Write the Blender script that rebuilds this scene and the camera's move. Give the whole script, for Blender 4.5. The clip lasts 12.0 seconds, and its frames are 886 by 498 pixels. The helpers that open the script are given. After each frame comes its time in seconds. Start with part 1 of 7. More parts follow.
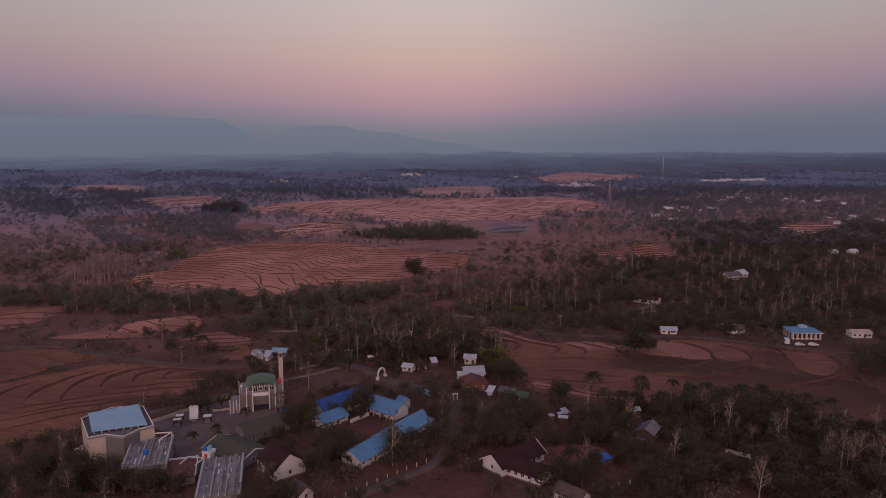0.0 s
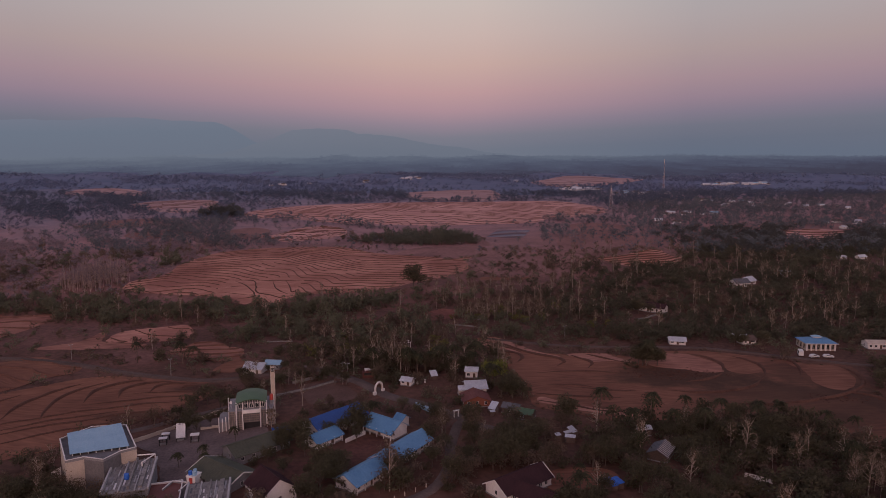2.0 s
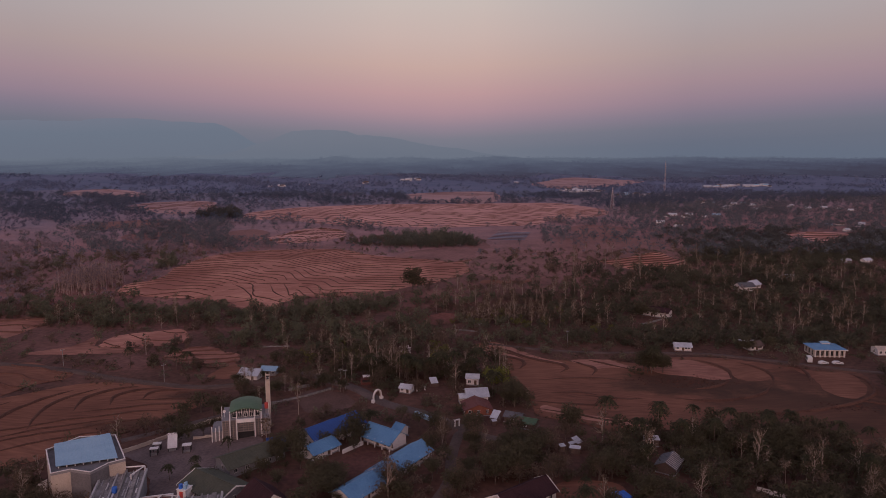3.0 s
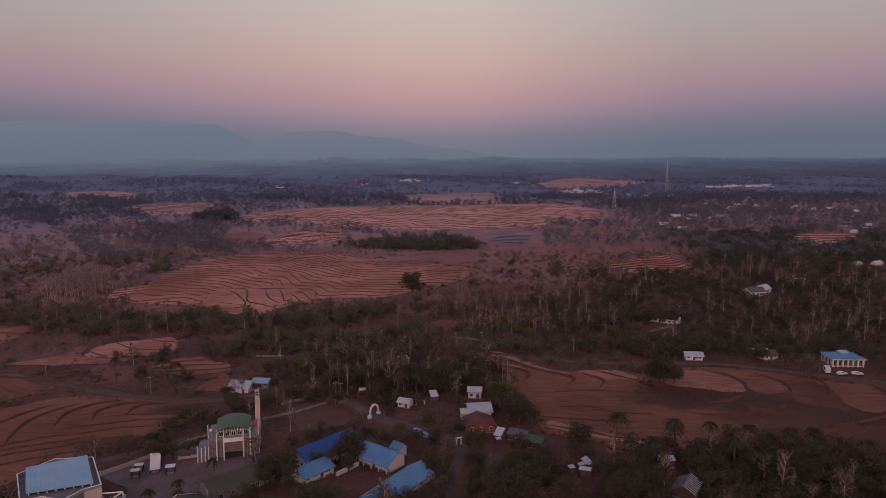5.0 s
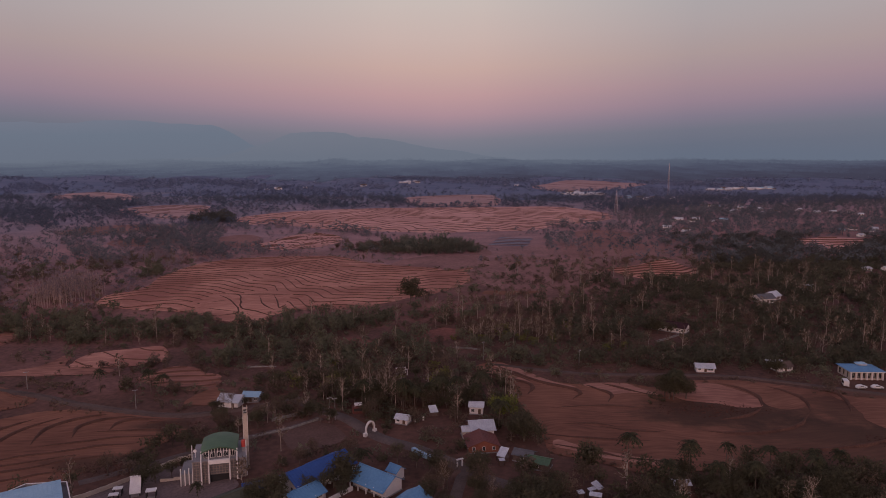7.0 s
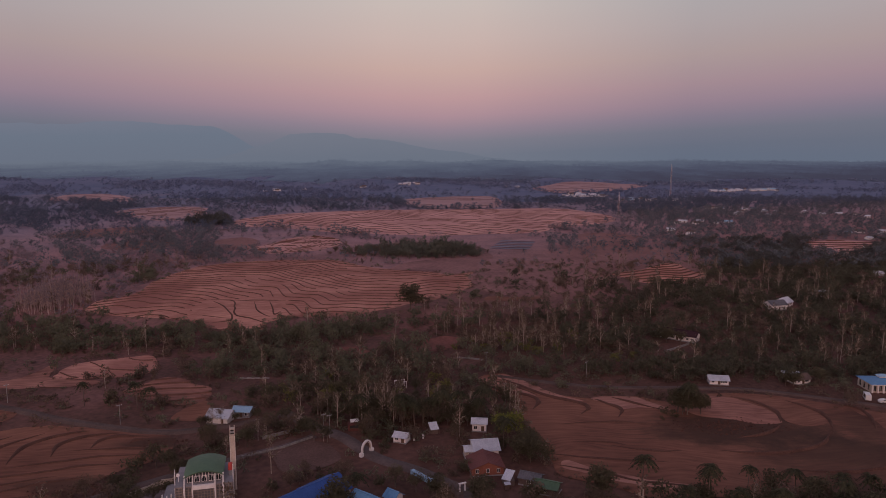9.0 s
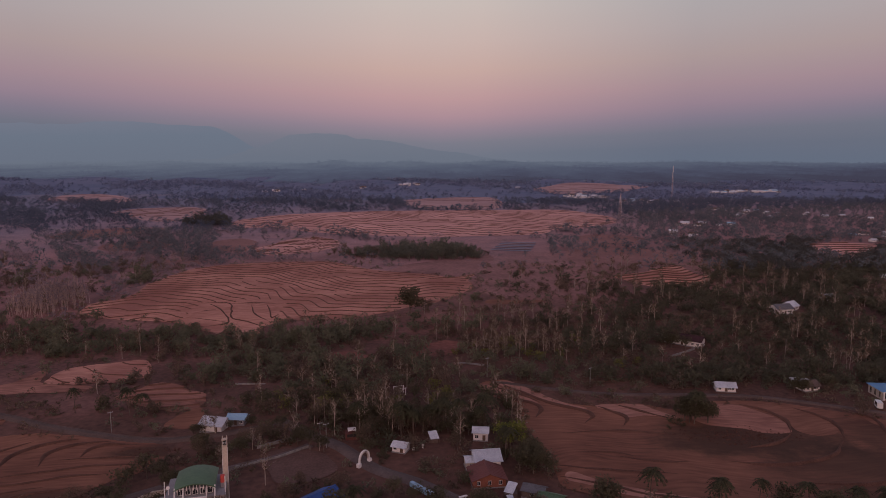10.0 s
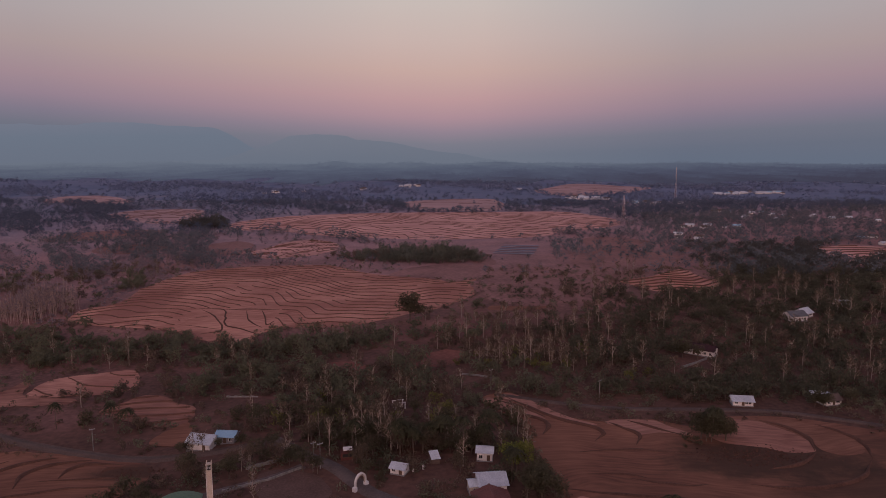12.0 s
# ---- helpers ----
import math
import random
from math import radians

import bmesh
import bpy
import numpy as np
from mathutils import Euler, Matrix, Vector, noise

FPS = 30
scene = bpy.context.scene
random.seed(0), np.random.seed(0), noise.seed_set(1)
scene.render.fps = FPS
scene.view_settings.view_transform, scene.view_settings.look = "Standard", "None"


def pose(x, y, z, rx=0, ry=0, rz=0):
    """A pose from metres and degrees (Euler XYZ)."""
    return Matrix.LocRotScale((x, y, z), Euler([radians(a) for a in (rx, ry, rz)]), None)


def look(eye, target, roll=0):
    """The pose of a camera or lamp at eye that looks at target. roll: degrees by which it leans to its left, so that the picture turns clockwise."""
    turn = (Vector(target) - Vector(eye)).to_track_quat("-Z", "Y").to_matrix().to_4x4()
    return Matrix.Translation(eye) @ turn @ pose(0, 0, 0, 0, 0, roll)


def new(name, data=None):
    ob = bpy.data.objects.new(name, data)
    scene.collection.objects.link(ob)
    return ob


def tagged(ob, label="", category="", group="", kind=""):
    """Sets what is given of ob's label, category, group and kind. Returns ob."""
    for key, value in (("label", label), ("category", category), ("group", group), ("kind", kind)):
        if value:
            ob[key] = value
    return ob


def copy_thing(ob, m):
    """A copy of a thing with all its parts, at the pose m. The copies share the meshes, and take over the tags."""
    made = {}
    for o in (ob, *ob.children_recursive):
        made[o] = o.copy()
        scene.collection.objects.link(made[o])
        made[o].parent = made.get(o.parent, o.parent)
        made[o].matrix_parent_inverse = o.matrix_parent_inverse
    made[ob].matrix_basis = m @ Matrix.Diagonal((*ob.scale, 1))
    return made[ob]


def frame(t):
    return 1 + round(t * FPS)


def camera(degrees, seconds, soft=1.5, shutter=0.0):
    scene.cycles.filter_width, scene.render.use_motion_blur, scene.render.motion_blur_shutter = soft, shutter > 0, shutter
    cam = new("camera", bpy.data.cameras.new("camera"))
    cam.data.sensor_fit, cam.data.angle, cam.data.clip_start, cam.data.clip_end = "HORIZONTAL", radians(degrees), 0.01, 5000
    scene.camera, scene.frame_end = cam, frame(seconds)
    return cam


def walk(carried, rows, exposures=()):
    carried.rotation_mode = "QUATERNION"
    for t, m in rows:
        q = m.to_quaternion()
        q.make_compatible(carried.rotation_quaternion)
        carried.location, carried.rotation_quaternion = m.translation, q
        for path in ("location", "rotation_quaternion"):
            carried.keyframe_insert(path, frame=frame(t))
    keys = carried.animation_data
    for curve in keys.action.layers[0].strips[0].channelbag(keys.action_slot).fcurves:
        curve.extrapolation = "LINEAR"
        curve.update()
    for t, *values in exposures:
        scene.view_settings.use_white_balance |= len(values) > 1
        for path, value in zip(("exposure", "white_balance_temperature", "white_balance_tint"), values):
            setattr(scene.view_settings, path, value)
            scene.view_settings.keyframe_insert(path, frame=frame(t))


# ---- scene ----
cam = camera(66.0, 12.0, soft=0.8)
PATH = [
    (0, (1.0, 1.544, 92.149), (0.996, 3.522, 91.859), -0.1),
    (0.5, (0.961, 4.365, 92.283), (0.958, 6.345, 91.995), -0.1),
    (1, (0.781, 7.454, 92.28), (0.778, 9.434, 91.994), -0.0),
    (1.5, (0.783, 10.516, 92.401), (0.78, 12.496, 92.119), -0.1),
    (2, (0.758, 13.928, 92.473), (0.755, 15.908, 92.192), -0.1),
    (2.5, (0.577, 17.61, 92.459), (0.576, 19.591, 92.18), -0.1),
    (3, (0.414, 21.141, 92.41), (0.412, 23.122, 92.133), -0.0),
    (5, (0.16, 35.154, 92.597), (0.159, 37.135, 92.322), -0.1),
    (5.5, (0.179, 38.526, 92.705), (0.178, 40.507, 92.431), -0.1),
    (6, (-0.042, 41.906, 92.772), (-0.041, 43.887, 92.498), -0.0),
    (6.5, (-0.093, 45.28, 92.847), (-0.093, 47.262, 92.576), -0.0),
    (7, (-0.153, 48.703, 92.958), (-0.152, 50.685, 92.687), -0.0),
    (9, (-0.507, 62.484, 93.356), (-0.506, 64.466, 93.088), 0.0),
    (9.5, (-0.615, 65.961, 93.445), (-0.614, 67.943, 93.177), 0.1),
    (10, (-0.665, 69.358, 93.432), (-0.664, 71.34, 93.166), 0.1),
    (10.5, (-0.726, 72.94, 93.563), (-0.726, 74.922, 93.297), 0.1),
    (11, (-0.748, 76.53, 93.559), (-0.749, 78.513, 93.295), 0.1),
    (11.5, (-0.88, 80.144, 93.631), (-0.88, 82.126, 93.368), 0.0),
    (12, (-0.994, 83.389, 93.658), (-0.995, 85.371, 93.395), 0.1),
]
walk(cam, [(t, look(eye, target, roll)) for t, eye, target, roll in PATH])

# ---- world and light: dusk sky, the sun just set behind the camera ----
def lin(r, g, b):
    def f(c):
        c /= 255.0
        return c / 12.92 if c <= 0.04045 else ((c + 0.055) / 1.055) ** 2.4
    return (f(r), f(g), f(b), 1.0)


world = bpy.data.worlds.new("dusk_sky")
scene.world = world
world.use_nodes = True
wt = world.node_tree
wt.nodes.clear()
w_out = wt.nodes.new("ShaderNodeOutputWorld")
w_bg = wt.nodes.new("ShaderNodeBackground")
w_co = wt.nodes.new("ShaderNodeTexCoord")
w_sep = wt.nodes.new("ShaderNodeSeparateXYZ")
w_map = wt.nodes.new("ShaderNodeMapRange")
w_map.inputs["From Min"].default_value = 0.0
w_map.inputs["From Max"].default_value = 0.5
w_ramp = wt.nodes.new("ShaderNodeValToRGB")
SKY = [(0.000, (110, 117, 132)), (0.040, (118, 121, 136)), (0.075, (139, 127, 144)), (0.115, (165, 136, 150)), (0.165, (182, 146, 153)),
       (0.240, (193, 162, 158)), (0.320, (196, 173, 169)), (0.44, (196, 184, 180)), (0.70, (168, 162, 176)), (1.0, (132, 130, 156))]
for n, (p, c) in enumerate(SKY):
    e = w_ramp.color_ramp.elements[n] if n < 2 else w_ramp.color_ramp.elements.new(p)
    e.position, e.color = p, lin(*c)
# warm afterglow low in the sky behind the camera
w_inv = wt.nodes.new("ShaderNodeMath"); w_inv.operation = "MULTIPLY"; w_inv.inputs[1].default_value = -1.0
w_clamp = wt.nodes.new("ShaderNodeMapRange"); w_clamp.inputs["From Min"].default_value = 0.1; w_clamp.inputs["From Max"].default_value = 1.0
w_glow = wt.nodes.new("ShaderNodeMixRGB"); w_glow.blend_type = "ADD"; w_glow.inputs[2].default_value = (0.66, 0.37, 0.29, 1)
w_sky = wt.nodes.new("ShaderNodeTexSky"); w_sky.sky_type = "NISHITA"; w_sky.sun_disc = False
w_sky.sun_elevation = radians(1.0); w_sky.sun_rotation = radians(180)
w_add = wt.nodes.new("ShaderNodeMixRGB"); w_add.blend_type = "ADD"; w_add.inputs[0].default_value = 0.02
L = wt.links.new
L(w_co.outputs["Generated"], w_sep.inputs[0])
# the bluish band of haze stands higher towards both sides
w_wide = wt.nodes.new("ShaderNodeMath"); w_wide.operation = "ABSOLUTE"
w_lift = wt.nodes.new("ShaderNodeMath"); w_lift.operation = "MULTIPLY_ADD"; w_lift.inputs[1].default_value = -0.045
L(w_sep.outputs["X"], w_wide.inputs[0]); L(w_wide.outputs[0], w_lift.inputs[0]); L(w_sep.outputs["Z"], w_lift.inputs[2])
L(w_lift.outputs[0], w_map.inputs["Value"])
L(w_map.outputs[0], w_ramp.inputs[0])
L(w_sep.outputs["Y"], w_inv.inputs[0])
L(w_inv.outputs[0], w_clamp.inputs["Value"])
L(w_clamp.outputs[0], w_glow.inputs[0])
# the sky greys towards both sides
w_side = wt.nodes.new("ShaderNodeMapRange"); w_side.inputs["From Min"].default_value = 0.08; w_side.inputs["From Max"].default_value = 0.50
w_low = wt.nodes.new("ShaderNodeMapRange"); w_low.inputs["From Min"].default_value = 0.015; w_low.inputs["From Max"].default_value = 0.07; w_low.inputs["To Min"].default_value = 0.75
w_abs = wt.nodes.new("ShaderNodeMath"); w_abs.operation = "MAXIMUM"
for slot, gain in ((0, 1.5), (1, -1.0)):
    w_gain = wt.nodes.new("ShaderNodeMath"); w_gain.operation = "MULTIPLY"; w_gain.inputs[1].default_value = gain
    L(w_sep.outputs["X"], w_gain.inputs[0]); L(w_gain.outputs[0], w_abs.inputs[slot])
w_mul = wt.nodes.new("ShaderNodeMath"); w_mul.operation = "MULTIPLY"
w_tint = wt.nodes.new("ShaderNodeMixRGB"); w_tint.blend_type = "MULTIPLY"; w_tint.inputs[2].default_value = (0.71, 0.795, 0.88, 1)
L(w_abs.outputs[0], w_side.inputs["Value"]); L(w_sep.outputs["Z"], w_low.inputs["Value"])
L(w_side.outputs[0], w_mul.inputs[0]); L(w_low.outputs[0], w_mul.inputs[1]); L(w_mul.outputs[0], w_tint.inputs[0])
L(w_ramp.outputs[0], w_tint.inputs[1])
L(w_tint.outputs[0], w_glow.inputs[1])
L(w_glow.outputs[0], w_add.inputs[1])
L(w_sky.outputs[0], w_add.inputs[2])
L(w_add.outputs[0], w_bg.inputs[0])
w_bg.inputs[1].default_value = 1.0
L(w_bg.outputs[0], w_out.inputs[0])

sun_data = bpy.data.lights.new("sun", "SUN")
sun_data.energy, sun_data.angle, sun_data.color = 0.34, radians(25), (1.0, 0.64, 0.57)
sun = new("sun", sun_data)
sun.matrix_world = look((-60, -200, 60), (0, 0, 0))


# ---- materials ----
def mat(name, dark, light, scale=1.0, rough=0.9, fine=8.0, bump=0.3, metal=0.0, island=0.0, tone=0.0, stretch=None, thin=0.0):
    """A surface whose colour runs from dark to light over large stains and fine grain, in metres."""
    m = bpy.data.materials.new(name)
    m.use_nodes = True
    t = m.node_tree
    b = t.nodes["Principled BSDF"]
    geo = t.nodes.new("ShaderNodeNewGeometry")
    n1 = t.nodes.new("ShaderNodeTexNoise"); n1.inputs["Scale"].default_value = scale; n1.inputs["Detail"].default_value = 5
    n2 = t.nodes.new("ShaderNodeTexNoise"); n2.inputs["Scale"].default_value = fine; n2.inputs["Detail"].default_value = 3
    add = t.nodes.new("ShaderNodeMath"); add.operation = "ADD"
    half = t.nodes.new("ShaderNodeMath"); half.operation = "MULTIPLY"; half.inputs[1].default_value = 0.5
    k = t.links.new
    k(geo.outputs["Position"], n1.inputs["Vector"])
    if stretch:
        warp = t.nodes.new("ShaderNodeTexNoise"); warp.inputs["Scale"].default_value = 0.02
        k(geo.outputs["Position"], warp.inputs["Vector"])
        bend = t.nodes.new("ShaderNodeVectorMath"); bend.operation = "MULTIPLY_ADD"; bend.inputs[1].default_value = (30, 30, 0)
        k(warp.outputs["Color"], bend.inputs[0]); k(geo.outputs["Position"], bend.inputs[2])
        mp = t.nodes.new("ShaderNodeMapping"); mp.inputs["Scale"].default_value = stretch
        k(bend.outputs[0], mp.inputs["Vector"]); k(mp.outputs[0], n2.inputs["Vector"])
    else:
        k(geo.outputs["Position"], n2.inputs["Vector"])
    k(n1.outputs["Fac"], add.inputs[0]); k(n2.outputs["Fac"], add.inputs[1]); k(add.outputs[0], half.inputs[0])
    last = half.outputs[0]
    for amount, socket in ((island, geo.outputs["Random Per Island"]), (tone, None)):
        if amount:
            if socket is None:
                socket = t.nodes.new("ShaderNodeObjectInfo").outputs["Random"]
            sub = t.nodes.new("ShaderNodeMath"); sub.operation = "MULTIPLY_ADD"
            k(socket, sub.inputs[0]); sub.inputs[1].default_value = amount; k(last, sub.inputs[2])
            off = t.nodes.new("ShaderNodeMath"); off.operation = "SUBTRACT"; off.inputs[1].default_value = amount / 2
            k(sub.outputs[0], off.inputs[0]); last = off.outputs[0]
    ramp = t.nodes.new("ShaderNodeValToRGB")
    ramp.color_ramp.elements[0].position, ramp.color_ramp.elements[0].color = 0.32, (*dark, 1)
    ramp.color_ramp.elements[1].position, ramp.color_ramp.elements[1].color = 0.68, (*light, 1)
    k(last, ramp.inputs[0]); k(ramp.outputs[0], b.inputs["Base Color"])
    b.inputs["Roughness"].default_value, b.inputs["Metallic"].default_value = rough, metal
    if rough > 0.8:
        b.inputs["Specular IOR Level"].default_value = 0.15
    if bump:
        bp = t.nodes.new("ShaderNodeBump"); bp.inputs["Strength"].default_value = bump; bp.inputs["Distance"].default_value = 0.1
        k(n2.outputs["Fac"], bp.inputs["Height"]); k(bp.outputs[0], b.inputs["Normal"])
    if thin:  # leaves and twigs let part of the light through
        through_leaf, both = t.nodes.new("ShaderNodeBsdfTranslucent"), t.nodes.new("ShaderNodeMixShader")
        k(ramp.outputs[0], through_leaf.inputs["Color"])
        both.inputs[0].default_value = thin
        k(b.outputs[0], both.inputs[1]); k(through_leaf.outputs[0], both.inputs[2])
        k(both.outputs[0], t.nodes["Material Output"].inputs["Surface"])
    return m


M = {}
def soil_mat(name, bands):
    """Litter-strewn soil, paler and redder over the distant scrub land, then blued by painted haze: (y, dark, light).
    """
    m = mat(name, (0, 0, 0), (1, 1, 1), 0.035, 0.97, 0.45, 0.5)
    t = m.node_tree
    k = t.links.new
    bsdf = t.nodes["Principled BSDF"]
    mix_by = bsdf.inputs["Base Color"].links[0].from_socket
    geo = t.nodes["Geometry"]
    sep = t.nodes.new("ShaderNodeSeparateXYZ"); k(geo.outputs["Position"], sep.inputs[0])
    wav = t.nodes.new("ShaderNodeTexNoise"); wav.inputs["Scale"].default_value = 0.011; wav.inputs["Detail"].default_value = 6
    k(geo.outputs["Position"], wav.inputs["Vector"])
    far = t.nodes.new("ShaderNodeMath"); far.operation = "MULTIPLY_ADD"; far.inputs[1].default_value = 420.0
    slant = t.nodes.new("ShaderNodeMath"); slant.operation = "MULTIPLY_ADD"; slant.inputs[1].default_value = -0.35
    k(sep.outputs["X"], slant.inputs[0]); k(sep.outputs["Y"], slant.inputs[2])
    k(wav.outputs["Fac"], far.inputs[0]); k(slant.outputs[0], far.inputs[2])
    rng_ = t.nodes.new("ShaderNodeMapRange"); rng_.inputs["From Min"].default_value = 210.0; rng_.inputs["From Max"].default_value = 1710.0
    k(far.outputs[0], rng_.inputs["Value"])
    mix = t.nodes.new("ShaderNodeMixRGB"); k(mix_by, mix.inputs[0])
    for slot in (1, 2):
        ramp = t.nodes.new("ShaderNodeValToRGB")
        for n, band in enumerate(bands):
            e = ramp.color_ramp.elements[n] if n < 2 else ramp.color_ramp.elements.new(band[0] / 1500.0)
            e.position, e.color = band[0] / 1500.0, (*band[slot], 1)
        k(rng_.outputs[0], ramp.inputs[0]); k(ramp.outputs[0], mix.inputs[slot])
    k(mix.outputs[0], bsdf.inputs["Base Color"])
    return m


# The bands from 520 m on carry growing distance haze in their colours.
M["soil"] = soil_mat("litter_soil_distance_haze", ((260, (0.062, 0.034, 0.026), (0.170, 0.084, 0.063)), (400, (0.066, 0.037, 0.030), (0.175, 0.086, 0.068)),
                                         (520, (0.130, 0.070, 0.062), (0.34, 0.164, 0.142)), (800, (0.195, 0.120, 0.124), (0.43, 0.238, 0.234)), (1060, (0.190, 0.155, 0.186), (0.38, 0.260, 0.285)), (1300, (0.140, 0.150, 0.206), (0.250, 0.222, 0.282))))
M["field"] = mat("dry_rice_stubble", (0.27, 0.106, 0.080), (0.59, 0.292, 0.218), 0.03, 0.95, 0.9, stretch=(0.12, 0.9, 1))
# Far stubble: pink of its own, paled by haze put into the colour.
M["field_far"] = mat("haze_paled_pink_stubble", (0.37, 0.175, 0.152), (0.67, 0.365, 0.312), 0.015, 0.95, 0.3, stretch=(0.10, 0.8, 1))
M["field_remote"] = mat("haze_paled_remote_stubble", (0.310, 0.185, 0.180), (0.480, 0.295, 0.285), 0.01, 0.95, 0.1, stretch=(0.10, 0.8, 1))
M["field_brown"] = mat("brown_rice_stubble", (0.123, 0.052, 0.036), (0.287, 0.127, 0.082), 0.028, 0.95, 0.8, stretch=(0.14, 1.0, 1))


def weedy(name, base, spots, colour):
    """The same stubble, overgrown by dark weeds within ragged ovals: (x, y, rx, ry, how thick)."""
    m = base.copy()
    m.name = name
    t = m.node_tree
    k = t.links.new
    bsdf = t.nodes["Principled BSDF"]
    last = bsdf.inputs["Base Color"].links[0].from_socket
    geo = t.nodes["Geometry"]
    ragged = t.nodes.new("ShaderNodeTexNoise"); ragged.inputs["Scale"].default_value = 0.07; ragged.inputs["Detail"].default_value = 7; ragged.inputs["Roughness"].default_value = 0.65
    k(geo.outputs["Position"], ragged.inputs["Vector"])
    for x, y, rx, ry, thick in spots:
        mp = t.nodes.new("ShaderNodeMapping"); mp.inputs["Location"].default_value = (-x / rx, -y / ry, 0); mp.inputs["Scale"].default_value = (1 / rx, 1 / ry, 0)
        k(geo.outputs["Position"], mp.inputs["Vector"])
        ln = t.nodes.new("ShaderNodeVectorMath"); ln.operation = "LENGTH"; k(mp.outputs[0], ln.inputs[0])
        add = t.nodes.new("ShaderNodeMath"); add.operation = "MULTIPLY_ADD"; add.inputs[1].default_value = 1.5
        k(ragged.outputs["Fac"], add.inputs[0]); k(ln.outputs["Value"], add.inputs[2])
        rg = t.nodes.new("ShaderNodeMapRange"); rg.interpolation_type = "SMOOTHSTEP"
        for key, val in (("From Min", 1.95), ("From Max", 1.25), ("To Min", 0.0), ("To Max", thick)):
            rg.inputs[key].default_value = val
        k(add.outputs[0], rg.inputs["Value"])
        mix = t.nodes.new("ShaderNodeMixRGB"); mix.inputs[2].default_value = (*colour, 1)
        k(rg.outputs[0], mix.inputs[0]); k(last, mix.inputs[1]); last = mix.outputs[0]
    k(last, bsdf.inputs["Base Color"])
    return m


M["field_terraced"] = weedy("stained_rice_stubble", M["field"], ((-60, 590, 70, 18, 0.6), (-150, 610, 50, 26, 0.6), (-190, 505, 22, 46, 0.75), (2, 545, 20, 45, 0.65), (-110, 645, 70, 12, 0.7), (-70, 500, 60, 12, 0.45), (-60, 448, 40, 10, 0.7), (-150, 440, 40, 10, 0.6), (-200, 372, 30, 12, 0.6), (-150, 372, 12, 20, 0.5), (-112, 340, 16, 10, 0.6), (165, 590, 40, 16, 0.5), (-150, 740, 30, 40, 0.5)), (0.25, 0.100, 0.078))
M["field_tan"] = mat("tan_rice_stubble", (0.123, 0.052, 0.036), (0.279, 0.127, 0.084), 0.05, 0.95, 0.9, stretch=(0.12, 0.9, 1))
M["field_pale"] = mat("pale_rice_stubble", (0.23, 0.105, 0.080), (0.47, 0.235, 0.175), 0.05, 0.95, 0.9, stretch=(0.12, 0.9, 1))
M["field_dull"] = mat("dull_rice_stubble", (0.16, 0.066, 0.050), (0.42, 0.20, 0.148), 0.05, 0.95, 0.9, stretch=(0.12, 0.9, 1))
# The ovals beyond x = 130 mainly darken the right part of the field.
M["field_weedy"] = weedy("weedy_rice_stubble", M["field_brown"], ((102, 288, 38, 16, 0.85), (134, 270, 34, 12, 0.5), (150, 240, 26, 22, 0.35), (120, 240, 30, 10, 0.6), (158, 286, 30, 26, 0.55), (140, 258, 55, 26, 0.5), (168, 248, 16, 30, 0.55), (-98, 286, 18, 6, 0.8), (-112, 256, 20, 7, 0.7)), (0.058, 0.034, 0.024))
# Dry grass, darkened further to paint the shade on the terrace risers.
M["bund"] = mat("grass_and_shade_bund", (0.100, 0.049, 0.037), (0.200, 0.098, 0.072), 0.2, 0.95, 2.0)
M["bank"] = mat("dark_grass_and_shade_bank", (0.068, 0.035, 0.026), (0.153, 0.075, 0.055), 0.2, 0.95, 2.0)
M["grass"] = mat("dry_dark_grass", (0.050, 0.025, 0.019), (0.125, 0.060, 0.044), 0.06, 0.95, 1.0)
M["road"] = mat("worn_concrete_road", (0.085, 0.060, 0.054), (0.17, 0.125, 0.112), 0.15, 0.9, 2.0)
M["lane"] = mat("dusty_brown_lane", (0.075, 0.050, 0.042), (0.15, 0.100, 0.084), 0.15, 0.9, 2.0)
M["bare_earth"] = mat("bare_reddish_earth", (0.115, 0.048, 0.038), (0.27, 0.110, 0.086), 0.06, 0.95, 0.6, 0.5)
# Far copy of the bare earth, paler and bluer to paint in haze.
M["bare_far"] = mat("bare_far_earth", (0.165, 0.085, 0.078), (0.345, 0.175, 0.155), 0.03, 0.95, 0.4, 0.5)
M["dirt"] = mat("dark_reddish_dirt", (0.070, 0.034, 0.027), (0.17, 0.074, 0.058), 0.08, 0.95, 0.7, 0.5)
M["paved"] = mat("dusty_paved_yard", (0.105, 0.076, 0.072), (0.225, 0.160, 0.150), 0.12, 0.9, 1.2)
M["yard"] = mat("bare_trodden_yard", (0.090, 0.052, 0.042), (0.175, 0.100, 0.082), 0.1, 0.95, 1.5)
M["leaf"] = mat("dark_green_leaves", (0.076, 0.067, 0.045), (0.165, 0.142, 0.086), 0.10, 0.9, 3.2, 0, island=0.2, thin=0.5)
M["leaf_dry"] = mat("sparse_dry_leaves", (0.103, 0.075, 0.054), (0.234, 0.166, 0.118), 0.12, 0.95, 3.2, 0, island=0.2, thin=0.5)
M["leaf_olive"] = mat("yellowish_olive_leaves", (0.131, 0.125, 0.043), (0.269, 0.244, 0.088), 0.1, 0.95, 3.0, 0, island=0.3, thin=0.5)
# Lighter than the near leaves: a little haze put into the base colour.
M["leaf_wood"] = mat("dull_green_woods", (0.119, 0.116, 0.082), (0.235, 0.220, 0.144), 0.04, 0.95, 2.0, 0, island=0.15, thin=0.5)
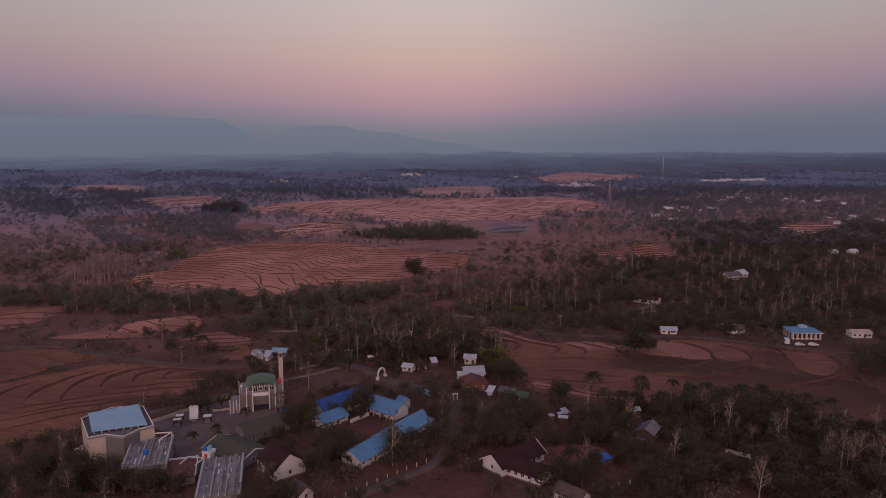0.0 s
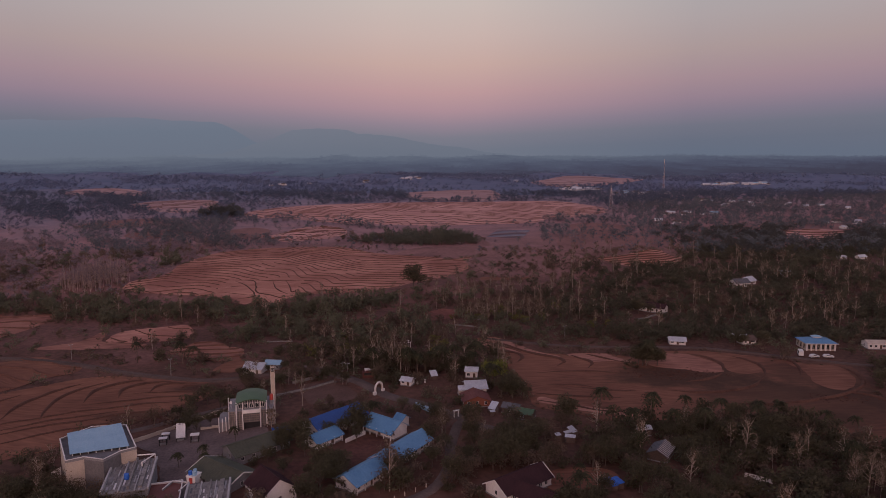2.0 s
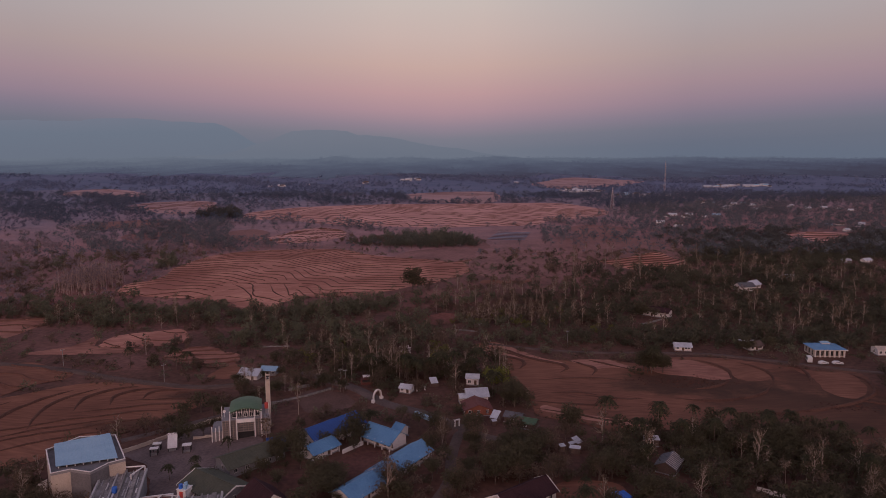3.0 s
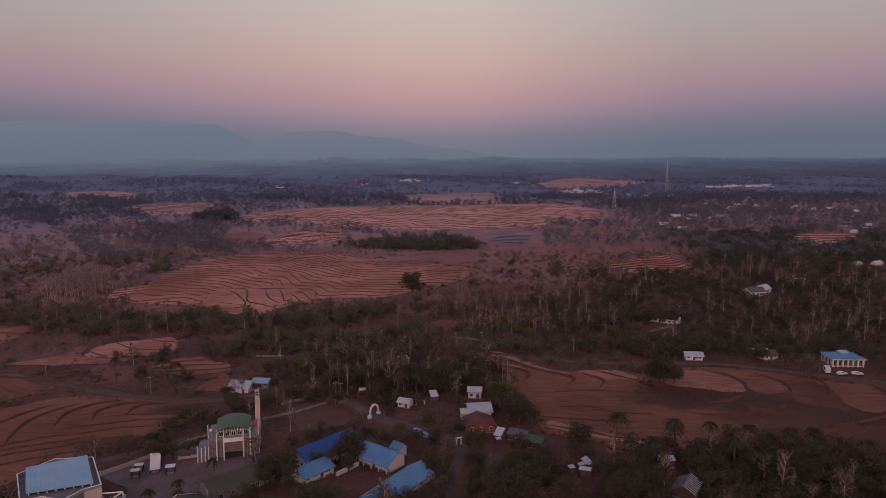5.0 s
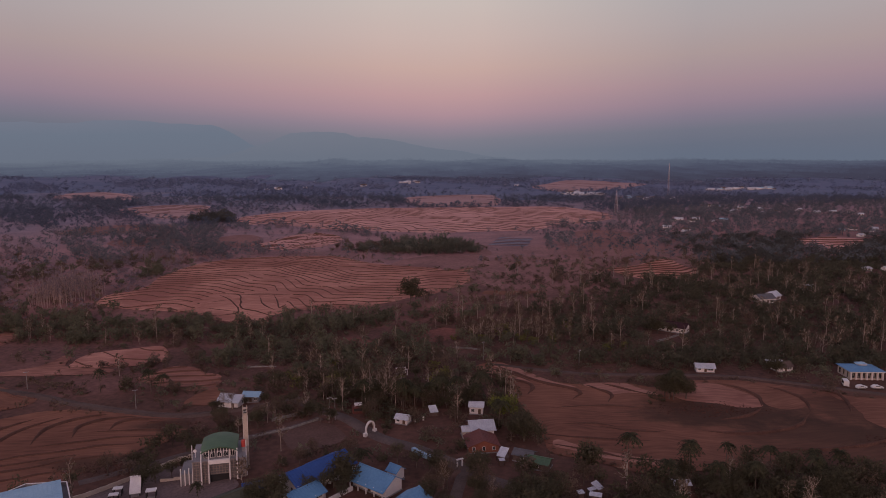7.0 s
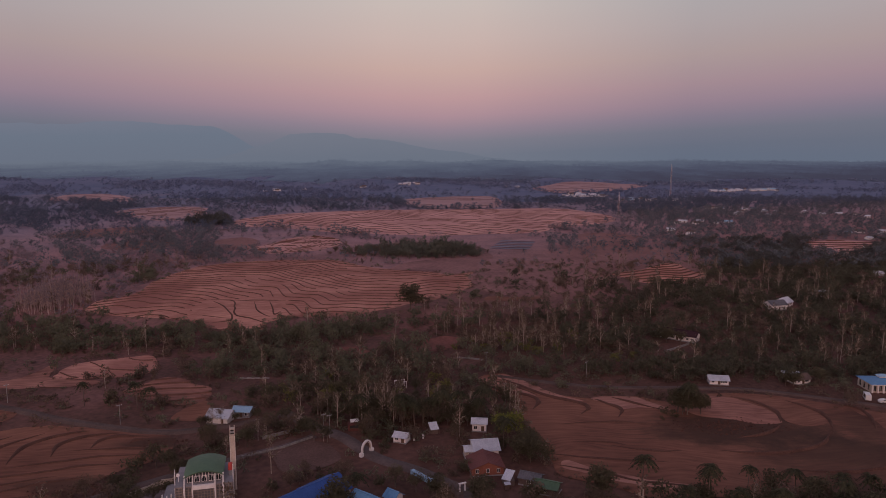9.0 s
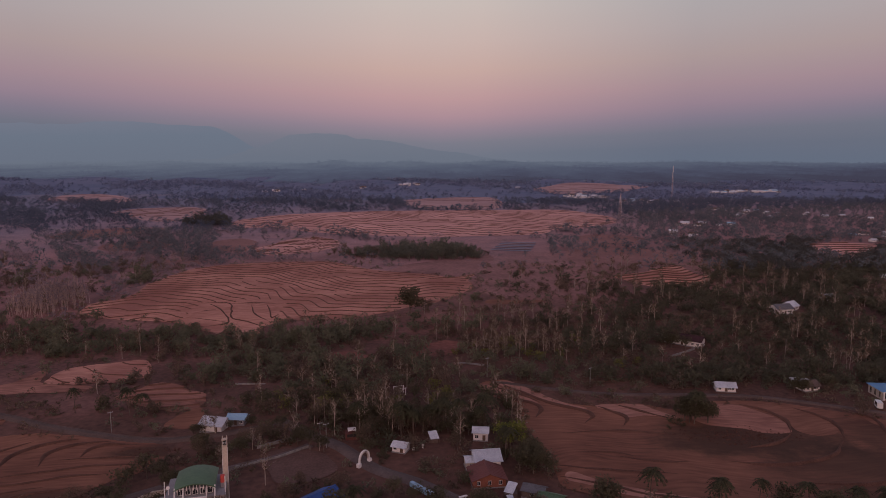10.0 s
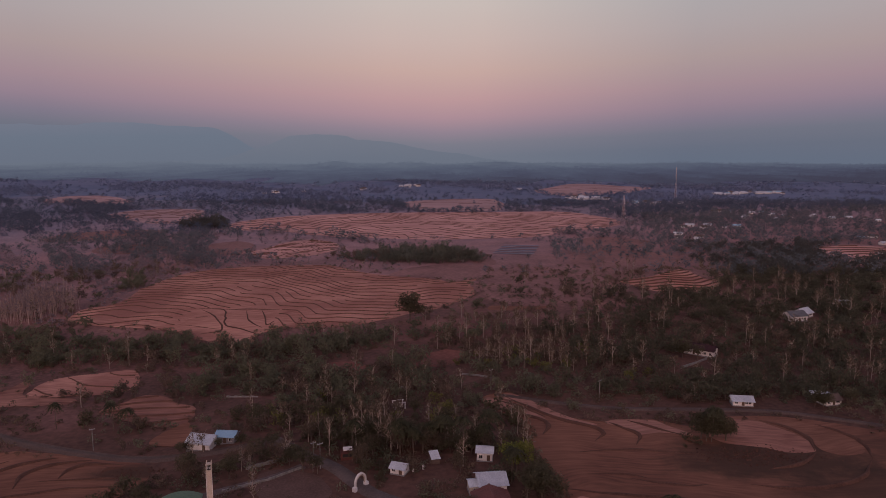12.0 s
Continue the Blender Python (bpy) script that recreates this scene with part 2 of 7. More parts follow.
M["dry_wood"] = mat("brown_dry_woods", (0.112, 0.084, 0.066), (0.266, 0.188, 0.143), 0.03, 0.95, 2.0, 0, island=0.15, thin=0.5)
# Far copies of the leaf colours, lightened and blued to paint in haze.
M["leaf_mid"] = mat("haze_lifted_green_woods", (0.132, 0.140, 0.151), (0.232, 0.232, 0.243), 0.02, 0.95, 1.1, 0, island=0.12, thin=0.5)
M["leaf_back"] = mat("haze_tinted_green_woods", (0.112, 0.130, 0.172), (0.178, 0.190, 0.232), 0.02, 0.95, 0.8, 0, island=0.1, thin=0.5)
M["dry_mid"] = mat("haze_lifted_dry_woods", (0.220, 0.178, 0.190), (0.380, 0.290, 0.300), 0.02, 0.95, 1.1, 0, island=0.12, thin=0.5)
M["dry_back"] = mat("haze_tinted_dry_woods", (0.150, 0.148, 0.192), (0.235, 0.212, 0.255), 0.02, 0.95, 0.8, 0, island=0.1, thin=0.5)
M["leaf_copse"] = mat("soft_green_copse", (0.107, 0.114, 0.096), (0.215, 0.211, 0.161), 0.04, 0.95, 1.6, 0, island=0.15, thin=0.5)
M["leaf_dark"] = mat("dark_dull_green_woods", (0.080, 0.076, 0.055), (0.166, 0.152, 0.102), 0.05, 0.95, 2.0, 0, island=0.15, thin=0.5)
M["leaf_east"] = mat("dark_grey_green_woods", (0.084, 0.086, 0.080), (0.160, 0.156, 0.138), 0.03, 0.95, 1.1, 0, island=0.15, thin=0.5)
M["leaf_yellow"] = mat("fresh_yellow_green_leaves", (0.120, 0.132, 0.024), (0.264, 0.264, 0.060), 0.12, 0.8, 3.0, 0, island=0.5, thin=0.5)
M["palm"] = mat("palm_fronds", (0.045, 0.045, 0.028), (0.111, 0.105, 0.060), 0.12, 0.95, 1.0, 0, island=0.3, thin=0.4)
M["bark"] = mat("brown_bark", (0.091, 0.065, 0.052), (0.208, 0.156, 0.130), 0.5, 0.95, 5.0)
M["bark_teak"] = mat("pale_pinkish_bark", (0.30, 0.215, 0.195), (0.56, 0.41, 0.37), 0.3, 0.95, 5.0)
M["bark_pale"] = mat("pale_grey_bark", (0.260, 0.205, 0.172), (0.500, 0.400, 0.335), 0.3, 0.95, 5.0)
# Woods and land past 1.3 km: blue of the haze put into the base colour.
M["far"] = mat("haze_blue_distant_woods", (0.098, 0.124, 0.195), (0.166, 0.182, 0.262), 0.01, 0.95, 0.2, 0, island=0.2)
M["far_ground"] = mat("haze_blue_distant_land", (0.104, 0.134, 0.212), (0.176, 0.186, 0.266), 0.004, 0.95, 0.03, 0)
M["white"] = mat("white_plaster", (0.660, 0.600, 0.580), (0.860, 0.810, 0.780), 0.3, 0.85, 3.0, 0.1)
M["cream"] = mat("cream_plaster", (0.42, 0.34, 0.28), (0.62, 0.52, 0.44), 0.3, 0.85, 3.0, 0.1)
M["block"] = mat("bare_block_wall", (0.21, 0.165, 0.145), (0.38, 0.31, 0.275), 0.5, 0.9, 2.4, 0.3)
M["dark_render"] = mat("dark_grey_render", (0.125, 0.115, 0.122), (0.21, 0.195, 0.20), 0.3, 0.9, 2.0, 0.2)
M["grey"] = mat("grey_render", (0.20, 0.19, 0.20), (0.32, 0.30, 0.31), 0.3, 0.9, 3.0, 0.2)
M["pale_grey"] = mat("pale_grey_screed", (0.34, 0.32, 0.32), (0.50, 0.47, 0.47), 0.6, 0.9, 4.0, 0.2)
M["concrete"] = mat("weathered_concrete", (0.13, 0.118, 0.115), (0.36, 0.325, 0.31), 0.35, 0.9, 1.6, 0.4)
M["brick"] = mat("red_brick_wall", (0.20, 0.07, 0.045), (0.34, 0.13, 0.09), 0.5, 0.9, 6.0, 0.4)
M["blue"] = mat("bright_blue_metal_roof", (0.080, 0.20, 0.37), (0.145, 0.31, 0.50), 0.2, 0.5, 2.0, 0.1, tone=0.2)
M["deep_blue"] = mat("deep_blue_metal_roof", (0.018, 0.056, 0.21), (0.032, 0.090, 0.31), 0.2, 0.6, 2.0, 0.1)
M["pale_blue"] = mat("pale_blue_metal_roof", (0.22, 0.37, 0.51), (0.33, 0.49, 0.62), 0.2, 0.45, 2.0, 0.1)
M["zinc"] = mat("weathered_zinc_sheet", (0.36, 0.37, 0.42), (0.62, 0.63, 0.67), 0.3, 0.5, 2.5, 0.2, tone=0.2)
M["dark_zinc"] = mat("dull_dark_zinc_sheet", (0.07, 0.066, 0.074), (0.16, 0.152, 0.165), 0.3, 0.75, 2.5, 0.2)
M["maroon"] = mat("maroon_metal_roof", (0.036, 0.018, 0.022), (0.064, 0.030, 0.034), 0.3, 0.95, 2.5, 0.2)
M["rust"] = mat("rusty_red_sheet_roof", (0.10, 0.028, 0.024), (0.18, 0.055, 0.045), 0.3, 0.7, 2.5, 0.2)
M["green"] = mat("green_metal_roof", (0.055, 0.105, 0.055), (0.10, 0.165, 0.085), 0.2, 0.55, 2.0, 0.15)
M["moss"] = mat("dull_olive_sheet_roof", (0.050, 0.053, 0.036), (0.098, 0.094, 0.064), 0.2, 0.8, 2.0, 0.2)
M["tan_roof"] = mat("brown_tile_roof", (0.09, 0.06, 0.05), (0.17, 0.115, 0.095), 0.3, 0.8, 3.0, 0.3)
M["glass"] = mat("dark_window_glass", (0.02, 0.022, 0.026), (0.04, 0.042, 0.05), 0.4, 0.15, 2.0, 0)
# Near-black colour for shade inside openings; the pavilion posts use it too.
M["dark"] = mat("dark_shade_and_posts", (0.02, 0.017, 0.017), (0.04, 0.034, 0.034), 0.4, 0.8, 2.0, 0)
M["wood"] = mat("brown_door_wood", (0.08, 0.045, 0.03), (0.16, 0.09, 0.06), 0.6, 0.7, 6.0, 0.2)
M["steel"] = mat("galvanised_steel", (0.30, 0.30, 0.32), (0.46, 0.46, 0.48), 0.4, 0.5, 4.0, 0.1, metal=0.5)
M["red"] = mat("red_painted_metal", (0.45, 0.05, 0.04), (0.60, 0.09, 0.07), 0.5, 0.6, 4.0, 0.1)
# A muted red, less saturated than the red metal above.
M["mast_red"] = mat("muted_red_paint", (0.34, 0.19, 0.18), (0.46, 0.27, 0.25), 0.5, 0.7, 4.0, 0.1)
M["tarp"] = mat("blue_plastic_tarpaulin", (0.02, 0.10, 0.45), (0.04, 0.17, 0.60), 0.5, 0.5, 2.0, 0.4)
M["film"] = mat("bluish_plastic_film", (0.10, 0.10, 0.15), (0.19, 0.185, 0.24), 0.1, 0.5, 2.0, 0.1)
M["carwhite"] = mat("white_car_paint", (0.60, 0.58, 0.57), (0.72, 0.70, 0.69), 0.3, 0.35, 3.0, 0)
M["rubber"] = mat("black_rubber", (0.02, 0.02, 0.02), (0.035, 0.035, 0.035), 2.0, 0.8, 6.0, 0)


def glow_mat(name, rgb):
    m = bpy.data.materials.new(name)
    m.use_nodes = True
    t = m.node_tree
    t.nodes.clear()
    o, e = t.nodes.new("ShaderNodeOutputMaterial"), t.nodes.new("ShaderNodeEmission")
    e.inputs[0].default_value = lin(*rgb)
    t.links.new(e.outputs[0], o.inputs[0])
    return m


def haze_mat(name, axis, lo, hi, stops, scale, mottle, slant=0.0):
    """The plain far backdrop, its haze painted as glow: the colours follow one axis, from lo to hi metres, broken up by
    faint mottling.
    """
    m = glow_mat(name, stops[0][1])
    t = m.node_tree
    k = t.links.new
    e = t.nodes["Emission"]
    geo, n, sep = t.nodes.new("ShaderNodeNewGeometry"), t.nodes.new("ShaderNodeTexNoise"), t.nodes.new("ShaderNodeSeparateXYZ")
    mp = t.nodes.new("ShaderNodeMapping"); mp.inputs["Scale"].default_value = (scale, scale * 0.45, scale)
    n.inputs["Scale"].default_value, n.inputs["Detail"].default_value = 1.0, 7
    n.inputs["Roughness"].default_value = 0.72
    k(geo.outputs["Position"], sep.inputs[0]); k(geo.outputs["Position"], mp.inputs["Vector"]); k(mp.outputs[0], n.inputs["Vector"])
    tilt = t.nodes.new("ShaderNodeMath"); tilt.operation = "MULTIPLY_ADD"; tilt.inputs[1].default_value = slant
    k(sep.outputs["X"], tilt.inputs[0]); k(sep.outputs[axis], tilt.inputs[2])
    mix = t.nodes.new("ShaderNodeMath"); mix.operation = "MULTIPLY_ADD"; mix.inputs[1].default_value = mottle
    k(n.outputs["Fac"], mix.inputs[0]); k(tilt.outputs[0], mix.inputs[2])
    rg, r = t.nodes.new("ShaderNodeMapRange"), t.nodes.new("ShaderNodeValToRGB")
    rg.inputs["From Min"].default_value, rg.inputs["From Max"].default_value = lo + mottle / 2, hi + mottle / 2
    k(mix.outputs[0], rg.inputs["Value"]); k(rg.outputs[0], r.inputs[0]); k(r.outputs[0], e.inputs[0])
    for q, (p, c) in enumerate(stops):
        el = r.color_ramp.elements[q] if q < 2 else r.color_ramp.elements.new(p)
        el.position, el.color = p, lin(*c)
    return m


# Haze over the far land as emission, lighter with distance and to the left.
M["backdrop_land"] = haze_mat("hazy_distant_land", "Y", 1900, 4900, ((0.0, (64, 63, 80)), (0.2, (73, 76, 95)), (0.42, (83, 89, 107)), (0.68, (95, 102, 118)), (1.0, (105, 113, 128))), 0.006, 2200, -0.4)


# ---- mesh helpers ----
def mesh_from(name, verts, faces, material, smooth=False):
    me = bpy.data.meshes.new(name)
    v = np.asarray(verts, dtype=np.float32)
    f = np.asarray(faces, dtype=np.int32)
    me.vertices.add(len(v)); me.vertices.foreach_set("co", v.ravel())
    n = f.shape[1]
    me.loops.add(f.size); me.loops.foreach_set("vertex_index", f.ravel())
    me.polygons.add(len(f)); me.polygons.foreach_set("loop_start", np.arange(0, f.size, n, dtype=np.int32))
    me.update(calc_edges=True)
    me.validate()
    if material:
        me.materials.append(material)
    if smooth:
        me.polygons.foreach_set("use_smooth", np.ones(len(f), dtype=bool))
    return me


def part(name, bm, material, parent, label=""):
    me = bpy.data.meshes.new(name)
    bm.normal_update()
    bm.to_mesh(me)
    bm.free()
    me.materials.append(material)
    ob = new(name, me)
    ob.parent = parent
    return tagged(ob, label)


def box(bm, x0, x1, y0, y1, z0, z1, bevel=0.0):
    vs = [bm.verts.new((x, y, z)) for z in (z0, z1) for x, y in ((x0, y0), (x1, y0), (x1, y1), (x0, y1))]
    for q in ((3, 2, 1, 0), (4, 5, 6, 7), (0, 1, 5, 4), (1, 2, 6, 5), (2, 3, 7, 6), (3, 0, 4, 7)):
        bm.faces.new([vs[k] for k in q])
    return bm


def boxm(x0, x1, y0, y1, z0, z1):
    return box(bmesh.new(), x0, x1, y0, y1, z0, z1)


def prism(bm, pts, z0, z1):
    """A solid over a polygon in plan."""
    a = [bm.verts.new((x, y, z0)) for x, y in pts]
    b = [bm.verts.new((x, y, z1)) for x, y in pts]
    bm.faces.new(a[::-1]); bm.faces.new(b)
    n = len(pts)
    for k in range(n):
        bm.faces.new((a[k], a[(k + 1) % n], b[(k + 1) % n], b[k]))
    return bm


def bar(bm, p, q, r, sides=6, r2=None):
    """A tapered bar from p to q."""
    p, q = Vector(p), Vector(q)
    turn = (q - p).to_track_quat("Z", "Y")
    r2 = r if r2 is None else r2
    rings = []
    for c, rad in ((p, r), (q, r2)):
        rings.append([bm.verts.new(c + turn @ Vector((rad * math.cos(2 * math.pi * k / sides), rad * math.sin(2 * math.pi * k / sides), 0))) for k in range(sides)])
    for k in range(sides):
        bm.faces.new((rings[0][k], rings[0][(k + 1) % sides], rings[1][(k + 1) % sides], rings[1][k]))
    bm.faces.new(rings[1]); bm.faces.new(rings[0][::-1])
    return bm


def empty_at(name, x, y, rz, label, category, group="", dz=0.0):
    ob = new(name)
    ob.empty_display_size = 0.5
    ob.matrix_world = pose(x, y, land(x, y) + dz, 0, 0, rz)
    return tagged(ob, label, category, group)


# ---- the lie of the land ----
def step(a, b, v):
    u = np.clip((v - a) / (b - a), 0, 1)
    return u * u * (3 - 2 * u)


def land(x, y):
    z = -5 * step(45, 110, -x) * (1 - step(400, 540, y)) + 4 * step(390, 470, y)
    z = z + 10 * step(650, 1300, y) + 46 * step(1400, 4300, y)
    z = z + 32 * np.exp(-((x + 560) / 110) ** 2 - ((y - 3700) / 120) ** 2) + 14 * np.exp(-((x + 220) / 160) ** 2 - ((y - 3700) / 120) ** 2)
    z = z + 16 * np.exp(-((x - 330) / 220) ** 2 - ((y - 3900) / 140) ** 2) + 12 * np.exp(-((x - 1500) / 420) ** 2 - ((y - 4100) / 160) ** 2) + 10 * np.exp(-((x + 1700) / 420) ** 2 - ((y - 4000) / 160) ** 2)
    roll = np.sin(x / 210 + 1.3) * np.sin(y / 260) + 0.6 * np.sin(x / 97 + y / 130)
    z = z + 5 * roll * step(1250, 1900, y)
    return z


xs = np.unique(np.concatenate([np.arange(-320, 321, 8.0), np.sign(np.arange(-30, 31)) * (320 + (np.abs(np.arange(-30, 31)) / 30.0) ** 1.6 * 4500)]))
ys = np.unique(np.concatenate([np.arange(-400, 100, 50.0), np.arange(100, 700, 8.0), 700 + (np.arange(0, 91) / 90.0) ** 1.5 * 4180]))
gx, gy = np.meshgrid(xs, ys)
gz = land(gx, gy)
nx, ny = len(xs), len(ys)
idx = np.arange(nx * ny).reshape(ny, nx)
quads = np.stack([idx[:-1, :-1], idx[:-1, 1:], idx[1:, 1:], idx[1:, :-1]], -1).reshape(-1, 4)
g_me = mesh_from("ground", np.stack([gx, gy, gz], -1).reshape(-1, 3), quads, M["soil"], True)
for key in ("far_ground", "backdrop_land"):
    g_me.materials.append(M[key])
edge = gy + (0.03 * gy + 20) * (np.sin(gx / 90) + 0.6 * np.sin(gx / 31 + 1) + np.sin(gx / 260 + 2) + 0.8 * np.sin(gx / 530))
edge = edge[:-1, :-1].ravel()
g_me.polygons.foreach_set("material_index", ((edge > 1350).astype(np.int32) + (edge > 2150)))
tagged(new("ground", g_me), "dry reddish brown soil under leaf litter, haze-tinted with distance", "ground", kind="structure")

# ---- fields ----
from mathutils.geometry import delaunay_2d_cdt


def smooth_loop(pts, steps=4):
    """A closed Catmull-Rom loop through the corners."""
    p = np.array(pts, float)
    n = len(p)
    out = []
    for k in range(n):
        a, b, c, d = p[k - 1], p[k], p[(k + 1) % n], p[(k + 2) % n]
        for s in np.arange(steps) / steps:
            out.append(0.5 * (2 * b + (c - a) * s + (2 * a - 5 * b + 4 * c - d) * s * s + (3 * b - a - 3 * c + d) * s ** 3))
    return np.array(out)


def inside(poly, x, y):
    x, y = np.asarray(x, float), np.asarray(y, float)
    hit = np.zeros(x.shape, bool)
    px, py = poly[:, 0], poly[:, 1]
    for k in range(len(poly)):
        x0, y0, x1, y1 = px[k - 1], py[k - 1], px[k], py[k]
        if y0 != y1:
            cross = ((y0 > y) != (y1 > y)) & (x < (x1 - x0) * (y - y0) / (y1 - y0) + x0)
            hit ^= cross
    return hit


FIELDS = []


def patch(name, pts, material, label, lift, cell=8.0, category="field", kind="structure"):
    """A sheet that lies on the land within a smooth, slightly ragged outline."""
    loop = smooth_loop(pts, 8)
    for k, (px, py) in enumerate(loop.copy()):
        loop[k] += 0.28 * cell * np.array([noise.noise((px / cell * 0.7, py / cell * 0.7, 1.0)), noise.noise((px / cell * 0.7, py / cell * 0.7, 7.0))])
    lo, hi = loop.min(0), loop.max(0)
    ax, ay = np.meshgrid(np.arange(lo[0], hi[0], cell), np.arange(lo[1], hi[1], cell))
    ok = inside(loop, ax, ay)
    pts_in = np.stack([ax[ok], ay[ok]], -1)
    allp = [Vector(p) for p in np.concatenate([loop, pts_in])]
    n = len(loop)
    v2, _, faces, *_ = delaunay_2d_cdt(allp, [], [list(range(n))], 1, 1e-4)
    v2 = np.array([tuple(v) for v in v2])
    v = np.column_stack([v2, land(v2[:, 0], v2[:, 1]) + lift])
    me = mesh_from(name, v, [f[:3] for f in faces if len(f) == 3], material, True)
    FIELDS.append(loop)
    return tagged(new(name, me), label, category, kind=kind), loop


def bunds(owner, loop, phi, cell, width, high, where=None):
    """Low earth banks along the contours of phi within the loop, joined to one part."""
    lo, hi = loop.min(0), loop.max(0)
    x, y = np.arange(lo[0], hi[0] + cell, cell), np.arange(lo[1], hi[1] + cell, cell)
    ax, ay = np.meshgrid(x, y)
    f = phi(ax, ay)
    ok = inside(loop, ax, ay)
    if where:
        ok &= where(ax, ay)
    verts, faces = [], []
    for j in range(len(y) - 1):
        for i in range(len(x) - 1):
            if not (ok[j, i] and ok[j + 1, i + 1] and ok[j, i + 1] and ok[j + 1, i]):
                continue
            c = (f[j, i], f[j, i + 1], f[j + 1, i + 1], f[j + 1, i])
            p = ((x[i], y[j]), (x[i + 1], y[j]), (x[i + 1], y[j + 1]), (x[i], y[j + 1]))
            for lev in range(math.ceil(min(c)), math.floor(max(c)) + 1):
                cut = []
                for k in range(4):
                    a, b = c[k], c[(k + 1) % 4]
                    if (a < lev) != (b < lev):
                        s = (lev - a) / (b - a)
                        cut.append((p[k][0] + s * (p[(k + 1) % 4][0] - p[k][0]), p[k][1] + s * (p[(k + 1) % 4][1] - p[k][1])))
                for m in range(0, len(cut) - 1, 2):
                    (x0, y0), (x1, y1) = cut[m], cut[m + 1]
                    d = math.hypot(x1 - x0, y1 - y0)
                    if d < 0.05:
                        continue
                    ux, uy = (x1 - x0) / d, (y1 - y0) / d
                    w = width * (0.75 + 0.5 * noise.noise((x0 * 0.07, y0 * 0.07, 3.0)))
                    x0, y0, x1, y1 = x0 - ux * 0.3, y0 - uy * 0.3, x1 + ux * 0.3, y1 + uy * 0.3
                    base = len(verts)
                    for xx, yy in ((x0, y0), (x1, y1)):
                        zz = float(land(xx, yy)) + 0.2
                        for off, up in ((-w / 2, 0), (-w / 6, high), (w / 6, high), (w / 2, 0)):
                            verts.append((xx - uy * off, yy + ux * off, zz + up))
                    faces += [(base + k, base + 4 + k, base + 5 + k, base + 1 + k) for k in range(3)]
    if verts:
        ob = new("bunds", mesh_from("bunds", verts, faces, M["bund"]))
        ob.parent = owner
        tagged(ob, "grassy earth bunds between the paddies, darkened as shaded risers", kind="stuff")


def bank(owner, pts, width, high):
    """One low earth bank along a smooth line."""
    p = np.array(pts, float)
    fine = []
    for k in range(len(p) - 1):
        a, q, c, d = p[max(k - 1, 0)], p[k], p[k + 1], p[min(k + 2, len(p) - 1)]
        for s in np.arange(6) / 6:
            fine.append(0.5 * (2 * q + (c - a) * s + (2 * a - 5 * q + 4 * c - d) * s * s + (3 * q - a - 3 * c + d) * s ** 3))
    fine = np.array(fine + [p[-1]])
    tan = np.gradient(fine, axis=0)
    tan /= np.linalg.norm(tan, axis=1)[:, None]
    nrm = np.stack([-tan[:, 1], tan[:, 0]], -1)
    wave = np.array([noise.noise((x * 0.15, y * 0.15, 0)) for x, y in fine])[:, None]
    fine = fine + nrm * wave * 0.6
    fade = (1 + 0.5 * wave) * np.minimum(1, np.minimum(np.arange(len(fine)), np.arange(len(fine))[::-1]) / 6 + 0.08)[:, None]
    rows = []
    for off, up in ((-0.5, 0), (-0.2, 1), (0.2, 1), (0.5, 0)):
        q = fine + nrm * off * width * fade
        rows.append(np.column_stack([q, land(q[:, 0], q[:, 1]) + 0.2 + up * high * np.clip(fade[:, 0], 0, 1)]))
    v = np.stack(rows, 1).reshape(-1, 3)
    f = [(4 * k + m, 4 * k + m + 1, 4 * k + m + 5, 4 * k + m + 4) for k in range(len(fine) - 1) for m in range(3)]
    ob = new("bund", mesh_from("bund", v, f, M["bank"], True))
    ob.parent = owner


def wob(x, y, s, seed):
    """Smooth waves for the lines of the terraces."""
    return (np.sin(x / s + seed) * np.cos(y / (s * 1.3) + seed * 2.1) + 0.5 * np.sin(x / (s * 0.43) + y / (s * 0.6) + seed * 3.7) + 0.3 * np.sin(x / (s * .21) - y / (s * .33) + seed))


F1 = [(-216, 465), (-218, 489), (-204, 506), (-209, 546), (-206, 586), (-198, 617), (-163, 643), (-108, 652), (-88, 644), (-66, 618), (-38, 598), (-11, 588), (5, 574), (23, 588), (18, 563), (20, 532), (1, 493), (-19, 472), (-46, 449), (-70, 447), (-89, 450), (-101, 443), (-100, 431), (-115, 428), (-135, 438), (-151, 448), (-174, 452), (-192, 455)]
F1_BARE = [(-42, 602), (-31, 635), (-8, 654), (19, 660), (29, 625), (24, 592), (5, 578), (-11, 592)]
F2 = [(-277, 958), (-249, 1032), (-187, 1078), (-73, 1114), (55, 1125), (174, 1136), (215, 1085), (238, 1011), (213, 942), (145, 896), (107, 846), (40, 831), (-16, 821), (-92, 838), (-146, 857), (-209, 902), (-246, 901)]
F2_WEST = [(-486, 1065), (-480, 1142), (-395, 1164), (-352, 1083), (-336, 989), (-378, 963), (-445, 1021)]
F3 = [(-200, 711), (-177, 752), (-166, 801), (-138, 815), (-116, 797), (-105, 757), (-119, 712), (-138, 701), (-157, 687), (-182, 711)]
F3_BARE = [(-229, 725), (-242, 779), (-221, 805), (-196, 780), (-188, 733), (-204, 714)]
F4 = [(131, 582), (158, 600), (185, 629), (196, 629), (197, 590), (207, 583), (186, 550), (157, 535), (144, 541), (134, 562)]
F5 = [(376, 763), (417, 783), (444, 763), (390, 690), (353, 658), (348, 683), (350, 724)]
F6 = [(216, 1725), (343, 2020), (440, 2024), (486, 1957), (546, 1888), (436, 1708), (345, 1604), (279, 1522), (243, 1558)]
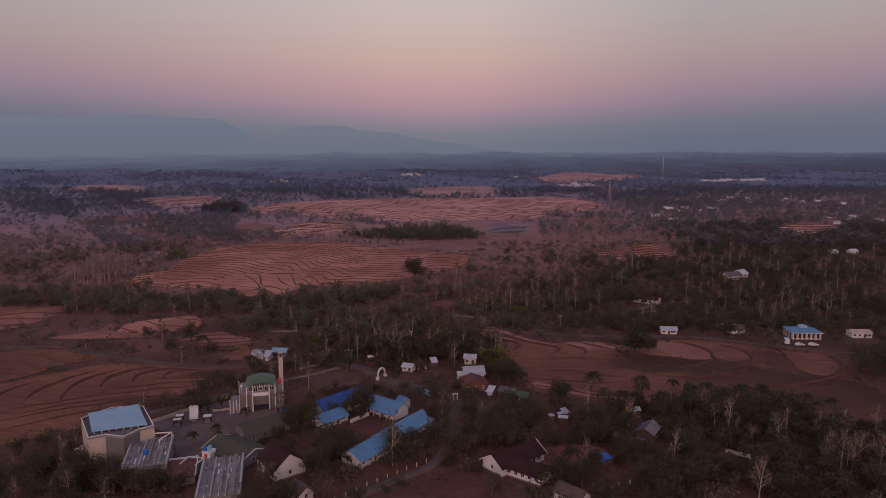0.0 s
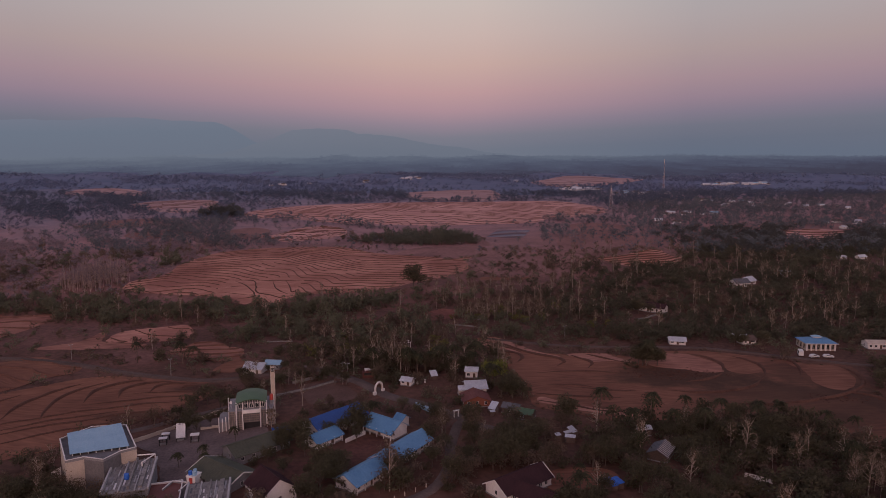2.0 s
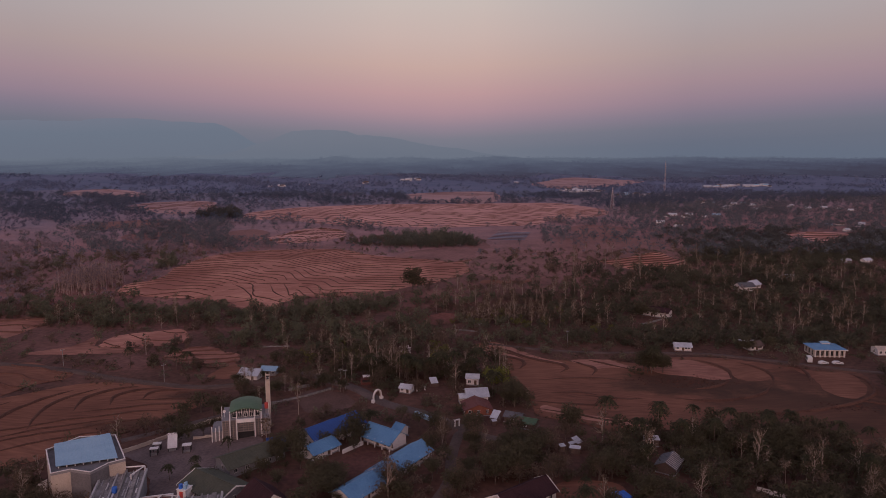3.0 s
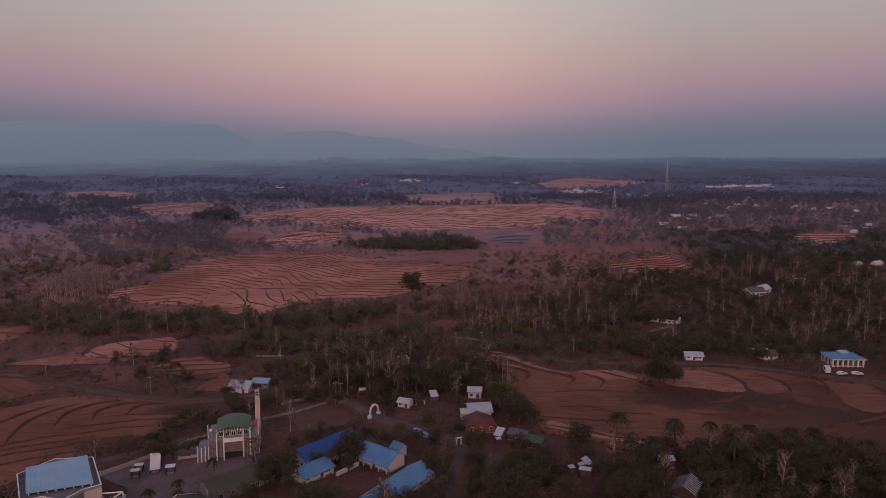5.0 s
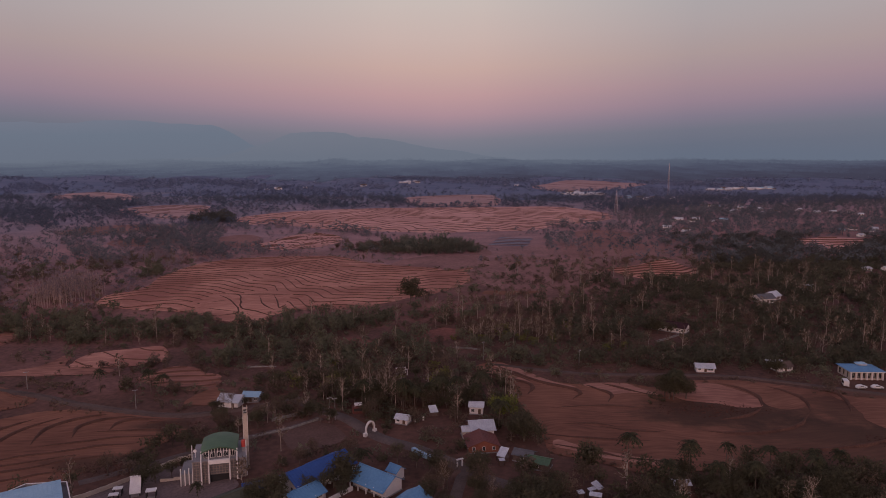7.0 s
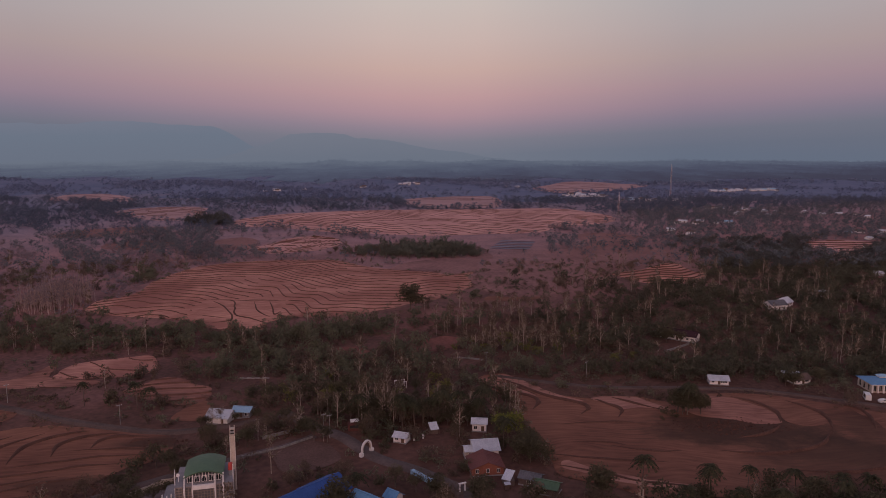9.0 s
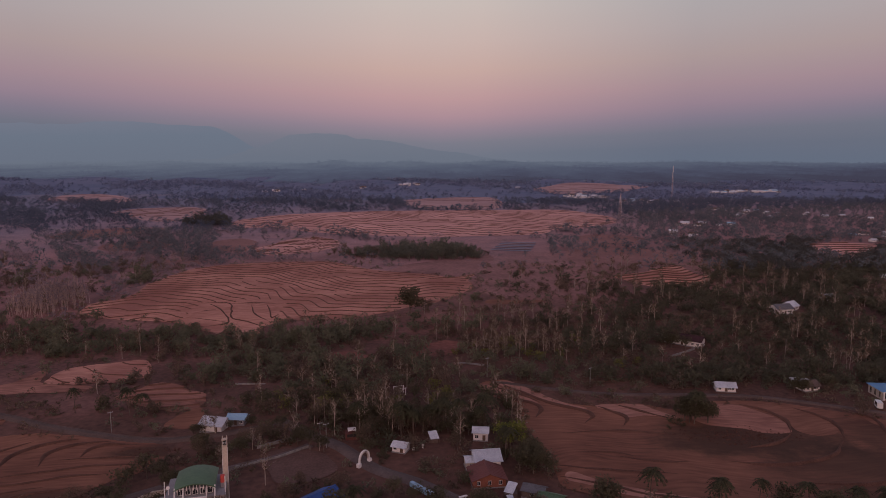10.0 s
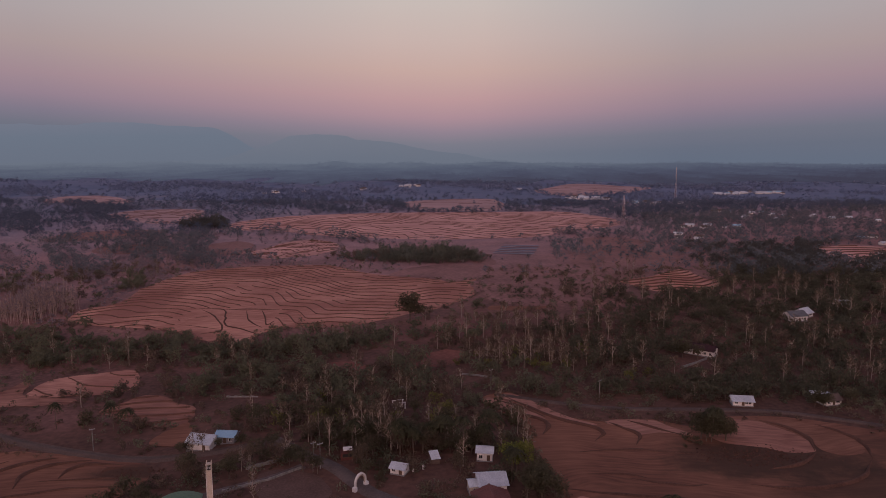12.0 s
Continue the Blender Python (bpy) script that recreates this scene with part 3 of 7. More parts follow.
F7 = [(-727, 1318), (-778, 1475), (-725, 1531), (-573, 1340), (-563, 1264), (-628, 1276), (-675, 1289)]
F8 = [(-75, 1308), (-17, 1428), (95, 1447), (89, 1163), (12, 1142), (-41, 1161)]
F9 = [(14, 339), (26, 348), (41, 326), (55, 318), (75, 320), (87, 314), (102, 322), (123, 323), (143, 314), (160, 305), (175, 302), (176, 290), (172, 278), (166, 256), (170, 238), (164, 212), (149, 208), (137, 212), (129, 224), (115, 236), (96, 240), (70, 240), (58, 240), (46, 247), (34, 255), (33, 275), (30, 290), (26, 316)]
F10 = [(-173, 357), (-177, 367), (-175, 379), (-159, 388), (-146, 392), (-138, 381), (-134, 367), (-142, 360), (-157, 357)]
F10_WEST = [(-205, 345), (-190, 358), (-186, 377), (-181, 371), (-176, 358), (-155, 354), (-153, 348), (-180, 344)]
F11 = [(-134, 338), (-132, 347), (-125, 359), (-114, 355), (-107, 348), (-100, 344), (-96, 330), (-101, 324), (-114, 327)]
F11_BARE = [(-103, 309), (-100, 324), (-95, 327), (-89, 307)]
F12 = [(-190, 258), (-186, 272), (-170, 290), (-151, 302), (-126, 300), (-96, 292), (-92, 277), (-102, 266), (-108, 255), (-122, 236), (-143, 218), (-160, 208), (-186, 212)]
F12_WEST = [(-240, 300), (-220, 316), (-205, 324), (-193, 331), (-168, 317), (-165, 307), (-174, 299), (-181, 284), (-200, 270), (-226, 276)]
F13 = [(-262, 356), (-240, 360), (-232, 377), (-230, 412), (-252, 412), (-285, 408)]


def kink(x, y, reach, seed):
    """Sharp small bends where one paddy meets the next."""
    return reach * (np.abs(np.mod(x / 37.0 + 0.4 * np.sin(y / 31.0 + seed), 1.0) - 0.5) - 0.25)


def breaks(x, y, s, seed, share):
    """False over the short gaps in the banks."""
    return np.sin(x / s + 1.7 * np.sin(y / (s * 0.7) + seed)) * np.sin(y / (s * 0.31) + seed * 2) < share


fld, lp = patch("rice_field", F1, M["field_terraced"], "harvested terraced rice field of dry pinkish stubble", 0.2, 6)
bunds(fld, lp, lambda x, y: (y + 88 * step(-172, -42, x) + 7.5 * wob(x, y, 41, 0.4) + kink(x, y, 12, 0.3) - 0.05 * x) / 9.5, 2.0, 0.9, 0.42,
      lambda x, y: ~((x > -150) & (x < -98) & (y < 490)) & breaks(x, y, 23, 0.8, 0.8))
for line in ([(-150, 490), (-134, 488), (-128, 472), (-123, 457), (-111, 450), (-99, 440)], [(-120, 488), (-112, 465), (-101, 452)], [(-111, 488), (-104, 470), (-100, 457), (-97, 464)], [(-147, 488), (-135, 474), (-123, 450), (-133, 443)],
             [(-146, 457), (-123, 450)], [(-112, 431), (-97, 435)], [(-130, 434), (-114, 431)], [(-146, 470), (-138, 474)], [(-145, 443), (-133, 443)], [(-134, 488), (-120, 489), (-100, 488)]):
    bank(fld, line, 1.0, 0.4)
patch("bare_slope", F1_BARE, M["bare_far"], "bare reddish slope beside the terraces", 0.24, 6)
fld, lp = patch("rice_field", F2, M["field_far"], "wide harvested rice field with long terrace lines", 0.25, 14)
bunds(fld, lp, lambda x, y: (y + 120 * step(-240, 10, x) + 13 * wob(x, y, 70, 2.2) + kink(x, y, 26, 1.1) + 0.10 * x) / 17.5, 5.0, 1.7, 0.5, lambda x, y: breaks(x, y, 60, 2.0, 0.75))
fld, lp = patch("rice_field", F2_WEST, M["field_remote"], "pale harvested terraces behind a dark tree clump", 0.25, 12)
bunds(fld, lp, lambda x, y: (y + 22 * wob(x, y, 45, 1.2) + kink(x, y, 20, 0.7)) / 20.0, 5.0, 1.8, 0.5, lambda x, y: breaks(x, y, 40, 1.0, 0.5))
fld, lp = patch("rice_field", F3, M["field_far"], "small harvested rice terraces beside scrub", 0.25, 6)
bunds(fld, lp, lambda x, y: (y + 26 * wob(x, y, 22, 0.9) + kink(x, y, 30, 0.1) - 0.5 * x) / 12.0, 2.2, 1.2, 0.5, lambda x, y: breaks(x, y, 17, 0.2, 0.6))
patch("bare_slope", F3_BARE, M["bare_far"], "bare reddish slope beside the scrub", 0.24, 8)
fld, lp = patch("rice_field", F4, M["field_terraced"], "small round harvested rice terrace among woods", 0.2, 5)
bunds(fld, lp, lambda x, y: (y + 0.5 * np.abs(x - 165) - 26 * step(180, 205, x) + 2 * wob(x, y, 30, .5)) / 10.5, 2.2, 1.3, 0.8)
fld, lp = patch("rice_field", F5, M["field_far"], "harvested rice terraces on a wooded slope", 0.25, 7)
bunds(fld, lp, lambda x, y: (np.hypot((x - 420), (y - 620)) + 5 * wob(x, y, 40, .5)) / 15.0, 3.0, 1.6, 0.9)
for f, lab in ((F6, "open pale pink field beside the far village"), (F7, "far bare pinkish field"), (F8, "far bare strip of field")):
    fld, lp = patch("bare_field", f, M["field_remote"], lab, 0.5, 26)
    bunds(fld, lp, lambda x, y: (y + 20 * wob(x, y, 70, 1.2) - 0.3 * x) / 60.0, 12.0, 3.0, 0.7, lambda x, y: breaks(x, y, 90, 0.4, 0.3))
fld, lp = patch("rice_field", F9, M["field_weedy"], "harvested rice terraces with curved bunds beside the road", 0.2, 5)
for line in ([(112, 320), (120, 312), (122, 302), (119, 293)], [(131, 316), (137, 306), (138, 297), (134, 287)], [(150, 311), (155, 306), (153, 296), (149, 287)],
             [(172, 300), (173, 289), (168, 276), (155, 266), (138, 259), (120, 255), (106, 256)], [(13, 338), (24, 326), (34, 320), (36, 314), (33, 306)], [(18, 342), (28, 332), (37, 322)], [(23, 344), (36, 326), (43, 318), (51, 313), (54, 307), (50, 301)],
             [(58, 317), (63, 311), (66, 305), (63, 298)], [(65, 319), (73, 312), (81, 306)], [(119, 292), (110, 284), (98, 280)], [(134, 287), (122, 274), (104, 268), (88, 270)], [(155, 268), (164, 264), (167, 254), (165, 246)]):
    bank(fld, line, 1.6, 0.7)
for line in ([(34, 260), (46, 255), (58, 249), (74, 246)], [(42, 277), (52, 277), (60, 274)], [(32, 268), (50, 264), (70, 262)], [(54, 274), (66, 270), (76, 270)], [(40, 292), (60, 294), (80, 290)]):
    bank(fld, line, 1.2, 0.45)
for lab, pts in (("pale terrace strip at the edge of the field", [(14, 339), (19, 342), (29, 331), (36, 321), (30, 323), (23, 329)]),
                 ("pale terrace strip below the woods", [(21, 343), (27, 347), (38, 332), (46, 321), (54, 315), (46, 316), (37, 325), (29, 336)]),
                 ("pale terrace strip beside dark trees", [(57, 318), (72, 320), (80, 312), (84, 306), (73, 308), (66, 306), (63, 311)]),
                 ("pale strip of stubble before the palms", [(36, 258), (46, 252), (58, 246), (72, 243), (70, 247), (58, 251), (46, 257), (38, 263)]),
                 ("tan stubble below the road", [(92, 318), (109, 320), (117, 312), (121, 303), (119, 293), (110, 292), (101, 297), (93, 299), (89, 307)]),
                 ("tan stubble between two curved bunds", [(119, 318), (130, 316), (137, 306), (136, 294), (128, 290), (122, 294), (122, 306)]),
                 ("tan stubble inside a curved bund", [(152, 308), (160, 303), (171, 300), (171, 290), (166, 278), (156, 270), (150, 278), (153, 292)])):
    patch("stubble_strip", pts, M["field_dull" if "road" in lab else "field_tan" if "tan" in lab else "field_pale"], lab, 0.26, 4)
    FIELDS.pop()
fld, lp = patch("rice_field", F10, M["field_terraced"], "small pale harvested field between woods", 0.2, 5)
bunds(fld, lp, lambda x, y: (y + 0.4 * x + 8 * wob(x, y, 30, 1.1)) / 21.0, 2.0, 0.9, 0.4)
patch("rice_field", F10_WEST, M["field_dull"], "dull stubble strip beside a pale field", 0.2, 5)
fld, lp = patch("rice_field", F11, M["field_dull"], "small terraced field below the woods", 0.2, 4)
bunds(fld, lp, lambda x, y: (y - 0.25 * x + 3 * wob(x, y, 30, 2.1)) / 8.0, 2.0, 1.0, 0.55)
patch("bare_slope", F11_BARE, M["field_brown"], "bare brown slope below a terraced field", 0.2, 4)
fld, lp = patch("rice_field", F12, M["field_weedy"], "harvested rice terraces curving behind the compound", 0.2, 5)
for line in ([(-163, 252), (-164, 268), (-160, 282), (-153, 293)], [(-148, 252), (-153, 270), (-151, 284), (-143, 296)], [(-141, 270), (-143, 283), (-138, 292), (-128, 298)], [(-130, 276), (-132, 286), (-126, 293), (-116, 296)],
             [(-120, 283), (-120, 289), (-115, 293), (-104, 293)], [(-174, 252), (-177, 266), (-171, 280)], [(-109, 286), (-108, 290), (-103, 291)]):
    bank(fld, line, 1.6, 0.7)
for line in ([(-165, 246), (-149, 255), (-139, 261), (-127, 265), (-117, 269), (-104, 272)], [(-160, 236), (-144, 247), (-134, 251), (-122, 258), (-108, 263)], [(-156, 226), (-140, 240), (-128, 247), (-116, 252)], [(-140, 268), (-124, 273), (-112, 277), (-96, 277)], [(-126, 281), (-110, 283), (-98, 283)], [(-158, 242), (-146, 251), (-136, 256), (-120, 263)]):
    bank(fld, line, 1.0, 0.45)
fld, lp = patch("rice_field", F12_WEST, M["field_brown"], "brown harvested paddies below the country road", 0.2, 6)
bunds(fld, lp, lambda x, y: (y + 0.3 * x + 4 * wob(x, y, 22, 0.7)) / 12.0, 2.0, 1.2, 0.5)
fld, lp = patch("rice_field", F13, M["field_dull"], "harvested rice field at the edge of the woods", 0.2, 5)
bunds(fld, lp, lambda x, y: (y + 5 * wob(x, y, 30, 2.1)) / 12.0, 2.0, 1.6, 0.6)

# ---- roads and yards ----
CLEAR = []


def strip(name, pts, width, material, label, lift, category="road"):
    """A road along a line on the land."""
    p = np.array(pts, float)
    fine = []
    for k in range(len(p) - 1):
        a, b, c, d = p[max(k - 1, 0)], p[k], p[k + 1], p[min(k + 2, len(p) - 1)]
        n = max(2, int(np.hypot(*(c - b)) / 4))
        for s in np.arange(n) / n:
            fine.append(0.5 * (2 * b + (c - a) * s + (2 * a - 5 * b + 4 * c - d) * s * s + (3 * b - a - 3 * c + d) * s ** 3))
    fine = np.array(fine + [p[-1]])
    t = np.gradient(fine, axis=0)
    t /= np.linalg.norm(t, axis=1)[:, None]
    nrm = np.stack([-t[:, 1], t[:, 0]], -1)
    rows = []
    for off, up in ((-width / 2 - 0.3, -0.3), (-width / 2, 0), (0, 0.05), (width / 2, 0), (width / 2 + 0.3, -0.3)):
        q = fine + nrm * off
        rows.append(np.column_stack([q, land(q[:, 0], q[:, 1]) + lift + up]))
    v = np.stack(rows, 1).reshape(-1, 3)
    faces = [(5 * k + m, 5 * k + m + 1, 5 * k + m + 6, 5 * k + m + 5) for k in range(len(fine) - 1) for m in range(4)]
    CLEAR.append((fine, width / 2 + 2.0))
    return tagged(new(name, mesh_from(name, v, faces, material, True)), label, category, kind="structure")


strip("road", [(-60, 305), (-45, 290), (-34, 281), (-21, 265), (-9, 257), (4, 245), (12, 236), (22, 230)], 4.6, M["road"], "worn grey concrete village road", 0.3)
strip("road", [(-110, 243), (-90, 256), (-63, 269), (-52, 274), (-44, 282)], 3.0, M["road"], "narrow worn concrete lane", 0.26)
strip("road", [(-40, 150), (-23, 172), (-13, 182), (-3, 191), (2, 205), (3, 222), (6, 240)], 3.0, M["road"], "narrow lane between hedges", 0.26)
strip("path", [(5, 241), (-2, 232), (-9, 226), (-16, 221)], 2.2, M["yard"], "bare earth footpath to the school", 0.28, "path")
strip("road", [(-300, 338), (-220, 330), (-202, 328), (-180, 323), (-163, 317), (-137, 306), (-97, 296), (-60, 300)], 2.8, M["lane"], "grey country road along the fields", 0.3)
WEST_ROAD = [(-300, 338), (-220, 330), (-202, 328), (-180, 323), (-163, 317), (-137, 306), (-97, 296), (-60, 300)]
for shift in (-2.1, 2.1):
    strip("track_edge", [(px, py + shift) for px, py in WEST_ROAD], 0.5, M["lane"], "pale dusty edge of the country road", 0.28, "road edge")
strip("road", [(20, 346), (60, 332), (101, 330), (127, 327), (163, 311), (190, 300), (260, 285), (330, 280)], 2.8, M["lane"], "dark country road past the fields", 0.3)
patch("yard", [(-56, 276), (-44, 279), (-32, 264), (-48, 255)], M["yard"], "bare trodden yard behind a low wall", 0.22, 6, "yard")
patch("yard", [(-104, 236), (-84, 250), (-60, 236), (-62, 226), (-70, 205), (-78, 192), (-84, 206), (-92, 222), (-100, 228)], M["paved"], "paved trodden yard of the compound", 0.22, 6, "yard")
patch("yard", [(-26, 226), (-14, 222), (-8, 214), (-20, 203), (-32, 212)], M["dirt"], "bare earth schoolyard", 0.22, 6, "yard")
patch("yard", [(-50, 205), (-36, 208), (-30, 198), (-42, 192)], M["dirt"], "bare earth playground", 0.22, 6, "yard")
patch("yard", [(29, 198), (36, 204), (47, 204), (51, 198), (42, 191), (31, 191)], M["field_tan"], "pale bare earth house yard", 0.22, 6, "yard")
patch("dirt_field", [(-30, 150), (-15, 172), (-3, 186), (12, 184), (14, 172), (20, 140)], M["dirt"], "bare reddish dirt field", 0.22, 6)
patch("clearing", [(-57, 379), (-46, 376), (-36, 378), (-38, 386), (-48, 391), (-56, 387)], M["bare_earth"], "bare reddish earth in a wood clearing", 0.1, 6, "clearing")
patch("clearing", [(-18, 386), (-6, 382), (6, 390), (10, 404), (0, 408), (-12, 400)], M["bare_earth"], "bare reddish slope beside the woods", 0.1, 6, "clearing")
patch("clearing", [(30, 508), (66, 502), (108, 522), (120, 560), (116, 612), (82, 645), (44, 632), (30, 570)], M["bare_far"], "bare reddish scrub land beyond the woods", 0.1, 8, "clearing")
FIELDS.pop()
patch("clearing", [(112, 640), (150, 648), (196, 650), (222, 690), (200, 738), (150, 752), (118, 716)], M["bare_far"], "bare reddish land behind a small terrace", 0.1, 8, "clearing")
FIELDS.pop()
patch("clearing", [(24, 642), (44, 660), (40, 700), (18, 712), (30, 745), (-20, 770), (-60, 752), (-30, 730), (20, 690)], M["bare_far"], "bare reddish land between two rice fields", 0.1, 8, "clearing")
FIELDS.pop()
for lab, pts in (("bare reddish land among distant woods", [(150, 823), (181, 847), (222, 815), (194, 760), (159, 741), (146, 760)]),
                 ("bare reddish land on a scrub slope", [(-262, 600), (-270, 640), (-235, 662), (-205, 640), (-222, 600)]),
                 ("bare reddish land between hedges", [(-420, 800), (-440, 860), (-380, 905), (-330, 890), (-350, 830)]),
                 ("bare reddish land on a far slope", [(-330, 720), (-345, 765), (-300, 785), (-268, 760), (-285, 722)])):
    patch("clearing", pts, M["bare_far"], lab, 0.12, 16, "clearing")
    FIELDS.pop()
patch("bare_field", [(28, 483), (45, 482), (61, 487), (62, 494), (45, 492), (29, 494)], M["field_brown"], "narrow pale strip of stubble before the woods", 0.2, 6)
# beds under bluish plastic film beyond the big field
for k in range(6):
    y0 = 722 + 11.0 * k
    strip("mulched_bed", [(46 + 3 * k, y0 + 2), (66 + 2 * k, y0 - 3), (84 + 2.5 * k, y0 - 4)], 2.6, M["film"], "long bed under bluish plastic film", 0.9, "bed")
CLEAR[-6:] = []
FIELDS.append(np.array([(38, 706), (100, 706), (112, 800), (44, 800)], float))

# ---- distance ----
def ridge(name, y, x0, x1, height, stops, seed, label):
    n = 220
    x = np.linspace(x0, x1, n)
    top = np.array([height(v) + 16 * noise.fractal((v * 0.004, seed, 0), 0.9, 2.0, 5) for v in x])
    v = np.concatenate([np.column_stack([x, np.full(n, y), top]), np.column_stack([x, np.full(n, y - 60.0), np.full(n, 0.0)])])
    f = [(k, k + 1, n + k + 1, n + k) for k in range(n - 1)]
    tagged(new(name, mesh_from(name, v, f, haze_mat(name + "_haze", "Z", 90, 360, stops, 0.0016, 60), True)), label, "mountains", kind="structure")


def bell(v, c, w):
    return math.exp(-((v - c) / w) ** 2)


def plateau(v, a, b, w):
    """1 between a and b, falling off over w metres on both sides."""
    return float(step(a - w, a, v) * (1 - step(b, b + w, v)))


# Both ridges are unlit sheets that glow in painted haze colours.
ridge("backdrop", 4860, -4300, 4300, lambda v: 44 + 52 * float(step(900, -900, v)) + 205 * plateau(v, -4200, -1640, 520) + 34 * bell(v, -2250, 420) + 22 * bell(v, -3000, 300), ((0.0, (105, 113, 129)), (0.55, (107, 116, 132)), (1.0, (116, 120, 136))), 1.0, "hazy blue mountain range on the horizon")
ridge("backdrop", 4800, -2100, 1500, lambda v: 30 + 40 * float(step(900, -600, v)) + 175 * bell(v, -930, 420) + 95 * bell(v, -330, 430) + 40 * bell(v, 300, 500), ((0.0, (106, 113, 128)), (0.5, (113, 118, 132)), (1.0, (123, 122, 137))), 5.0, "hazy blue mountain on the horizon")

# ---- buildings ----
FOOT = []


def local_box(parent, name, x0, x1, y0, y1, z0, z1, material, label=""):
    return part(name, boxm(x0, x1, y0, y1, z0, z1), material, parent, label)


def sheet(name, parent, a, b, c, d, thick, material, label="", rib=0.0, rib_h=0.06):
    """A slab on four corners (a-b along the eave, d-c along the ridge), folded up into seams every rib metres."""
    a, b, c, d = (Vector(v) for v in (a, b, c, d))
    bm = bmesh.new()
    up = (b - a).cross(d - a).normalized()
    run = (b - a).length
    prof = [(0.0, 0.0)]
    if rib:
        n = max(2, int(run / rib))
        for k in range(1, n):
            s, w = k / n, 0.09 / run
            prof += [(s - w, 0.0), (s - w / 2, rib_h), (s + w / 2, rib_h), (s + w, 0.0)]
    prof.append((1.0, 0.0))
    low = [bm.verts.new(a.lerp(b, s) + up * h) for s, h in prof]
    high = [bm.verts.new(d.lerp(c, s) + up * h) for s, h in prof]
    under = [bm.verts.new(v - up * thick) for v in (a, b, c, d)]
    for k in range(len(prof) - 1):
        bm.faces.new((low[k], low[k + 1], high[k + 1], high[k]))
    bm.faces.new(under[::-1])
    bm.faces.new([under[0], under[1]] + low[::-1])
    bm.faces.new([under[2], under[3]] + high)
    bm.faces.new((under[1], under[2], high[-1], low[-1]))
    bm.faces.new((under[3], under[0], low[0], high[0]))
    return part(name, bm, material, parent, label)


def window(parent, x, y, z, w, h, side, name="window", frame_mat=None, pane_mat=None, depth=0.08):
    """A framed window on a wall; side is the wall's outward direction: -y, +y, -x or +x."""
    bm = bmesh.new()
    f = 0.09
    for u0, u1, v0, v1 in ((-w / 2, w / 2, h - f, h), (-w / 2, w / 2, 0, f), (-w / 2, -w / 2 + f, f, h - f), (w / 2 - f, w / 2, f, h - f), (-f / 3, f / 3, f, h - f)):
        if side in ("-y", "+y"):
            s = -1 if side == "-y" else 1
            box(bm, x + u0, x + u1, min(y, y + s * depth), max(y, y + s * depth), z + v0, z + v1)
        else:
            s = -1 if side == "-x" else 1
            box(bm, min(x, x + s * depth), max(x, x + s * depth), y + u0, y + u1, z + v0, z + v1)
    win = part(name, bm, frame_mat or M["white"], parent)
    if side in ("-y", "+y"):
        s = -1 if side == "-y" else 1
        part("pane", boxm(x - w / 2 + f, x + w / 2 - f, min(y, y + s * 0.03), max(y, y + s * 0.03), z + f, z + h - f), pane_mat or M["glass"], win)
    else:
        s = -1 if side == "-x" else 1
        part("pane", boxm(min(x, x + s * 0.03), max(x, x + s * 0.03), y - w / 2 + f, y + w / 2 - f, z + f, z + h - f), pane_mat or M["glass"], win)
    return win


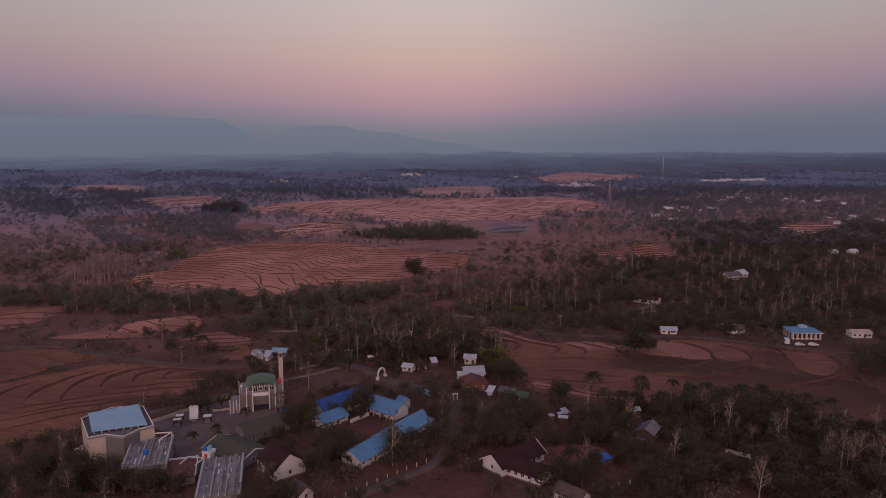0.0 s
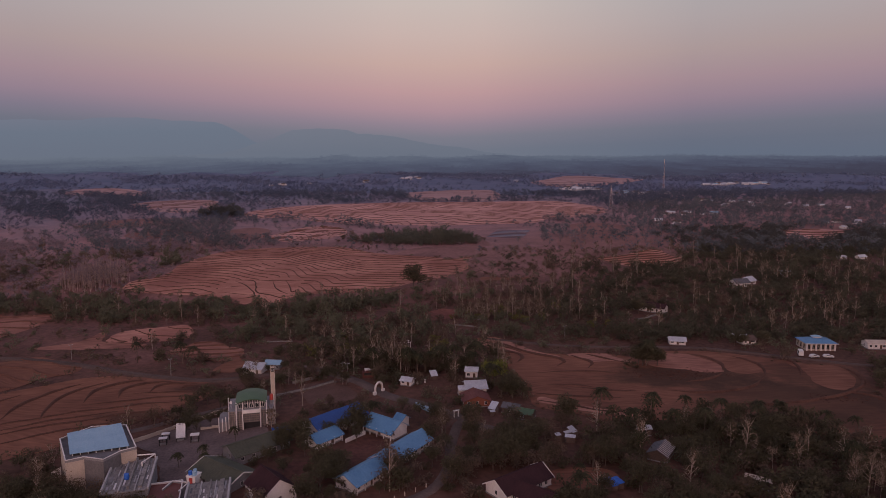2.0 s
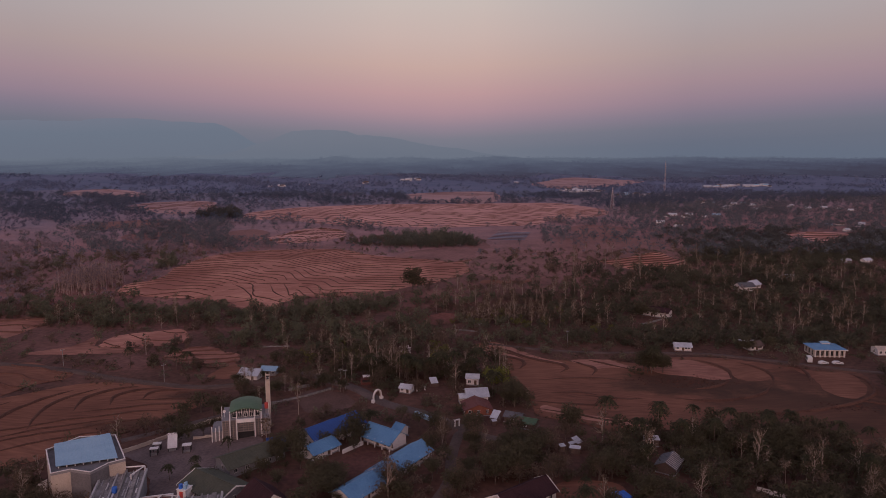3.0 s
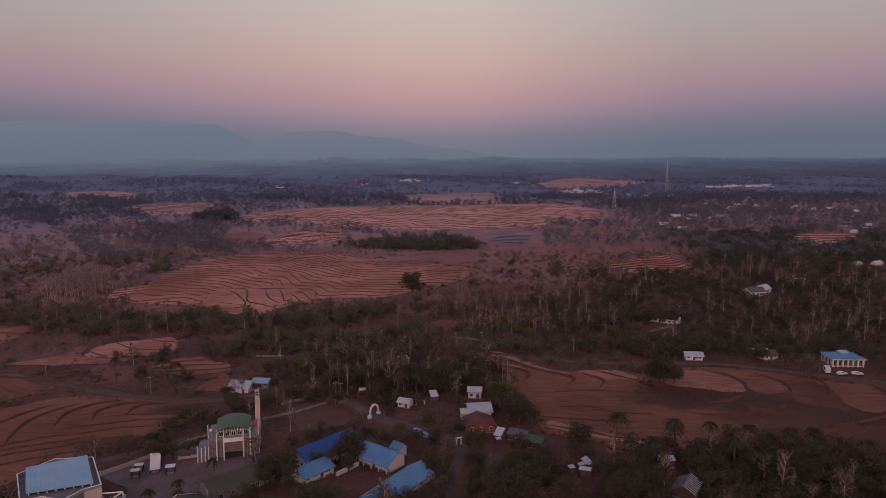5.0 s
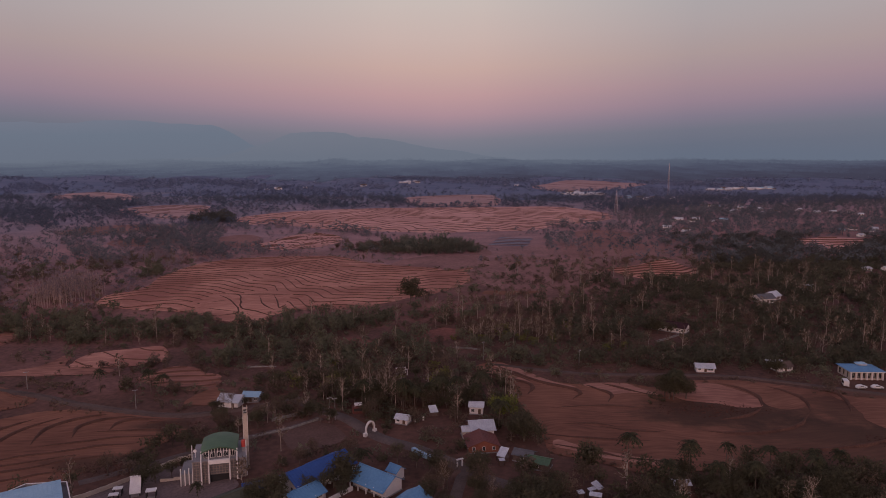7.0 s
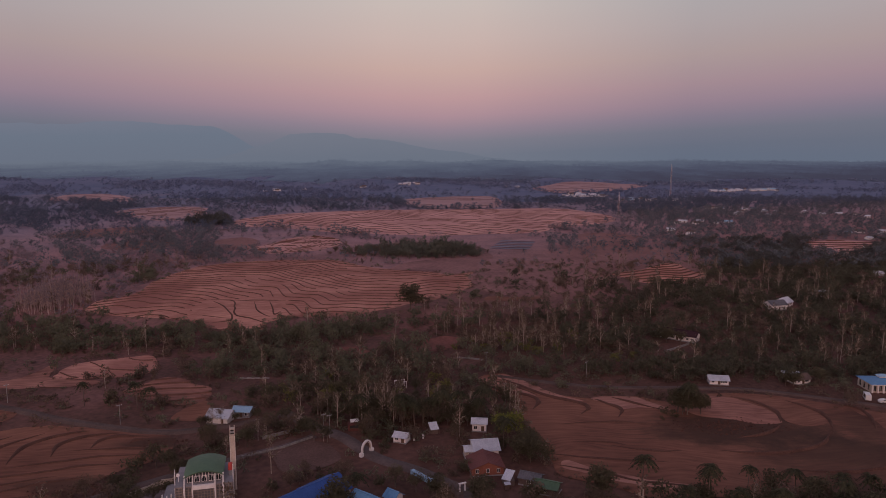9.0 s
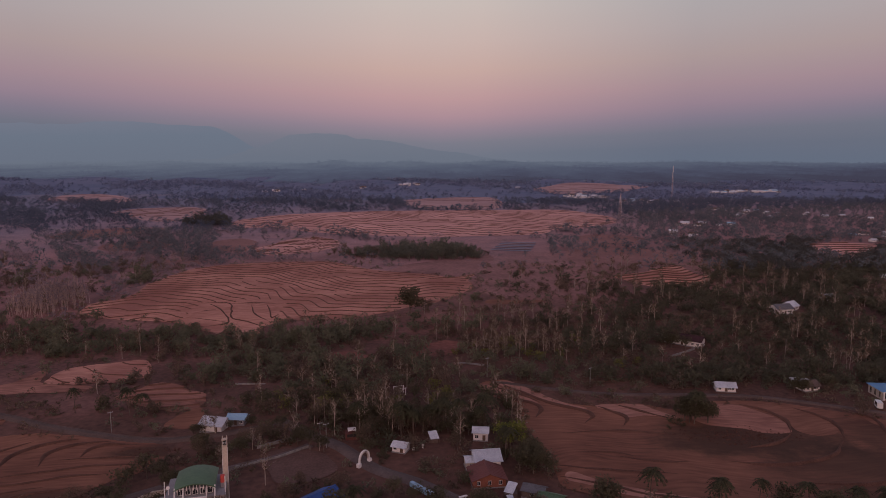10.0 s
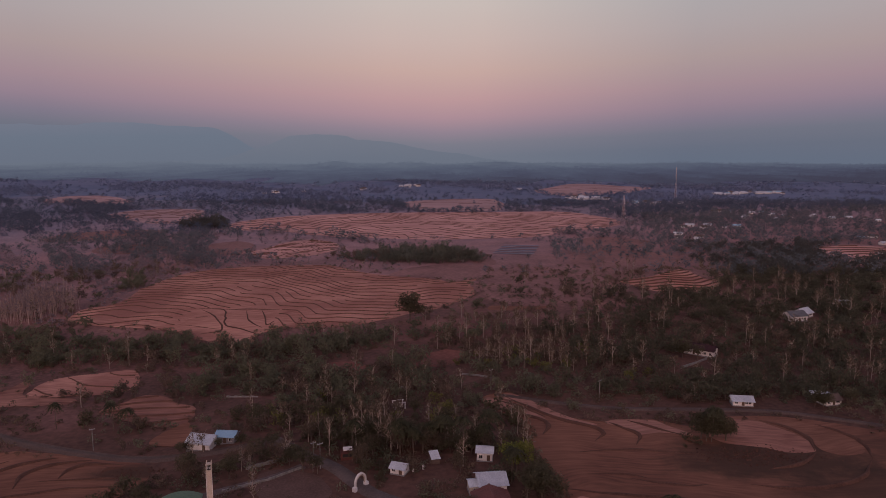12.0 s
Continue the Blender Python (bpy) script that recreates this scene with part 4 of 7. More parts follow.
def gabled(name, label, x, y, rz, length, width, eave, rise, roof, wall, category="house", group="", win=3, back=0, ends=0, over=0.6, rib=1.0, porch=0.0, dz=0.0, door=True, gable_mat=None, barge=None):
    """A gabled house: length along its own x, the front at -y."""
    ob = empty_at(name, x, y, rz, label, category, group, dz)
    FOOT.append((x, y, 0.5 * math.hypot(length, width)))
    l, w = length / 2, width / 2
    bm = bmesh.new()
    lo = -1.2
    vs = {}
    for i, sx in enumerate((-l, l)):
        for j, (yy, zz) in enumerate(((-w, lo), (w, lo), (w, eave), (0, eave + rise), (-w, eave))):
            vs[i, j] = bm.verts.new((sx, yy, zz))
    bm.faces.new([vs[0, j] for j in (0, 4, 3, 2, 1)])
    bm.faces.new([vs[1, j] for j in (0, 1, 2, 3, 4)])
    for j in range(5):
        bm.faces.new((vs[0, j], vs[0, (j + 1) % 5], vs[1, (j + 1) % 5], vs[1, j]))
    part("wall", bm, wall, ob)
    part("plinth", boxm(-l - 0.15, l + 0.15, -w - 0.15, w + 0.15, -1.3, 0.35), M["grey"], ob, "grey plinth")
    slope = rise / w
    out = over + porch
    zf, zb = eave - slope * out * (0.7 if porch else 1), eave - slope * over
    e, top = l + over, eave + rise + 0.12
    sheet("roof_panel", ob, (-e, -w - out, zf + 0.12), (e, -w - out, zf + 0.12), (e, 0, top), (-e, 0, top), 0.1, roof, "", rib)
    sheet("roof_panel", ob, (e, w + over, zb + 0.12), (-e, w + over, zb + 0.12), (-e, 0, top), (e, 0, top), 0.1, roof, "", rib)
    part("ridge_cap", boxm(-e, e, -0.22, 0.22, top - 0.04, top + 0.08), roof, ob)
    if barge:
        for sx in (-1, 1):
            bm = bmesh.new()
            for sy, o, zz in ((-1, out, zf), (1, over, zb)):
                x0, x1 = sorted((sx * e, sx * (e + 0.12)))
                vs = [bm.verts.new(v) for v in ((x0, sy * (w + o), zz - 0.15), (x1, sy * (w + o), zz - 0.15), (x1, 0, top - 0.27), (x0, 0, top - 0.27), (x0, sy * (w + o), zz + 0.25), (x1, sy * (w + o), zz + 0.25), (x1, 0, top + 0.13), (x0, 0, top + 0.13))]
                for q in ((0, 1, 2, 3), (4, 5, 6, 7), (0, 1, 5, 4), (1, 2, 6, 5), (2, 3, 7, 6), (3, 0, 4, 7)):
                    bm.faces.new([vs[k] for k in q])
            bmesh.ops.recalc_face_normals(bm, faces=bm.faces)
            part("bargeboard", bm, barge, ob)
    if porch:
        n = max(3, int(length / 3))
        for k in range(n + 1):
            px = -l + 0.1 + (length - 0.2) * k / n
            part("post", boxm(px - 0.12, px + 0.12, -w - porch - 0.12, -w - porch + 0.12, -1.0, zf + slope * over + 0.1), M["white"], ob)
    for count, yy, side in ((win, -w, "-y"), (back, w, "+y")):
        for k in range(count):
            px = -l + length * (k + 0.5) / count
            if door and k == count // 2 and side == "-y":
                part("door", boxm(px - 0.5, px + 0.5, yy - 0.08, yy, 0.1, 2.15), M["wood"], ob, "brown wooden door")
                px += min(2.0, length / count * 0.5)
                if px > l - 0.9:
                    continue
            window(ob, px, yy, 1.0, 1.2, 1.2, side)
    for k in range(ends):
        for sx, side in ((-l, "-x"), (l, "+x")):
            py = -w + width * (k + 0.5) / ends
            window(ob, sx, py, 1.0, 1.0, 1.3, side)
    return ob


# school blocks
SCHOOL = "school blocks with blue roofs"
gabled("school_block", "long classroom block with a bright blue metal roof", -12.6, 212.2, 57, 21.5, 7, 3.0, 2.0, M["blue"], M["white"], "school", SCHOOL, 7, 5, 1, 0.7, 0.9, 0.5)
gabled("school_block", "lower classroom block with a bright blue metal roof", -22.6, 196.2, 55, 13.5, 7.4, 2.9, 1.9, M["blue"], M["white"], "school", SCHOOL, 5, 3, 1, 0.7, 0.9, 0.5)
gabled("school_block", "classroom block with blue roof and white gable", -18.6, 230.6, -38, 12.5, 6.6, 3.2, 2.1, M["blue"], M["white"], "school", SCHOOL, 5, 3, 0, 0.7, 0.9, 1.3)
gabled("school_annex", "small annex with a blue metal roof", -13.8, 236.0, -38, 3.4, 3.6, 3.0, 1.2, M["blue"], M["white"], "school", SCHOOL, 1, 1, 0, 0.5, 0.9, 0, 0, False)
gabled("school_hall", "classroom block with deep blue roof and white gable", -39.8, 232.0, 49, 11, 8.4, 3.4, 2.3, M["deep_blue"], M["white"], "school", SCHOOL, 4, 3, 2, 0.7, 0.9, 0.6)
gabled("school_hall", "end block with a deep blue metal roof", -33.1, 239.8, 49, 9.5, 9.2, 3.3, 2.2, M["deep_blue"], M["white"], "school", SCHOOL, 4, 3, 1, 0.7, 0.9, 0.6)
gabled("school_block", "small classroom block with a plain blue roof", -38.2, 222.6, 49, 10, 6.2, 2.5, 1.6, M["blue"], M["white"], "school", SCHOOL, 4, 2, 1, 0.6, 0.9, 0.5)
gabled("shed", "low shed with a deep blue metal roof", -53.0, 227.5, 20, 5, 4, 2.4, 0.9, M["deep_blue"], M["cream"], "shed", "", 1, 0, 0, 0.4, 0.9)
# olive roofs and the white gabled house
gabled("dormitory", "long dormitory with a dull olive sheet roof", -58.0, 217.0, 43, 18, 9.5, 3.0, 1.9, M["moss"], M["grey"], "building", "", 5, 3, 1, 0.9, 0.9)
gabled("dormitory", "dormitory with olive roof and pale bargeboard", -62.5, 198.5, -35, 16, 10.5, 3.0, 2.0, M["moss"], M["grey"], "building", "", 4, 3, 1, 0.9, 0.9, barge=M["white"])
gabled("house", "house with a bright white gable wall", -46.4, 188.0, -50, 11, 9.6, 3.4, 3.6, M["maroon"], M["white"], "house", "", 3, 2, 1, 0.4)
gabled("house", "small house with white gable half under trees", -37.5, 172.5, -50, 6, 4.5, 2.4, 1.5, M["tan_roof"], M["white"], "house", "", 2, 1, 1, 0.4)
# maroon roofed house
gabled("house", "white house under a dark maroon roof", 21.4, 192.0, 38, 17, 8.4, 2.7, 2.5, M["maroon"], M["white"], "house", "", 4, 2, 1, 0.6, 1.0, barge=M["white"])
gabled("house", "long white wing under a dark maroon roof", 25.0, 184.4, -38, 11, 7, 2.4, 2.2, M["maroon"], M["white"], "house", "", 5, 2, 1, 0.5, 1.0, 0, 0, False)
# houses by the road
brick_house = gabled("brick_house", "red brick house with a rusty red sheet roof", 12.3, 257.2, 97, 8.6, 9.5, 2.5, 1.8, M["rust"], M["brick"], "house", "", 2, 2, 3, 0.6)
gabled("house", "white two-storey house with pale zinc roof", 12.6, 266.8, 8, 7.4, 8.0, 3.7, 1.7, M["zinc"], M["white"], "house", "", 3, 0, 1, 0.7, 0.8)
gabled("lean_to", "lean-to with a pale zinc roof beside the house", 7.8, 266.2, 8, 3.0, 4.6, 2.7, 0.8, M["zinc"], M["cream"], "shed", "", 1, 0, 0, 0.4, 0.8, 0, 0, False)
gabled("house", "small white house with grey zinc roof", 12.2, 287.8, -6, 4.8, 4.8, 3.0, 1.0, M["zinc"], M["white"], "house", "", 2, 0, 0, 0.5, 0.8)
gabled("kiosk", "small white kiosk with grey zinc roof", -14.0, 278.0, -20, 4.4, 4.0, 2.1, 0.9, M["zinc"], M["white"], "kiosk", "", 2, 0, 1, 0.5, 0.8)
gabled("house", "white house with weathered zinc roof below trees", -81.8, 303.0, -12, 8.4, 7, 2.7, 1.7, M["zinc"], M["white"], "house", "", 2, 0, 1, 0.6, 0.8)
gabled("shed", "shed with a faded blue sheet roof", -74.6, 305.6, -5, 6.4, 4.6, 2.6, 1.1, M["pale_blue"], M["grey"], "shed", "", 1, 0, 0, 0.5, 0.8)
gabled("shed", "low shed with pale zinc roof by the road", 113.8, 336.0, -8, 7.4, 4.8, 2.2, 1.2, M["zinc"], M["white"], "shed", "", 3, 0, 0, 0.6, 0.8)
gabled("house", "low house with pinkish white walls", 205.6, 329.0, -3, 9.5, 6, 2.8, 0.9, M["cream"], M["white"], "house", "", 4, 0, 1, 0.3)
gabled("house", "dull brown house at the edge of dark woods", 148.0, 337.0, 15, 7, 5, 2.3, 1.5, M["tan_roof"], M["white"], "house", "", 3, 0, 1, 0.6)
gabled("house", "long white house with dark roof among woods", 121.5, 404.5, -38, 18, 7, 3.2, 1.8, M["maroon"], M["white"], "house", "", 7, 2, 1, 0.7)
gabled("house", "house with dull dark zinc roof among woods", 197.0, 459.5, 12, 10, 8, 3.2, 2.0, M["dark_zinc"], M["white"], "house", "", 3, 0, 1, 0.6)
gabled("house", "house with bright zinc roof among dark woods", 205.5, 467.0, 35, 9, 7, 2.8, 2.2, M["zinc"], M["white"], "house", "", 3, 0, 1, 0.6)
gabled("house", "small house with pale roof among woods", 241.0, 490.0, -10, 8, 6, 3.2, 1.8, M["zinc"], M["white"], "house", "", 2, 0, 1, 0.5)
ribbed = gabled("hut", "dark hut with pale battens on its roof", 67.0, 212.0, 57, 8, 5.5, 2.4, 1.4, M["dark_zinc"], M["tan_roof"], "hut", "", 2, 0, 0, 0.6, 1.2)
for k in range(9):
    px = -4.2 + 8.4 * k / 8
    part("batten", bar(bmesh.new(), (px, -3.35, 2.26), (px, -0.05, 4.02), 0.11, 4), M["pale_grey"], ribbed, "pale roof batten")
gabled("hut", "small hut with pale flat-pitched roof", 66.5, 229.0, 0, 4.6, 3.4, 2.4, 0.5, M["zinc"], M["tan_roof"], "hut", "", 1, 0, 0, 0.3, 0.8, 0, 0, False)
gabled("house", "house with white gable under palms", 34.5, 169.5, -45, 8, 5, 2.8, 1.8, M["tan_roof"], M["white"], "house", "", 2, 0, 1, 0.4)
gabled("hut", "narrow hut with a pale sheet roof in trees", 88.2, 192.8, -37, 6.8, 1.8, 2.6, 0.4, M["cream"], M["tan_roof"], "hut", "", 1, 0, 0, 0.3, 0, 0, 0, False)


def loose_sheets(name, label, x, y, pieces, material, category="roof"):
    """Tilted roofing sheets on short posts: (dx, dy, z, w, d, rz, tilt)."""
    ob = empty_at(name, x, y, 0, label, category)
    FOOT.append((x, y, 4.0))
    for dx, dy, z, w, d, rz, tilt in pieces:
        m = pose(dx, dy, z, tilt, 0, rz)
        c = [m @ Vector(v) for v in ((-w / 2, -d / 2, 0), (w / 2, -d / 2, 0), (w / 2, d / 2, 0), (-w / 2, d / 2, 0))]
        sheet("roof_panel", ob, *c, 0.08, material, "", 0.8)
        for v in c:
            part("post", bar(bmesh.new(), (v.x, v.y, -0.8), (v.x, v.y, v.z - 0.1), 0.07, 5), M["wood"], ob)
        part("wall", boxm(min(v.x for v in c) + 0.4, max(v.x for v in c) - 0.4, min(v.y for v in c) + 0.5, max(v.y for v in c) - 0.4, -0.8, min(v.z for v in c) - 0.25), M["tan_roof"], ob)


loose_sheets("ramshackle_hut", "ramshackle hut with scattered pale zinc sheets", 40.5, 225.0, [(-3.0, -1, 2.2, 1.9, 1.6, 20, 12), (0.8, -2.2, 2.1, 3.4, 1.9, -18, 10), (2.2, 1.8, 2.7, 2.6, 3.0, 40, 22), (0.4, 0.4, 2.4, 2.6, 1.4, 28, 8)], M["zinc"], "hut")
loose_sheets("stall", "roadside stall with tilted pale zinc roof", 18.4, 247.5, [(0, 1.2, 2.5, 2.8, 4.0, -28, 24), (-0.6, -2.8, 1.9, 1.8, 1.5, 10, 8)], M["zinc"], "stall")
gabled("shed", "low shed with a dull green sheet roof", 29.0, 243.5, -25, 6.5, 5.0, 2.2, 1.0, M["green"], M["tan_roof"], "shed", "", 1, 0, 0, 0.4, 0.8, 0, 0, False)
gabled("shed", "low shed with a grey slatted roof", 25.0, 248.5, -25, 6.0, 4.6, 2.2, 1.0, M["dark_zinc"], M["tan_roof"], "shed", "", 1, 0, 0, 0.4, 0.5, 0, 0, False)
loose_sheets("stall", "small stall with steep grey zinc roof", -3.6, 285.6, [(0, 0, 2.2, 3.0, 3.8, 18, 22)], M["zinc"], "stall")
loose_sheets("tarpaulin_shelter", "shelter under a bright blue tarpaulin", 48.0, 192.0, [(-0.9, 0, 2.1, 2.2, 3.6, 30, 16), (1.1, 1.1, 2.0, 2.2, 3.4, 30, 8)], M["tarp"], "shelter")
kiosk = empty_at("painted_kiosk", -31.0, 288.0, 12, "orange painted kiosk with white roof slab", "kiosk")
local_box(kiosk, "wall", -2.2, 2.2, -1.6, 1.6, -0.6, 2.2, M["rust"], "orange painted wall")
local_box(kiosk, "counter", -1.8, 1.8, -1.72, -1.6, 0.9, 1.05, M["wood"])
# Flat dark panel on the wall, painted as the shade of a serving hatch.
local_box(kiosk, "opening", -1.7, 1.7, -1.66, -1.6, 1.05, 2.0, M["dark"])
local_box(kiosk, "roof", -1.4, 1.4, -1.3, 1.3, 3.0, 3.2, M["white"])
for px in (-1.2, 1.2):
    local_box(kiosk, "post", px - 0.08, px + 0.08, -0.08, 0.08, 2.2, 3.0, M["white"])
FOOT.append((-31.0, 288.0, 3.0))


# the mosque: lattice walls, fins, a green vault
mosque = empty_at("mosque", -66.6, 242.8, 14, "pale mosque with lattice walls and green vaulted roof", "mosque")
FOOT.append((-66.6, 242.8, 10.5))
# The dark colour paints shade into the gaps of the lattice.
local_box(mosque, "wall", -7.4, 7.4, -6.0, 6.5, -2.5, 6.6, M["dark_render"], "wall darkened as shade behind the lattice blocks")
bm = bmesh.new()
for k in range(19):
    px = -7.2 + 14.4 * k / 18
    if abs(px) < 2.6:
        box(bm, px - 0.09, px + 0.09, -6.25, -6.0, 2.5, 6.5)
    else:
        box(bm, px - 0.09, px + 0.09, -6.25, -6.0, -2.0, 6.5)
for k in range(10):
    z = -0.4 + 0.76 * k
    if z < 2.5:
        box(bm, -7.4, -2.7, -6.2, -6.0, z - 0.08, z + 0.08)
        box(bm, 2.7, 7.4, -6.2, -6.0, z - 0.08, z + 0.08)
    else:
        box(bm, -7.4, 7.4, -6.2, -6.0, z - 0.08, z + 0.08)
part("lattice", bm, M["block"], mosque, "pale lattice ribs")
bm = bmesh.new()
for k in range(11):
    py = -5.8 + 12.0 * k / 10
    box(bm, 7.4, 7.62, py - 0.09, py + 0.09, -1.5, 6.5)
for k in range(9):
    box(bm, 7.4, 7.58, -6.0, 6.5, -0.4 + 0.8 * k - 0.08, -0.4 + 0.8 * k + 0.08)
part("lattice", bm, M["block"], mosque, "pale lattice ribs")
# No recess here: a dark panel on the wall paints its shade.
local_box(mosque, "entrance", -2.6, 2.6, -6.06, -6.0, -0.5, 2.3, M["dark"], "flat dark panel painted as the entrance's shade")
local_box(mosque, "terrace", -7.6, 7.6, -6.1, 6.6, 6.6, 6.75, M["grey"], "grey terrace slab")
local_box(mosque, "upper_wall", -4.6, 4.6, -4.6, 4.8, 6.75, 8.9, M["dark_render"], "dark upper storey")
for k in range(5):
    window(mosque, -3.7 + 1.85 * k, -4.6, 7.0, 1.3, 1.7, "-y")
local_box(mosque, "balcony", -2.9, 2.9, -7.0, -6.25, 5.9, 7.0, M["white"], "white balcony beam")
for px, h in ((-5.0, 8.9), (-2.9, 8.7), (2.9, 8.7), (5.0, 8.9)):
    bm = prism(bmesh.new(), [(px - 0.18, -7.0), (px + 0.18, -7.0), (px + 0.18, -6.3), (px - 0.18, -6.3)], -1.5, h - 2.4)
    part("fin", bm, M["white"], mosque, "white concrete fin")
    part("strut", bar(bmesh.new(), (px, -6.6, h - 2.5), (px, -5.2, h + 0.5), 0.17, 4), M["white"], mosque)
for px in (-7.6, 7.6):
    bm = bar(bmesh.new(), (px, -5.4, -1.5), (px * 0.99, -4.2, 11.0), 0.17, 4, 0.12)
    part("mast", bm, M["white"], mosque)
bm = bmesh.new()
rows = []
for j in range(9):
    v = j / 8
    yy = -5.6 + 11.6 * v
    row = []
    for k in range(15):
        u = k / 14 * 2 - 1
        row.append((5.2 * u, yy, 8.9 + 1.4 * (1 - u * u) + 0.5 * math.sin(math.pi * v)))
    rows.append(row)
top_v = [[bm.verts.new(p) for p in r] for r in rows]
low_v = [[bm.verts.new((p[0], p[1], p[2] - 0.25)) for p in r] for r in rows]
for j in range(8):
    for k in range(14):
        bm.faces.new((top_v[j][k], top_v[j][k + 1], top_v[j + 1][k + 1], top_v[j + 1][k]))
        bm.faces.new((low_v[j][k], low_v[j + 1][k], low_v[j + 1][k + 1], low_v[j][k + 1]))
for j in (0, 8):
    for k in range(14):
        bm.faces.new((top_v[j][k], top_v[j][k + 1], low_v[j][k + 1], low_v[j][k]))
for k in (0, 14):
    for j in range(8):
        bm.faces.new((top_v[j][k], top_v[j + 1][k], low_v[j + 1][k], low_v[j][k]))
bmesh.ops.recalc_face_normals(bm, faces=bm.faces)
part("vault", bm, M["green"], mosque, "green vaulted metal roof")
bm = bmesh.new()
for k in range(12):
    px = -4.6 + 9.2 * k / 11
    box(bm, px - 0.08, px + 0.08, -4.9, -4.6, 8.2, 8.7 + 1.3 * (1 - (px / 5.2) ** 2))
part("bracket", bm, M["white"], mosque, "row of pale roof brackets")
local_box(mosque, "side_wing", -11.0, -7.4, -4.5, 5.0, -2.5, 2.6, M["grey"], "low grey side wing")
for k in range(4):
    px = -10.9 + 1.15 * k
    local_box(mosque, "post", px - 0.14, px + 0.14, -5.0, -4.5, -2.0, 4.4 - 0.5 * (k % 2), M["white"])
local_box(mosque, "water_tank_stand", 6.2, 7.2, -2.0, -1.0, 6.75, 8.2, M["grey"])
bm = bmesh.new()
bmesh.ops.create_cone(bm, cap_ends=True, segments=14, radius1=0.7, radius2=0.6, depth=1.9, matrix=Matrix.Translation((6.7, -1.5, 9.15)))
part("water_tank", bm, M["red"], mosque, "red water tank")
bm = bar(bmesh.new(), (-6.8, -3, 6.75), (-6.8, -3, 9.0), 0.08)
bar(bm, (-6.8, -3.0, 9.0), (-6.8, -3.8, 9.1), 0.15, 10, 0.5)
part("loudspeaker", bm, M["white"], mosque, "white horn loudspeaker")

minaret = empty_at("minaret", -60.0, 246.6, 14, "slim pale square minaret with dark top openings", "tower")
FOOT.append((-60.3, 246.6, 2.5))
bm = bmesh.new()
for z0, z1, h0, h1 in ((-2.5, 16.2, 0.72, 0.60), (16.2, 16.45, 0.75, 0.75), (17.9, 18.1, 0.75, 0.75)):
    vs = [bm.verts.new((sx * h, sy * h, z)) for z, h in ((z0, h0), (z1, h1)) for sx, sy in ((-1, -1), (1, -1), (1, 1), (-1, 1))]
    for q in ((3, 2, 1, 0), (4, 5, 6, 7), (0, 1, 5, 4), (1, 2, 6, 5), (2, 3, 7, 6), (3, 0, 4, 7)):
        bm.faces.new([vs[k] for k in q])
for sx in (-1, 1):
    for sy in (-1, 1):
        box(bm, sx * 0.58 - 0.1, sx * 0.58 + 0.1, sy * 0.58 - 0.1, sy * 0.58 + 0.1, 16.45, 18.7)
part("shaft", bm, M["cream"], minaret)
for sx in (-0.3, 0.3):
    bm = bar(bmesh.new(), (sx, 0.2, 17.2), (sx, -0.75, 17.2), 0.08, 12, 0.26)
    part("loudspeaker", bm, M["steel"], minaret, "grey horn loudspeaker")
# Near-black block paints the shade between the corner posts.
local_box(minaret, "core", -0.55, 0.55, -0.2, 0.55, 16.45, 17.9, M["dark"])
for sx in (-0.74, 0.64):
    local_box(minaret, "pilaster", sx, sx + 0.1, -0.78, -0.6, -2.0, 16.0, M["white"])

# the hall with a faceted parapet
hall = empty_at("hall", -101.4, 206.8, 0, "pale faceted hall with a light blue sheet roof", "building", "", 2.7)
FOOT.append((-101.4, 206.8, 15.0))
HALL = [(-105.6, 194.8), (-101.6, 197.3), (-95.3, 195.6), (-93.0, 201.2), (-89.6, 203.9), (-100.2, 220.4), (-110.5, 219.1), (-115.5, 209.7)]
pts = [(px + 101.4, py - 206.8) for px, py in HALL]
part("wall", prism(bmesh.new(), pts, -4.5, 8.3), M["cream"], hall)
for k in range(len(pts)):
    a, b = Vector((*pts[k], 0)), Vector((*pts[(k + 1) % len(pts)], 0))
    t = (b - a).normalized()
    nrm = Vector((t.y, -t.x, 0))
    for nm, z0, z1, o0, o1, mt in (("parapet", 8.3, 9.0, -0.22, 0.0, M["grey"]), ("coping", 9.0, 9.15, -0.26, 0.05, M["white"])):
        bm = bmesh.new()
        q = [a + nrm * o0, b + nrm * o0, b + nrm * o1, a + nrm * o1]
        prism(bm, [(v.x, v.y) for v in q], z0, z1)
        bmesh.ops.recalc_face_normals(bm, faces=bm.faces)
        part(nm, bm, mt, hall)
    if k in (1, 2):
        bm = bmesh.new()
        q = [a, b, b + nrm * 0.05, a + nrm * 0.05]
        prism(bm, [(v.x, v.y) for v in q], -4.4, 8.3)
        bmesh.ops.recalc_face_normals(bm, faces=bm.faces)
        part("facade_panel", bm, M["dark_render"], hall, "grey rendered facade")
part("roof_deck", prism(bmesh.new(), [(px * 0.985, py * 0.985) for px, py in pts], 8.3, 8.33), M["dark_render"], hall, "dark grey roof deck")
rc = [Vector((-12.9, 5.1, 9.9)), Vector((-5.0, -8.1, 9.2)), Vector((9.5, -2.5, 9.2)), Vector((-0.2, 13.1, 9.9))]
sheet("roof_sheet", hall, rc[1], rc[2], rc[3], rc[0], 0.12, M["pale_blue"], "light blue metal roof sheet", 1.1, 0.05)
